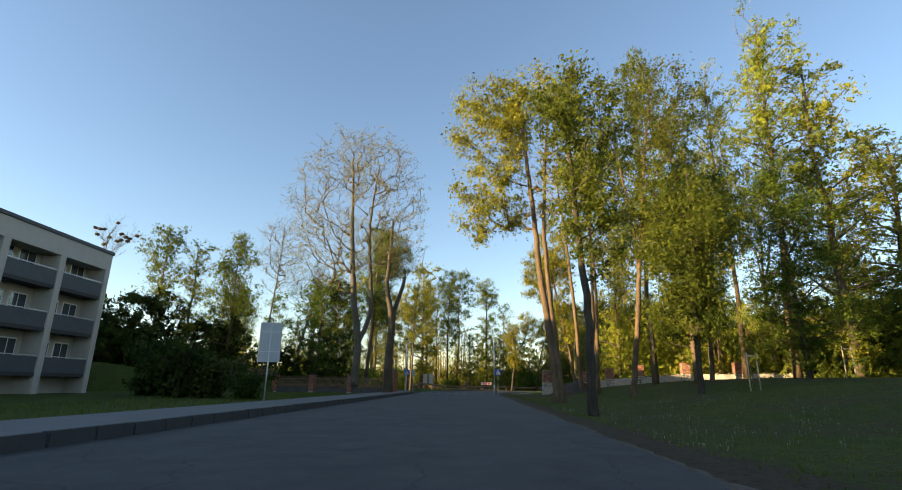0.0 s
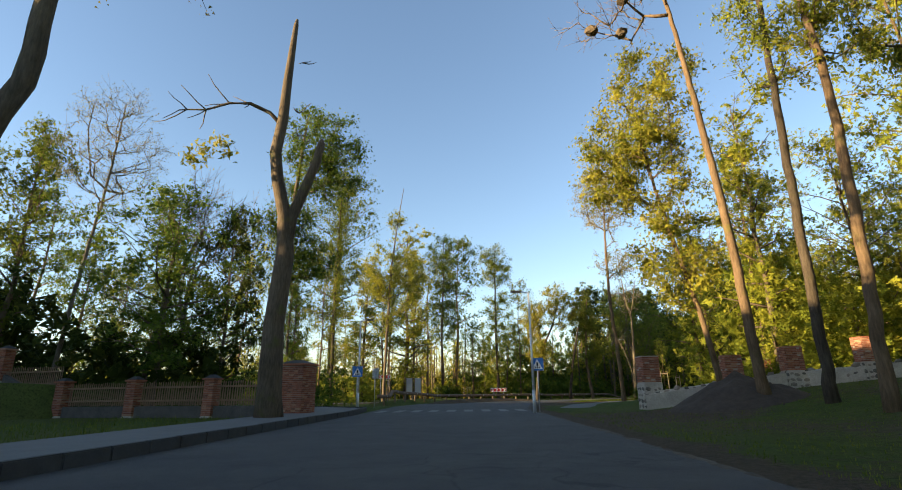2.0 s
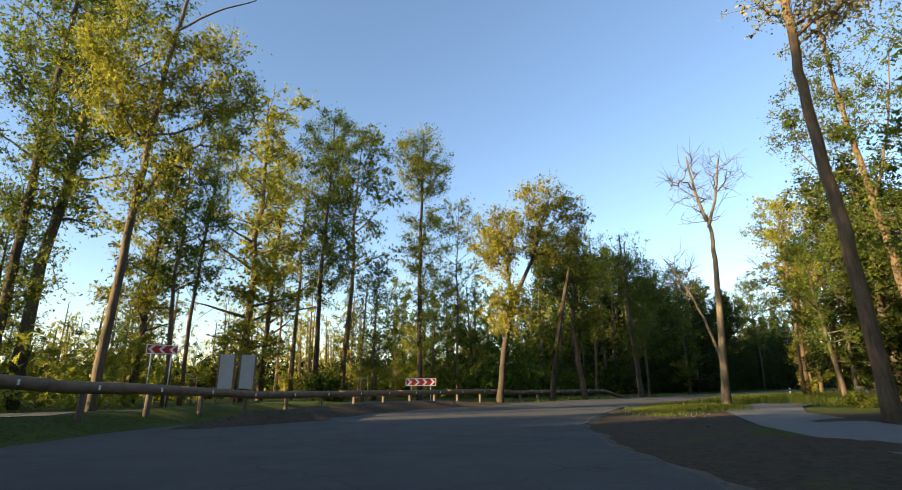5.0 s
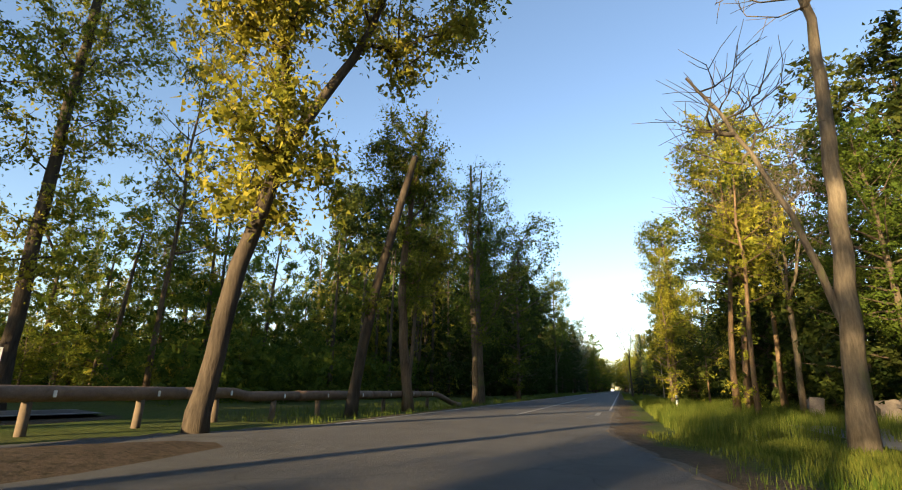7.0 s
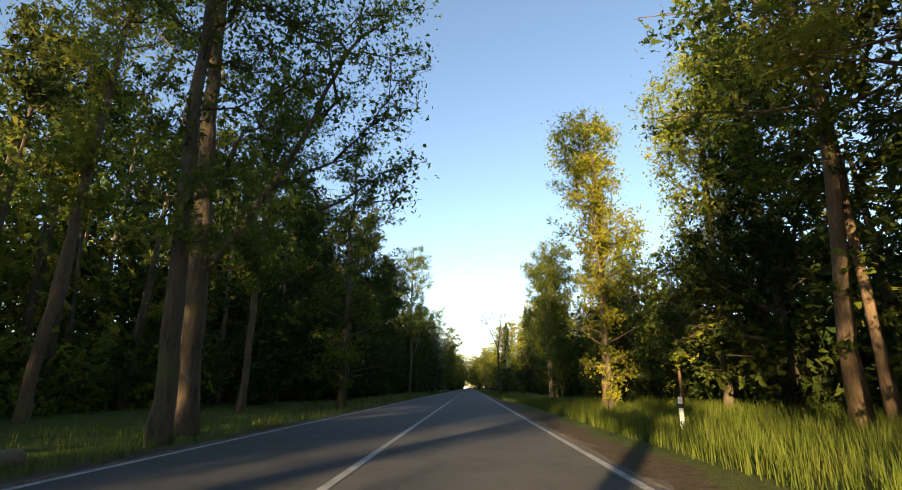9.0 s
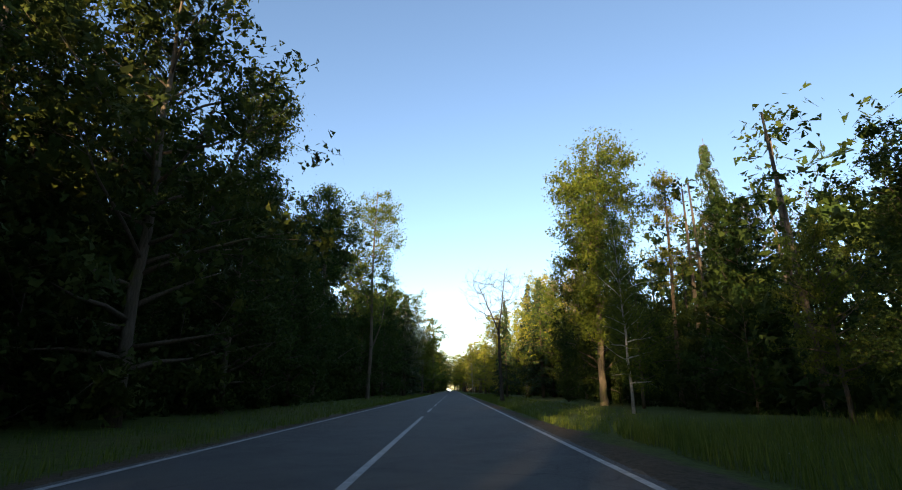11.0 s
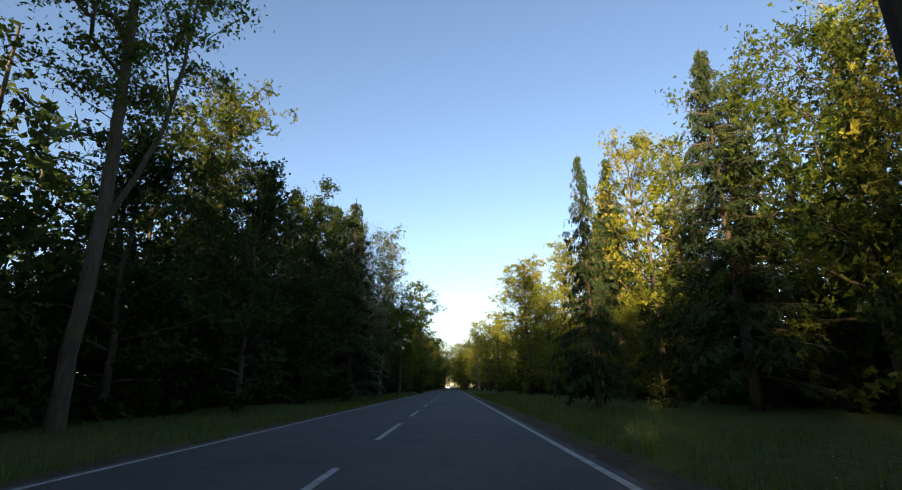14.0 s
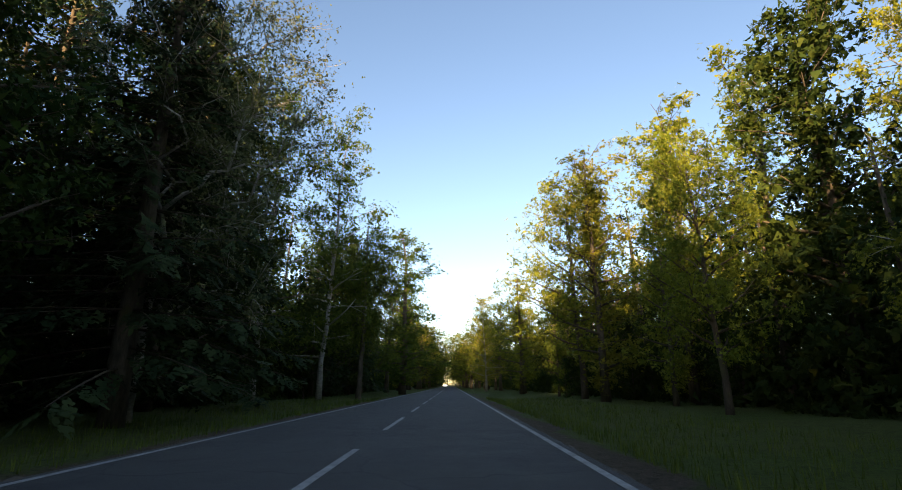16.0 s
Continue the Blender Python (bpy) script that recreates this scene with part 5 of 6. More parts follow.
# left of the first road, behind the fence
fill(["tall1", "tall2", "tall3", "high2", "broad1"], scatter(30, 34, lambda g: (g.uniform(-46, -13), g.uniform(48, 67))), 10, 14, 4.4, (1.0, 1.3))
# right of the first road
fill(["tall2", "tall3", "broad2", "high2", "broad1"], [p for p in scatter(40, 36, lambda g: (g.uniform(20, 56), g.uniform(52, 90))) if p[0] > 33 or p[1] < 71], 13, 19, 5.0, (1.1, 1.4))
fill(["giant1", "broad2", "giant2"], scatter(14, 37, lambda g: (g.uniform(24, 55), g.uniform(24, 50))), 20, 28, 5.5, (1.1, 1.4))


def woods(name, spots, seed, leaf, label, per=150, size=1.0):
    """The woods behind: trunks and foliage of many trees that stand too close to be told apart."""
    rng = random.Random(seed)
    clumps, wood = [], Soup()
    for x, y, h in spots:
        z = hill(x, y)
        wood.add(*tube([(x, y, z - 0.2), (x + rng.uniform(-0.6, 0.6), y + rng.uniform(-0.6, 0.6), z + h * 0.92)], [0.2, 0.05], 5))
        for k in range(14):
            t = rng.uniform(0.12, 1.0) if k < 9 else rng.uniform(0.02, 0.2)
            w = 2.3 * (1.15 - t * 0.75)
            clumps.append((Vector((x + rng.uniform(-w, w), y + rng.uniform(-w, w), z + h * t)), rng.uniform(0.9, 1.7)))
    v, f = leaves(rng, clumps, per / 14, size * 1.35)
    n = len(v)
    verts = [tuple(p) for p in v.tolist()] + wood.v
    faces = [tuple(q) for q in f.tolist()] + [tuple(i + n for i in q) for q in wood.f]
    ob = link(name, verts, faces, leaf)
    ob.data.materials.append(M_BARK)
    mi = np.zeros(len(faces), dtype=np.int32)
    mi[len(f):] = 1
    ob.data.polygons.foreach_set("material_index", mi)
    tagged(ob, label, "woods", kind="stuff")


def thicket(name, zone, n, seed, leaf, label, size=0.8):
    """Close undergrowth and foliage that fills the woods: leaf sprays set out by a place function, thinned by clouds of noise."""
    rng = random.Random(seed)
    pts = []
    for i in range(n):
        x, y, z, top = zone(rng)
        if noise.noise(Vector((x, y, z * 1.3)) * 0.35) + 0.35 * (1 - z / top) < -0.12:
            continue
        if z > top * (0.8 + 0.35 * noise.noise(Vector((x, y, 0)) * 0.16)):
            continue
        if inside(x, y, ROAD_POLY) or inside(x, y, ARM) or (y < 70 and not behind_fence(x, y)):
            continue
        pts.append((Vector((x, y, z + hill(x, y))), 0.35))
    v, f = leaves(rng, pts, 2.4, size * 1.35, core=0.2)
    me = leaf_mesh(name, v, f, leaf, None)
    tagged(me, label, "woods", kind="stuff")


def belt(s0, s1, o0, o1, top):
    def place(g):
        z = top * g.random() ** 1.35
        return (*W(g.uniform(s0, s1), g.uniform(o0, o1)), z, top)
    return place


def plot(x0, x1, y0, y1, top):
    def place(g):
        return g.uniform(x0, x1), g.uniform(y0, y1), top * g.random() ** 1.2, top
    return place


g = random.Random(77)
SPOTS = []
for s in range(-84, 120, 4):
    for o in (-16, -22):
        SPOTS.append((*W(s + g.uniform(-2, 2), o + g.uniform(-2, 2)), g.uniform(13, 18)))
    for o in (15, 19.5, 24):
        SPOTS.append((*W(s + g.uniform(-2, 2), o + g.uniform(-2, 2)), g.uniform(11, 16)))
PARK = []
for i in range(190):
    PARK.append((g.uniform(-75, 45), g.uniform(119, 160), g.uniform(7, 14)))
for i in range(60):
    PARK.append((g.uniform(-70, -13), g.uniform(50, 66), g.uniform(6, 10)))
for i in range(60):
    PARK.append((g.uniform(26, 58), g.uniform(56, 88), g.uniform(8, 13)))
for i in range(26):
    SPOTS.append((*W(400 + g.uniform(0, 25), g.uniform(-24, 24)), g.uniform(10, 15)))


def open_ground(p):
    return (p[1] > 70 or behind_fence(p[0], p[1])) and not inside(p[0], p[1], ROAD_POLY) and not inside(p[0], p[1], ARM) and not (-46 < p[0] < -28 and 5 < p[1] < 48)


# far woods use the dark leaf, so their shade is in the colour
woods("far_woods", [p for p in SPOTS if open_ground(p)], 5, M_LEAF_DARK_SHADE, "dense mixed woods behind the roadside trees, leaf colour darkened for shade", 210, 0.42)
# the yellow leaf colour gives the park woods their sunlit look
woods("park_woods", [p for p in PARK if open_ground(p) and not -14 < along(*p[:2])[1] < 14], 6, M_LEAF_YELLOW, "young woods of the park behind, lit look put into yellow-green leaves", 130, 0.5)
T_ = "dense shaded undergrowth between the trunks of the woods"
# shade between the trunks is put into the dark and deep leaf colours
thicket("undergrowth", belt(-62, 125, -18, -12, 9), 22000, 51, M_LEAF_DARK_SHADE, T_, 0.42)
thicket("undergrowth", belt(-66, -8, -17, -11, 7), 7000, 67, M_LEAF_DARK_SHADE, T_, 0.42)
thicket("undergrowth", belt(-92, 125, 12.0, 18, 9), 21000, 52, M_LEAF_DARK_SHADE, T_, 0.42)
thicket("deep_woods", belt(-64, 390, -36, -17, 18), 26000, 53, M_LEAF_DEEP_SHADE, "deep woods behind the road, shade put into their leaf colour", 1.1)
thicket("deep_woods", belt(-95, 390, 17, 34, 15), 27000, 54, M_LEAF_DEEP_SHADE, "deep woods behind the road, shade put into their leaf colour", 1.1)
thicket("park_thicket", plot(-70, 30, 134, 175, 6), 9000, 55, M_LEAF_DEEP_SHADE, "shaded thicket at the back of the park", 1.0)
thicket("park_thicket", plot(-70, -13, 50, 66, 5), 9000, 56, M_LEAF_DEEP_SHADE, "shaded thicket behind the fence", 0.7)
thicket("park_thicket", belt(-104, -70, -34, -18, 13), 3500, 62, M_LEAF, "green woods at the edge of the park", 0.75)
thicket("park_thicket", belt(-108, -70, -20, -14, 4), 3000, 63, M_LEAF, "green saplings at the edge of the park", 0.42)
# fills the background, and is added to keep low sun off the bend
thicket("deep_woods", plot(-85, -26, 55, 67, 10), 8000, 64, M_LEAF_DEEP_SHADE, "tall woods behind the fence, dark-coloured and placed to block low sun", 1.0)
# sunlight on this thicket is put into the yellower leaf colour
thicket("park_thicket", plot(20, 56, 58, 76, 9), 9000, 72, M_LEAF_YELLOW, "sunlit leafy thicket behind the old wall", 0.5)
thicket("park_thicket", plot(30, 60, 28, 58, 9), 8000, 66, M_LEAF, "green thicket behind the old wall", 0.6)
thicket("park_thicket", plot(36, 75, 40, 92, 8), 9000, 57, M_LEAF_DEEP_SHADE, "shaded thicket behind the wall", 0.9)
# out of view, added only to keep the low sun off the fence
thicket("deep_woods", plot(-64, -45, 36, 60, 13), 9000, 68, M_LEAF_DEEP_SHADE, "unseen woods added behind the house to shade the fence", 1.2)
# yellower leaves again stand for sun on the undergrowth
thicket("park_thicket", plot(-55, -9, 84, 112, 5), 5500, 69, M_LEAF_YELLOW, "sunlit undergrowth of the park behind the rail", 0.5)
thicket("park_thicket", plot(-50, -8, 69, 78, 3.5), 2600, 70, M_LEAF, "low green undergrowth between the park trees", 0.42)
# unseen caster, added to shade the bank right of the first road
thicket("deep_woods", plot(-75, -30, -75, 3, 14), 24000, 58, M_LEAF_DEEP_SHADE, "unseen woods added to shade the ground right of the first road", 1.3)
# never in view, added to close off the open side behind the start
thicket("deep_woods", plot(-60, 70, -130, -80, 13), 6000, 59, M_LEAF_DEEP_SHADE, "unseen woods added behind the start of the road", 1.8)
thicket("deep_woods", plot(60, 110, -30, 95, 14), 8000, 60, M_LEAF_DEEP_SHADE, "deep woods beyond the meadow, shade put into their leaf colour", 1.6)


# ---- things ----
def cyl_bm(p0, p1, r0, r1=None, sides=12):
    bm = bmesh.new()
    vs, fs = tube([p0, p1], [r0, r0 if r1 is None else r1], sides)
    bv = [bm.verts.new(v) for v in vs]
    for f in fs:
        bm.faces.new([bv[i] for i in f])
    bmesh.ops.recalc_face_normals(bm, faces=bm.faces[:])
    return bm


RAIL = [(-5.4, 76.2), (-4.3, 79.4), (-3.0, 82.8), (-1.2, 86.8), (1.5, 91.0), (4.8, 95.0), (8.8, 98.8), (14.9, 103.4), (20.0, 107.0), (24.6, 110.3), (27.4, 112.2)]


def log_rail():
    top = tagged(new("log_rail"), "long weathered log guard rail on short wooden posts", "guard rail")
    line = []
    for (ax, ay), (bx, by) in zip(RAIL, RAIL[1:]):
        k = max(1, round(math.hypot(bx - ax, by - ay) / 0.55))
        line += [Vector((ax + (bx - ax) * t / k, ay + (by - ay) * t / k, 0)) for t in range(k)]
    line.append(Vector((*RAIL[-1], 0)))
    for _ in range(3):
        line = [line[0]] + [(a_ + b_ * 2 + c_) / 4 for a_, b_, c_ in zip(line, line[1:], line[2:])] + [line[-1]]
    n = len(line)
    for i, p in enumerate(line):
        left = 1 - smooth(0.0, 0.55, i / n)
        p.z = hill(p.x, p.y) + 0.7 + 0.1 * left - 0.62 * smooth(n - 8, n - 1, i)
    step = 8
    for i in range(0, n - 1, step):
        seg = line[i:i + step + 1]
        bm = bmesh.new()
        thick = random.uniform(0.135, 0.155)
        vs, fs = tube(seg, [thick * (1 + 0.02 * math.sin(k * 1.7 + i)) for k in range(len(seg))], 14)
        bv = [bm.verts.new(v) for v in vs]
        for f in fs:
            bm.faces.new([bv[k] for k in f])
        part("log", bm, M_RAIL, top, "long round weathered log", shade=True)
    for i in range(2, n - 6, 4):
        p = line[i]
        b = cyl_bm((p.x, p.y, -0.3), (p.x + random.uniform(-0.03, 0.03), p.y + 0.02, p.z - 0.05), 0.09, 0.085, 10)
        part("post", b, M_POST, top, "short round wooden post", True)
        d = (line[i + 1] - p).normalized()
        c = p.lerp(line[i + 1], 0.6) + Vector((d.y, -d.x, 0)) * 0.15
        bm = box_bm(-0.03, -0.012, -0.06, 0.03, 0.012, 0.06, 0.006)
        bm.transform(Matrix.Translation(c) @ Matrix.Rotation(math.atan2(d.y, d.x), 4, "Z"))
        part("reflector", bm, M_WHITE, top, "small white reflector plate")


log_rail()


def chevron_board(x, y, turn, flip, zc=1.35, n=4):
    top = tagged(new("chevron_sign"), "red and white chevron curve board on two steel posts", "road sign", "curve boards")
    wd, ht = n * 0.52, 0.5
    part("panel", box_bm(-wd / 2, -0.015, -ht / 2 + zc, wd / 2, 0.015, ht / 2 + zc, 0.006), M_RED, top)
    for x0, x1, z0, z1 in ((-wd / 2, wd / 2, ht / 2 - 0.045, ht / 2), (-wd / 2, wd / 2, -ht / 2, -ht / 2 + 0.045),
                           (-wd / 2, -wd / 2 + 0.045, -ht / 2 + 0.045, ht / 2 - 0.045), (wd / 2 - 0.045, wd / 2, -ht / 2 + 0.045, ht / 2 - 0.045)):
        part("border", box_bm(x0, -0.02, zc + z0, x1, -0.016, zc + z1), M_WHITE, top, "white border strip")
    a_ = 0.16 if flip else -0.16
    for i in range(n):
        c = -wd / 2 + 0.26 + i * 0.52
        bm = bmesh.new()
        xs = [(c - a_ * 1.1, 0.2), (c - a_ * 0.1, 0.2), (c + a_ * 1.1, 0), (c - a_ * 0.1, -0.2), (c - a_ * 1.1, -0.2), (c + a_ * 0.1, 0)]
        fr = [bm.verts.new((px, -0.021, zc + pz)) for px, pz in xs]
        bk = [bm.verts.new((px, -0.0155, zc + pz)) for px, pz in xs]
        for q in (fr, bk):
            bm.faces.new((q[0], q[1], q[2], q[5]))
            bm.faces.new((q[5], q[2], q[3], q[4]))
        for k in range(6):
            bm.faces.new((fr[k], bk[k], bk[(k + 1) % 6], fr[(k + 1) % 6]))
        bmesh.ops.recalc_face_normals(bm, faces=bm.faces[:])
        part("chevron", bm, M_WHITE, top, "white chevron")
    for px in (-wd * 0.32, wd * 0.32):
        part("post", cyl_bm((px, 0.05, -0.4), (px, 0.05, zc + 0.2), 0.03), M_STEEL, top, shade=True)
    top.matrix_basis = Matrix.Translation((x, y, hill(x, y))) @ Matrix.Rotation(radians(turn), 4, "Z")


chevron_board(7.3, 102.4, -8, True)
chevron_board(-7.6, 97.4, 30, False, 3.1, 3)


def crossing_sign(x, y, turn):
    top = tagged(new("crossing_sign"), "square blue pedestrian crossing sign on a steel pole", "road sign", "crossing signs")
    zc = 2.45
    part("pole", cyl_bm((0, 0.03, -0.3), (0, 0.03, zc + 0.3), 0.03), M_STEEL, top, shade=True)
    panel = part("panel", box_bm(-0.34, -0.02, zc - 0.34, 0.34, 0.0, zc + 0.34, 0.01), M_BLUE, top, "blue square panel")
    bm = bmesh.new()
    f = [bm.verts.new(p) for p in ((-0.28, -0.024, zc - 0.25), (0.28, -0.024, zc - 0.25), (0, -0.024, zc + 0.27))]
    bm.faces.new(f)
    part("triangle", bm, M_WHITE, panel, "white triangle")
    for i in range(3):
        bm = box_bm(-0.15 + i * 0.11, -0.029, zc - 0.22, -0.08 + i * 0.11, -0.026, zc - 0.13)
        part("bar", bm, M_DARK, panel)
    part("bar", box_bm(-0.045, -0.029, zc - 0.11, 0.045, -0.026, zc + 0.1), M_DARK, panel)
    top.matrix_basis = Matrix.Translation((x, y, 0.02)) @ Matrix.Rotation(radians(turn), 4, "Z")


crossing_sign(5.6, 59.6, -4)
crossing_sign(-5.45, 66.2, 4)


def back_sign(x, y, turn, wd, ht, zc, double=False, label="grey back of a tall rectangular road sign"):
    top = tagged(new("road_sign"), label, "road sign")
    part("pole", cyl_bm((0, 0.0, -0.3), (0, 0.0, zc + ht * 0.45), 0.03), M_STEEL, top, shade=True)
    part("panel", box_bm(-wd / 2, 0.03, zc - ht / 2, wd / 2, 0.05, zc + ht / 2, 0.01), M_BACK, top, "grey sheet metal back")
    part("bracket", box_bm(-wd * 0.4, 0.01, zc + ht * 0.25, wd * 0.4, 0.032, zc + ht * 0.25 + 0.04), M_STEEL, top)
    part("bracket", box_bm(-wd * 0.4, 0.01, zc - ht * 0.25, wd * 0.4, 0.032, zc - ht * 0.25 + 0.04), M_STEEL, top)
    top.matrix_basis = Matrix.Translation((x, y, hill(x, y))) @ Matrix.Rotation(radians(turn), 4, "Z")


back_sign(-8.1, 23.0, 12, 0.95, 1.75, 2.75)
back_sign(-4.9, 70.6, -30, 0.6, 0.75, 2.5, label="grey back of a small road sign")


def street_lamp(x, y, h, turn):
    top = tagged(new("street_lamp"), "slim galvanised street lamp with a flat lantern", "street lamp", "street lamps")
    part("pole", cyl_bm((0, 0, -0.3), (0, 0, h), 0.07, 0.042, 14), M_STEEL, top, shade=True)
    part("base", cyl_bm((0, 0, -0.1), (0, 0, 1.1), 0.085, 0.083, 14), M_STEEL, top, shade=True)
    part("arm", cyl_bm((0, 0, h - 0.03), (-0.4, 0, h + 0.06), 0.03), M_STEEL, top, shade=True)
    part("lantern", box_bm(-0.95, -0.13, h + 0.0, -0.36, 0.13, h + 0.09, 0.03), M_DARK, top, "flat dark lantern")
    top.matrix_basis = Matrix.Translation((x, y, 0.0)) @ Matrix.Rotation(radians(turn), 4, "Z")


street_lamp(4.95, 57.2, 6.0, 0)
street_lamp(-5.75, 68.4, 6.2, 180)


def brick_pillar(x, y, turn, wd, h, base=0.6, cap=True, label="square brick gate pillar on a fieldstone base", group="", worn=0):
    """A pillar of single bricks over a stone base."""
    top = tagged(new("pillar"), label, "pillar", group)
    part("base", box_bm(-wd / 2 - 0.04, -wd / 2 - 0.04, -0.4, wd / 2 + 0.04, wd / 2 + 0.04, base, 0.05), M_PLASTER, top, "rough fieldstone and mortar base")
    part("core", box_bm(-wd / 2 + 0.015, -wd / 2 + 0.015, base - 0.02, wd / 2 - 0.015, wd / 2 - 0.015, h - 0.02), M_MORTAR, top, "pale mortar core")
    n = max(2, round(wd / 0.27))
    ln = wd / n
    if (n, round(ln, 3)) not in BRICKS:
        me = bpy.data.meshes.new("brick")
        bm = box_bm(-ln / 2 + 0.006, -0.055, 0.006, ln / 2 - 0.006, 0.055, 0.076)
        bm.to_mesh(me)
        bm.free()
        me.materials.append(M_BRICK)
        BRICKS[(n, round(ln, 3))] = me
    me = BRICKS[(n, round(ln, 3))]
    rows = int((h - base) / 0.082)
    for r_ in range(rows):
        z = base + r_ * 0.082
        for sd in range(4):
            rot = Matrix.Rotation(sd * math.pi / 2, 4, "Z")
            for i in range(n):
                if worn and random.random() < worn:
                    continue
                off = (-wd / 2 + ln * (i + 0.5)) + (ln * 0.22 if r_ % 2 else -ln * 0.0)
                if off > wd / 2 - ln * 0.4:
                    off -= ln * 0.25
                ob = new("brick", me)
                ob.parent = top
                ob.matrix_local = rot @ Matrix.Translation((off, -wd / 2 + 0.05 + random.uniform(-0.008, 0.01), z))
    if cap:
        bm = box_bm(-wd / 2 - 0.08, -wd / 2 - 0.08, h, wd / 2 + 0.08, wd / 2 + 0.08, h + 0.09, 0.015)
        part("cap", bm, M_BRICK, top, "projecting brick cap")
        bm = box_bm(-wd / 2 - 0.02, -wd / 2 - 0.02, h + 0.09, wd / 2 + 0.02, wd / 2 + 0.02, h + 0.26, 0.01)
        for v in bm.verts:
            if v.co.z > h + 0.2:
                v.co.x *= 0.35
                v.co.y *= 0.35
        part("coping", bm, M_KERB, top, "low sloping grey coping")
    if worn:
        # fieldstones showing in the base
        rng = random.Random(int(x * 10))
        for sd in range(4):
            rot = Matrix.Rotation(sd * math.pi / 2, 4, "Z")
            z = 0.1
            while z < base - 0.1:
                u = -wd / 2 + 0.12
                while u < wd / 2:
                    sz = rng.uniform(0.2, 0.36)
                    ob = new("stone", stone_mesh(rng.randrange(5)))
                    ob.parent = top
                    ob.matrix_local = rot @ Matrix.Translation((u, -wd / 2 - 0.03, z + rng.uniform(-0.05, 0.05))) @ Matrix.Rotation(rng.uniform(-0.5, 0.5), 4, "Y") @ \
                        Matrix.Diagonal((sz, sz * 0.45, sz * 0.8, 1))
                    u += sz * 1.05
                z += 0.27
    top.matrix_basis = Matrix.Translation((x, y, hill(x, y))) @ Matrix.Rotation(radians(turn), 4, "Z")
    return top


BRICKS = {}


def stone_mesh(k):
    """One of five rounded fieldstone shapes."""
    if ("stone", k) not in BRICKS:
        rng = random.Random(70 + k)
        bm = bmesh.new()
        bmesh.ops.create_icosphere(bm, subdivisions=1, radius=0.5)
        for v in bm.verts:
            v.co = Vector((v.co.x * rng.uniform(0.8, 1.2), v.co.y * 0.5, v.co.z * rng.uniform(0.7, 1.0)))
        me = bpy.data.meshes.new("stone")
        bm.to_mesh(me)
        bm.free()
        me.materials.append(M_STONE)
        me.shade_smooth()
        BRICKS[("stone", k)] = me
    return BRICKS[("stone", k)]


def stone_wall(points, h, name, label):
    """A low wall of fieldstones bedded in mortar."""
    top = tagged(new(name), label, "wall", kind="structure")
    rng = random.Random(3)
    kinds = [stone_mesh(k) for k in range(5)]
    for (ax, ay), (bx, by) in zip(points, points[1:]):
        ln = math.hypot(bx - ax, by - ay)
        turn = math.atan2(by - ay, bx - ax)
        z0, z1 = hill(ax, ay), hill(bx, by)
        bm = box_bm(0, -0.22, -0.5, ln, 0.22, h, 0.04)
        bmesh.ops.subdivide_edges(bm, edges=[e_ for e_ in bm.edges if abs((e_.verts[0].co - e_.verts[1].co).x) > 0.5 * ln], cuts=10)
        for v in bm.verts:
            v.co.z += (z0 + (z1 - z0) * v.co.x / ln) + (random.uniform(-0.05, 0.05) if v.co.z > h * 0.5 else 0)
            v.co.y += random.uniform(-0.02, 0.02)
        m = Matrix.Translation((ax, ay, 0)) @ Matrix.Rotation(turn, 4, "Z")
        bm.transform(m)
        part("wall_body", bm, M_PLASTER, top, "rough pale mortar")
        u = 0.15
        while u < ln:
            z = 0.0
            while z < h - 0.12:
                sz = rng.uniform(0.24, 0.42)
                for sd in (-1, 1):
                    if sd == 1 and rng.random() < 0.6:
                        continue
                    ob = new("stone", rng.choice(kinds))
                    ob.parent = top
                    ob.matrix_local = m @ Matrix.Translation((u + rng.uniform(-0.08, 0.08), sd * 0.17, z0 + (z1 - z0) * u / ln + z + sz * 0.45)) @ \
                        Matrix.Rotation(rng.uniform(-0.5, 0.5), 4, "Y") @ Matrix.Diagonal((sz, sz * 0.6, sz * 0.85, 1))
                z += sz * 0.85
            u += rng.uniform(0.36, 0.5)


stone_wall(WALL_LINE[:4], 0.75, "stone_wall", "low old fieldstone wall bedded in pale mortar")
brick_pillar(10.8, 57.4, 5, 0.85, 2.55, 1.25, False, "old worn brick pillar on a fieldstone base", "wall pillars", 0.06)
for x, y in ((14.6, 56.6), (17.4, 56.3), (20.3, 55.2), (24.4, 53.4), (28.6, 51.1), (33, 48.6)):
    brick_pillar(x, y, -8, 0.8, 1.95, 0.8, False, "old worn brick pillar of a stone wall", "wall pillars", 0.08)
brick_pillar(20.5, 63.5, 0, 0.8, 1.6, 0.5, False, "old worn brick pillar standing alone on the grass", "wall pillars", 0.08)


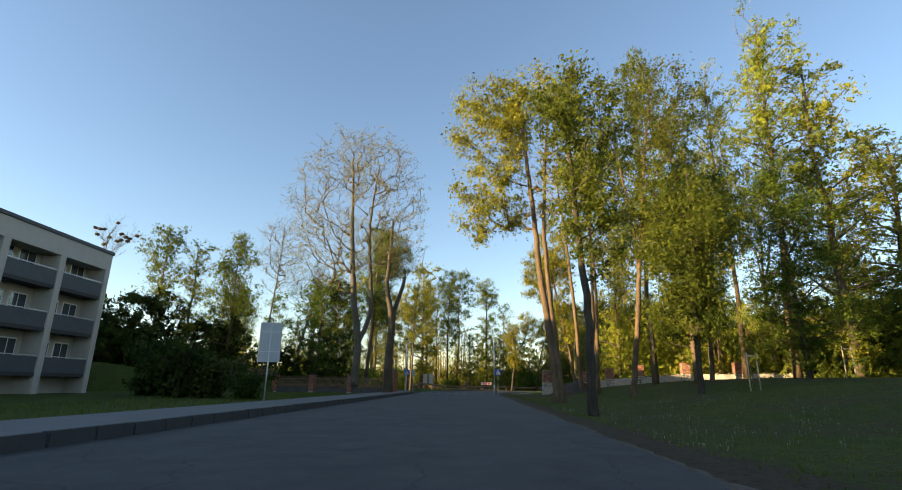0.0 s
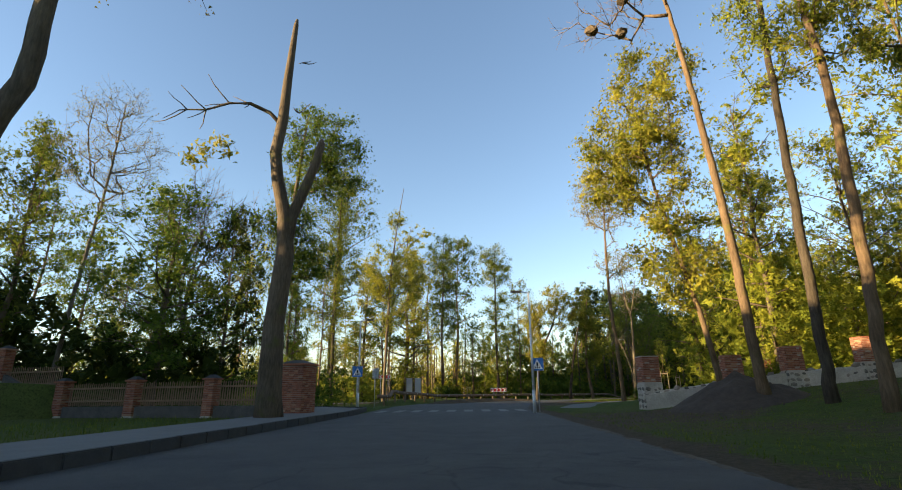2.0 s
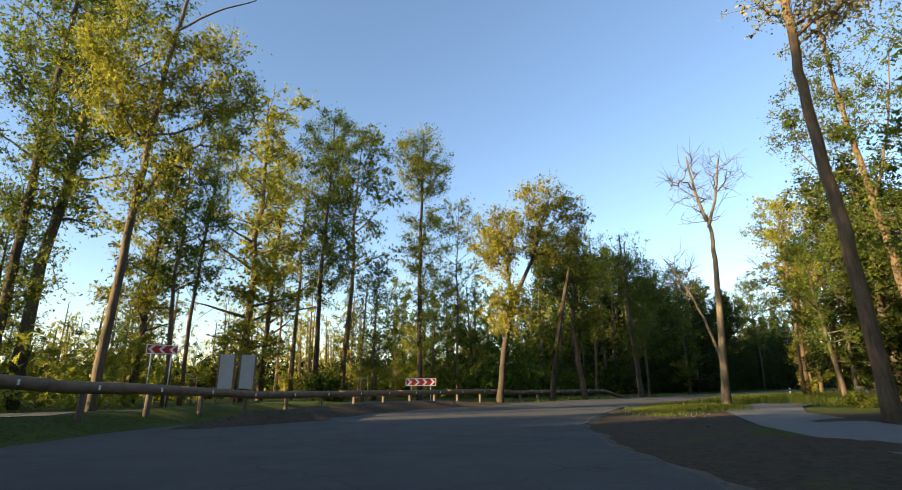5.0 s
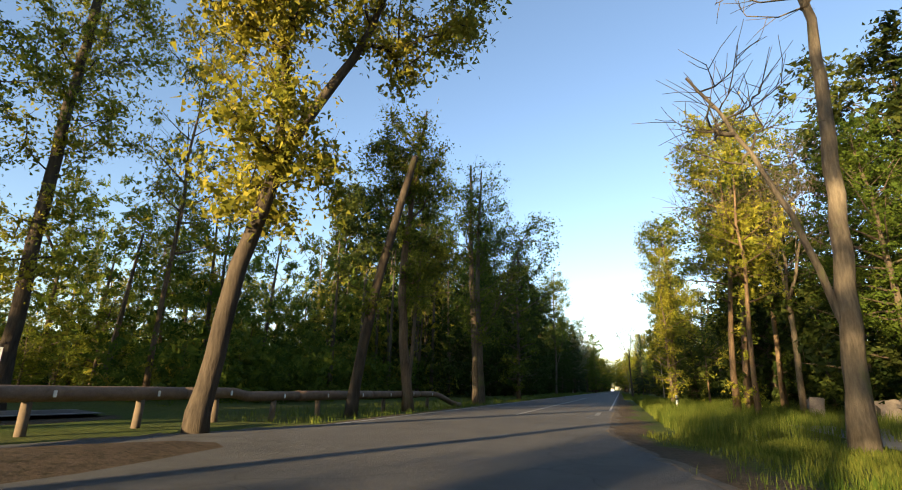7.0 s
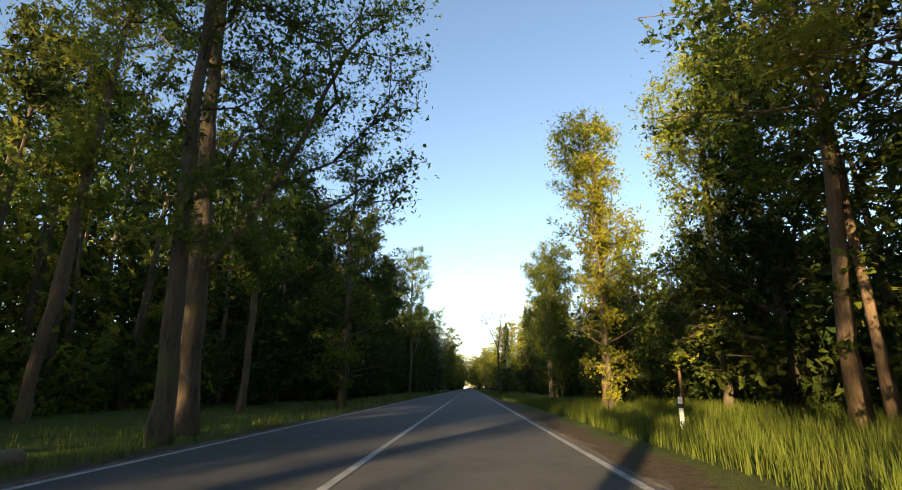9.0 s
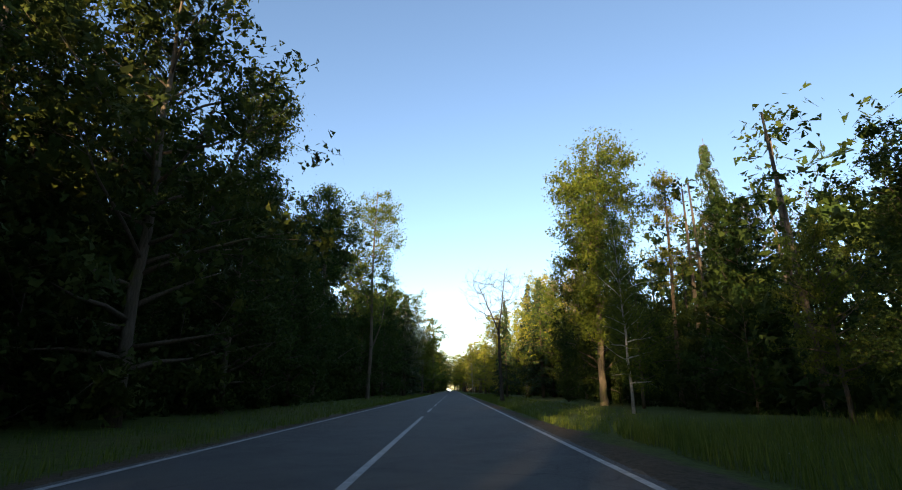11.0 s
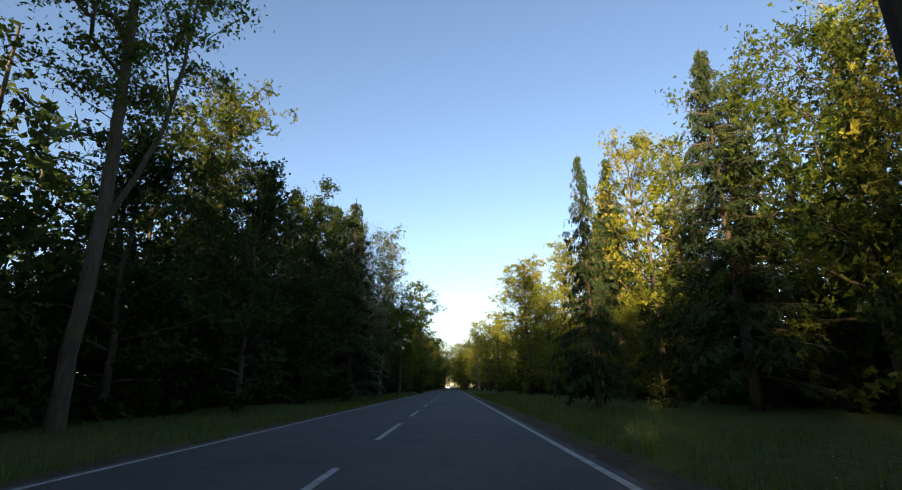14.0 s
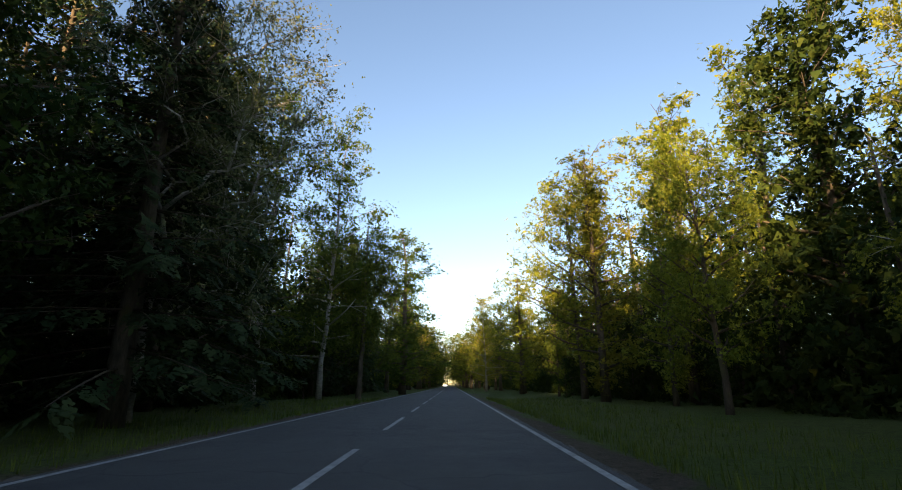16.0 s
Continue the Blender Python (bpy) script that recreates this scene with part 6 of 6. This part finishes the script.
def picket_fence():
    (ax, ay), (bx, by) = FENCE
    ln = math.hypot(bx - ax, by - ay)
    ux, uy = (bx - ax) / ln, (by - ay) / ln
    turn = math.degrees(math.atan2(uy, ux))
    n = 6
    step = ln / n
    wall = tagged(new("fence_plinth"), "low dark fieldstone plinth under the fence", "wall", kind="structure")
    for i in range(n):
        x0, y0 = ax + ux * step * i, ay + uy * step * i
        x1, y1 = x0 + ux * step, y0 + uy * step
        z0, z1 = hill(x0, y0), hill(x1, y1)
        bm = box_bm(0.3, -0.18, -0.5, step - 0.3, 0.18, 0.55, 0.03)
        for v in bm.verts:
            v.co.z += z0 + (z1 - z0) * v.co.x / step
        bm.transform(Matrix.Translation((x0, y0, 0)) @ Matrix.Rotation(radians(turn), 4, "Z"))
        part("plinth", bm, M_DARKSTONE, wall)
        top = tagged(new("fence_panel"), "weathered brown wooden picket fence panel between brick pillars", "fence", "fence panels")
        for z in (0.18, 0.82):
            part("rail", box_bm(0.28, -0.03, z, step - 0.28, 0.03, z + 0.09, 0.008), M_WOOD, top)
        k, u = 0, 0.36
        if "picket" not in BRICKS:
            me = bpy.data.meshes.new("picket")
            bm = box_bm(-0.045, -0.055, 0, 0.045, -0.032, 1.12, 0.004)
            for v in bm.verts:
                if v.co.z > 1.1:
                    v.co.x *= 0.4
            bm.to_mesh(me)
            bm.free()
            me.materials.append(M_WOOD)
            BRICKS["picket"] = me
        while u < step - 0.34:
            for sd in (0,):
                ob = new("picket", BRICKS["picket"])
                ob.parent = top
                ob.matrix_local = Matrix.Translation((u, 0, random.uniform(-0.03, 0.03))) @ Matrix.Rotation(random.uniform(-0.02, 0.02), 4, "Y")
            u += 0.135
        top.matrix_basis = Matrix.Translation((x0, y0, (z0 + z1) / 2 + 0.58)) @ Matrix.Rotation(radians(turn), 4, "Z")
    for i in range(1, n + 1):
        x0, y0 = ax + ux * step * i, ay + uy * step * i
        brick_pillar(x0, y0, turn, 0.55, 1.75, 0.1, True, "red brick fence pillar with a low coping", "fence pillars")
    brick_pillar(ax, ay, turn, 1.25, 2.3, 0.12, True, "wide red brick corner pillar with a projecting cap", "fence pillars")


picket_fence()


def pollard(x, y):
    """A lopped trunk with two stubs and one thin side branch."""
    top = tagged(new("pollard_tree"), "lopped tall bare trunk with two cut stubs and one side branch", "tree")
    rng = random.Random(4)
    wood = Soup()
    main = [(0.2, 0.1, -0.3), (0.15, 0, 1.0), (0.1, 0, 3.6), (0.28, 0.1, 6.6), (0.12, 0.05, 8.2), (-0.25, -0.1, 9.8), (-0.42, -0.15, 11.0), (-0.25, -0.1, 12.6), (-0.2, -0.1, 14.6), (-0.12, -0.1, 16.2), (-0.05, -0.1, 17.6), (-0.02, -0.1, 17.9)]
    wood.add(*tube(main, [0.6, 0.46, 0.39, 0.36, 0.27, 0.25, 0.24, 0.23, 0.19, 0.15, 0.11, 0.06], 14))
    stub = [(0.25, 0.08, 6.4), (0.42, 0.15, 8.2), (0.85, 0.3, 9.6), (1.2, 0.4, 10.8), (1.35, 0.45, 11.7), (1.38, 0.45, 11.95)]
    wood.add(*tube(stub, [0.26, 0.24, 0.21, 0.19, 0.17, 0.05], 11))
    arm = [(-0.25, -0.1, 12.3), (-0.8, -0.2, 12.9), (-1.6, -0.5, 13.2), (-2.4, -0.7, 13.1), (-3.2, -1.0, 12.6), (-3.9, -1.2, 12.5)]
    wood.add(*tube(arm, [0.1, 0.09, 0.075, 0.06, 0.045, 0.03], 6))
    for p in arm[2:]:
        for k in range(3):
            lp, lr = limb(rng, p, (rng.uniform(-1, 0.3), rng.uniform(-1, 1), rng.uniform(-1, 0.6)), rng.uniform(0.6, 1.5), 0.03, 0.012, 3, 0.3)
            wood.add(*tube(lp, lr, 4))
    for z in (13.0, 15.6, 11.9):
        for k in range(3):
            lp, lr = limb(rng, (0.4, 0, z), (rng.uniform(-1, 1), rng.uniform(-1, 1), 0.3), rng.uniform(0.3, 0.8), 0.03, 0.01, 3, 0.3)
            wood.add(*tube(lp, lr, 4))
    wood.link("trunk", M_BARK, top, True)
    v, f = leaves(rng, [(Vector((-3.1, -1.0, 10.7)), 0.6), (Vector((-2.5, -0.8, 11.2)), 0.5), (Vector((-3.5, -1.1, 10.3)), 0.45), (Vector((-2.2, -0.7, 10.8)), 0.4)], 40, 0.3)
    leaf_mesh("leaf_tuft", v, f, M_LEAF_YELLOW, top)
    top.matrix_basis = Matrix.Translation((x, y, hill(x, y)))


pollard(-6.15, 51.0)

# dark shrubs before the fence and the house
for x, y, h, w in ((-15.0, 33.0, 3.4, 1.2), (-17.2, 33.5, 4.6, 1.1), (-12.3, 31.5, 2.0, 1.2), (-20.5, 38, 4.6, 1.1)):
    plant("bush1", x, y, h, None, w * 0.8)
for x, y, h in ((19, 60, 1.6), (26.5, 88, 1.1), (13.8, 66.5, 1.3)):
    plant("bush2", x, y, h)


def apartment_house():
    """Low block of flats with recessed balconies between white fins."""
    top = tagged(new("apartment_house"), "pale rendered low block of flats with dark recessed balconies", "house")
    x0, x1, y0, y1, z0, z1 = -42.0, -28.6, 1.5, 41.3, 1.6, 11.3
    render_ = plain("pale_render", (0.46, 0.42, 0.37), 0.9, var=0.1, scale=1.5)
    dark_ = plain("dark_panel", (0.075, 0.08, 0.085), 0.6, var=0.15, scale=2)
    part("wall", box_bm(x0, y0, z0 - 2, x1 - 1.4, y1 - 0.4, z1 - 0.15), render_, top)
    part("roof", box_bm(x0 - 0.2, y0 - 0.2, z1 - 0.15, x1 + 0.1, y1 + 0.1, z1 + 0.12, 0.03), dark_, top, "flat roof with a dark edge")
    part("fascia", box_bm(x1 - 1.4, y0, z1 - 1.5, x1, y1, z1 - 0.15, 0.02), render_, top)
    for k in range(9):
        y = y1 - 0.35 - k * 4.9
        part("fin", box_bm(x1 - 1.39, y - 0.28, z0 - 2, x1 + 0.05, y + 0.28, z1 - 1.5, 0.02), render_, top, "pale upright fin")
    glass = plain("window_glass", (0.06, 0.07, 0.08), 0.08, 0.0, 0.1, 2, spec=0.8)
    for f_ in range(3):
        zb = z0 - 0.15 + f_ * 3.05
        part("slab", box_bm(x1 - 1.38, y0, zb - 0.25, x1 - 0.02, y1 - 0.7, zb), M_KERB, top)
        for k in range(8):
            ya, yb = y1 - 0.65 - (k + 1) * 4.9 + 0.61, y1 - 0.65 - k * 4.9 + 0.0 - 0.02
            part("balustrade", box_bm(x1 - 0.1, ya, zb, x1 - 0.03, yb, zb + 1.05), dark_, top, "dark balcony panel")
            part("handrail", box_bm(x1 - 0.12, ya, zb + 1.1, x1 - 0.02, yb, zb + 1.16), M_STEEL, top)
            for j in range(2):
                yc = ya + (yb - ya) * (0.27 + 0.46 * j)
                w = part("window", box_bm(x1 - 1.42, yc - 0.75, zb + 0.1, x1 - 1.36, yc + 0.75, zb + 2.3, 0.01), M_WHITE, top)
                part("pane", box_bm(x1 - 1.37, yc - 0.66, zb + 0.2, x1 - 1.345, yc - 0.04, zb + 2.2), glass, w)
                part("pane", box_bm(x1 - 1.37, yc + 0.04, zb + 0.2, x1 - 1.345, yc + 0.66, zb + 2.2), glass, w)


apartment_house()


def stakes(x, y, turn=0, h=1.9):
    top = tagged(new("tree_stakes"), "pair of pale wooden stakes tied round a sapling", "tree stake", "tree stakes")
    for sx in (-0.3, 0.3):
        part("stake", cyl_bm((sx, 0, -0.3), (sx * 0.9, 0, h), 0.035, sides=8), M_STAKE, top, shade=True)
    part("tie", box_bm(-0.3, -0.02, h - 0.2, 0.3, 0.02, h - 0.13), M_STAKE, top)
    top.matrix_basis = Matrix.Translation((x, y, hill(x, y))) @ Matrix.Rotation(radians(turn), 4, "Z")


for x, y, t in ((15.6, 26.5, 10), (24.5, 31.5, 0), (21.6, 78.8, 30), (17.8, 72.5, 0), (-9, 108, 0), (-1, 110, 20), (-14, 110, 0), (3.5, 109, 0)):
    stakes(x, y, t)
    plant("young", x, y + 0.1, 4.6, None, 0.7)


def mound(x, y, r, h):
    bm = bmesh.new()
    bmesh.ops.create_grid(bm, x_segments=30, y_segments=30, size=r)
    for v in bm.verts:
        d = v.co.length / r
        zg = hill(x + v.co.x, y + v.co.y) - hill(x, y)
        v.co.z = zg + h * max(0, 1 - d) ** 0.9 * (1 + 0.25 * noise.noise(v.co * 1.3)) + 0.12 * noise.noise(v.co * 3.1) * max(0, 1 - d) - 0.1
    ob = part("earth_mound", bm, plain("dug_earth", (0.055, 0.04, 0.03), 0.95, var=0.5, scale=4, bump=0.8), None, shade=True)
    ob.matrix_basis = Matrix.Translation((x, y, hill(x, y)))
    tagged(ob, "heap of dark dug earth on the grass", "earth heap")


mound(13.0, 53.8, 2.9, 1.35)


def board(x, y, turn):
    top = tagged(new("notice_board"), "grey back of a notice board on two posts", "notice board", "notice boards")
    part("panel", box_bm(-0.38, -0.03, 1.0, 0.38, 0.03, 2.95, 0.01), M_BACK, top)
    for sx in (-0.43, 0.43):
        part("post", box_bm(sx - 0.05, -0.05, -0.3, sx + 0.05, 0.05, 3.05, 0.01), M_RAIL, top)
    top.matrix_basis = Matrix.Translation((x, y, hill(x, y))) @ Matrix.Rotation(radians(turn), 4, "Z")


board(-4.6, 99.2, 15)
board(-3.5, 99.6, 15)


def marker_post(x, y):
    top = tagged(new("marker_post"), "short white plastic road marker post in the grass", "marker post")
    part("post", box_bm(-0.06, -0.05, -0.3, 0.06, 0.05, 0.85, 0.02), M_WHITE, top)
    part("band", box_bm(-0.063, -0.053, 0.55, 0.063, 0.053, 0.68, 0.01), M_DARK, top, "dark band")
    top.matrix_basis = Matrix.Translation((x, y, hill(x, y)))


marker_post(*W(-88.2, 5.6))


def block(x, y, turn, sx, sy, sz):
    bm = box_bm(-sx / 2, -sy / 2, -0.1, sx / 2, sy / 2, sz, 0.04)
    bmesh.ops.subdivide_edges(bm, edges=bm.edges[:], cuts=2)
    for v in bm.verts:
        v.co += Vector((noise.noise(v.co * 2.1), noise.noise(v.co * 2.3 + Vector((4, 0, 0))), noise.noise(v.co * 1.9))) * 0.05
    ob = part("concrete_block", bm, M_BLOCK)
    ob.matrix_basis = Matrix.Translation((x, y, hill(x, y))) @ Euler((0.1, 0.16, radians(turn))).to_matrix().to_4x4()
    tagged(ob, "tilted old concrete block lying in the grass", "concrete block", "concrete blocks")


block(*W(-94.6, 11.0), 30, 1.5, 0.6, 0.8)
block(*W(-97.5, 13.2), 70, 1.6, 0.7, 0.9)
block(*W(-99.0, 11.5), 10, 0.9, 0.5, 0.7)


def car(s, o, c, facing):
    top = tagged(new("car"), c[1], "car", "distant cars")
    paint = plain("car_paint", c[0], 0.3, 0.2, 0.05, 2)
    bm = box_bm(-0.88, -2.1, 0.35, 0.88, 2.1, 0.95, 0.15)
    part("body", bm, paint, top, shade=True)
    bm = box_bm(-0.78, -1.2, 0.9, 0.78, 1.0, 1.45, 0.12)
    for v in bm.verts:
        if v.co.z > 1.2:
            v.co.y *= 0.72
            v.co.x *= 0.88
    part("cabin", bm, M_DARK, top, "dark glazed cabin", True)
    for x in (-0.82, 0.82):
        for y in (-1.35, 1.35):
            w = part("wheel", cyl_bm((x - 0.1, y, 0.32), (x + 0.1, y, 0.32), 0.32, sides=16), M_DARK, top, shade=True)
    for x in (-0.62, 0.62):
        part("headlight", box_bm(x - 0.2, -2.13, 0.62, x + 0.2, -2.05, 0.78, 0.02), M_LAMP, top, "lit headlight")
    x, y = W(s, o)
    top.matrix_basis = Matrix.Translation((x, y, 0.03)) @ Matrix.Rotation(-RA + (0 if facing else math.pi), 4, "Z")


lamp_ = Mat("headlight_lit")
lamp_.bsdf.inputs["Emission Color"].default_value = (1, 0.93, 0.78, 1)
lamp_.bsdf.inputs["Emission Strength"].default_value = 30
M_LAMP = lamp_.color((0.8, 0.8, 0.75), 0.3)
car(262, -3.2, ((0.4, 0.4, 0.42), "distant pale car with lit headlights on the road"), True)
car(276, -3.0, ((0.08, 0.09, 0.11), "distant dark car with lit headlights on the road"), True)


def grit(name, line, a, b, seed, z, label):
    """Earth and grit washed over the road's edge in uneven tongues."""
    rng = random.Random(seed)
    verts, faces = [], []
    for (ax, ay), (bx, by) in zip(line, line[1:]):
        ln = math.hypot(bx - ax, by - ay)
        for k in range(int(ln * 2.2)):
            t = rng.random()
            x, y = ax + (bx - ax) * t, ay + (by - ay) * t
            s_ = along(x, y)[0]
            if not a < s_ < b:
                continue
            r_ = rng.uniform(0.1, 0.5) * (1 if s_ < -85 else 0.4)
            n0 = len(verts)
            turn = math.atan2(by - ay, bx - ax)
            zz = z - 0.05
            for q in range(9):
                w = q * 2 * math.pi / 9
                rr = r_ * rng.uniform(0.6, 1.2)
                u, v_ = math.cos(w) * rr * 2.2, math.sin(w) * rr * 0.8
                verts.append((x + u * math.cos(turn) - v_ * math.sin(turn), y + u * math.sin(turn) + v_ * math.cos(turn), zz))
            verts.append((x, y, z + rng.uniform(0.01, 0.03)))
            faces += [(n0 + q, n0 + (q + 1) % 9, n0 + 9) for q in range(9)]
    tagged(link(name, verts, faces, plain("road_grit", (0.09, 0.07, 0.05), 0.95, var=0.45, scale=7, bump=0.4)), label, "grit", kind="stuff")


grit("road_grit", RIGHT, -200, 60, 91, 0.022, "brown earth and grit along the road's edge")
grit("road_grit", LEFT[8:], -118, 60, 92, 0.022, "brown earth and grit along the road's edge")


def clods(name, n, seed, line, wide, label):
    """Lumps of dug earth and small stones lying on bare ground."""
    rng = random.Random(seed)
    verts, faces = [], []
    for i in range(n):
        k = rng.randrange(len(line) - 1)
        t = rng.random()
        x = line[k][0] + (line[k + 1][0] - line[k][0]) * t + rng.gauss(0, wide)
        y = line[k][1] + (line[k + 1][1] - line[k][1]) * t + rng.gauss(0, wide)
        if inside(x, y, ROAD_POLY):
            continue
        z = hill(x, y)
        r_ = 0.012 + 0.05 * rng.random() ** 3
        b0 = len(verts)
        ang = rng.uniform(0, 6.28)
        for q in range(5):
            rr = r_ * rng.uniform(0.7, 1.3)
            verts.append((x + rr * math.cos(ang + q * 1.257), y + rr * math.sin(ang + q * 1.257), z - 0.01))
        verts.append((x + rng.uniform(-0.3, 0.3) * r_, y + rng.uniform(-0.3, 0.3) * r_, z + r_ * rng.uniform(0.5, 1.0)))
        faces += [(b0 + q, b0 + (q + 1) % 5, b0 + 5) for q in range(5)]
    tagged(link(name, verts, faces, plain("clod_earth", (0.075, 0.055, 0.04), 0.95, var=0.5, scale=5, bump=0.4)), label, "earth", kind="stuff")


clods("earth_clods", 420, 95, [(11.0, 79.0), (13.0, 81.5), (16.8, 86.8)], 0.8, "loose clods of dark dug earth beside the footpath")
clods("earth_clods", 1200, 96, [(9.0, 50.0), (10.0, 54.5), (14.5, 52.0)], 1.3, "loose clods of dark dug earth round the heap")


# ---- grass ----
def flower_heads(name, n, seed, place, size, material, label):
    """Small pale heads, four petals' width each, on thin stalks in the grass."""
    rng = random.Random(seed)
    verts, faces = [], []
    for i in range(n):
        cx, cy = place(rng)
        for k in range(rng.randint(2, 6)):
            x, y = cx + rng.gauss(0, 0.25), cy + rng.gauss(0, 0.25)
            if inside(x, y, ROAD_POLY):
                continue
            r, z, b = size * rng.uniform(0.7, 1.3), hill(x, y) + rng.uniform(0.05, 0.15), len(verts)
            verts += [(x + r, y, z), (x, y + r, z), (x - r, y, z), (x, y - r, z), (x, y, z + r * 0.7), (x, y, z - r * 0.6)]
            faces += [(b + u, b + (u + 1) % 4, b + 4) for u in range(4)] + [(b + (u + 1) % 4, b + u, b + 5) for u in range(4)]
            verts += [(x - 0.002, y, z - r * 0.5), (x + 0.002, y, z - r * 0.5), (x, y + 0.002, hill(x, y) - 0.02)]
            faces.append((b + 6, b + 7, b + 8))
    tagged(link(name, verts, faces, material), label, "flowers", kind="stuff")


def grass(name, n, seed, place, h0, h1, material, label, width=0.008):
    g_ = np.random.default_rng(seed)
    rng = random.Random(seed)
    verts, faces = [], []
    for i in range(n):
        x, y = place(rng)
        if inside(x, y, ROAD_POLY):
            continue
        z = hill(x, y) - 0.02
        for k in range(3):
            bx, by = x + rng.uniform(-0.09, 0.09), y + rng.uniform(-0.09, 0.09)
            h = rng.uniform(h0, h1)
            a_ = rng.uniform(0, 6.28)
            lx, ly = math.cos(a_), math.sin(a_)
            ln = rng.uniform(0.1, 0.45) * h
            w = width * rng.uniform(0.7, 1.6)
            b = len(verts)
            verts += [(bx - ly * w, by + lx * w, z), (bx + ly * w, by - lx * w, z), (bx + lx * ln * 0.4 + ly * w * 0.7, by + ly * ln * 0.4 - lx * w * 0.7, z + h * 0.6),
                      (bx + lx * ln * 0.4 - ly * w * 0.7, by + ly * ln * 0.4 + lx * w * 0.7, z + h * 0.6), (bx + lx * ln, by + ly * ln, z + h)]
            faces += [(b, b + 1, b + 2, b + 3), (b + 3, b + 2, b + 4)]
    tagged(link(name, verts, faces, material), label, "grass", kind="stuff")


M_GRASS = leaf_material("grass_blades", (0.045, 0.08, 0.012), (0.10, 0.14, 0.02), (0.20, 0.21, 0.04), 0.45)
grass("tall_grass", 12000, 41, lambda g_: W(g_.uniform(-110, -62), 3.6 + 9 * g_.random() ** 1.3), 0.2, 0.6, M_GRASS, "tall fresh green uncut grass with seed heads", 0.0065)
grass("verge_grass", 8000, 42, lambda g_: W(g_.uniform(-62, 40), 2.7 + 5 * g_.random() ** 1.5), 0.08, 0.28, M_GRASS, "short uncut grass on the road verge", 0.006)
grass("verge_grass", 8000, 43, lambda g_: W(g_.uniform(-112, 40), -5.1 - 5 * g_.random() ** 1.3), 0.08, 0.28, M_GRASS, "short uncut grass on the road verge", 0.006)
grass("bank_grass", 5000, 44, lambda g_: (lambda y: (left_edge(y) - 2.9 - 9 * g_.random() ** 1.2, y))(g_.uniform(-2, 58)), 0.06, 0.2, M_GRASS, "grass on the bank below the fence")
grass("bank_grass", 8000, 45, lambda g_: (lambda y: (right_edge(y) + 0.9 + 14 * g_.random() ** 1.3, y))(g_.uniform(4, 58)), 0.03, 0.10, M_GRASS, "thin short grass under the roadside trees")
grass("verge_grass", 5000, 46, lambda g_: (lambda t: (11 + 9 * t + g_.uniform(-1, 2.2), 79.5 + 12 * t + g_.uniform(-1.6, 1.4)))(g_.uniform(0.62, 1.25)), 0.06, 0.2, M_GRASS, "short uncut grass between road and footpath")
grass("tall_grass", 1500, 47, lambda g_: (lambda t: (13.6 + 4.2 * t + g_.gauss(0, 0.7), 84.0 + 6.5 * t + g_.gauss(0, 0.6)))(g_.random()), 0.05, 0.2, M_GRASS, "tufted grass hump between road and footpath", 0.005)
M_PETAL = plain("pale_petals", (0.36, 0.35, 0.31), 0.8, var=0.2, scale=9)
flower_heads("daisies", 90, 48, lambda g_: (lambda y: (right_edge(y) + 0.9 + 8 * g_.random() ** 1.2, y))(g_.uniform(9, 26)), 0.011, M_PETAL, "small white daisies scattered in the grass under the trees")
flower_heads("daisies", 160, 49, lambda g_: W(g_.uniform(-112, -20), 4.0 + 5 * g_.random()), 0.009, M_PETAL, "small pale flower heads in the tall verge grass")
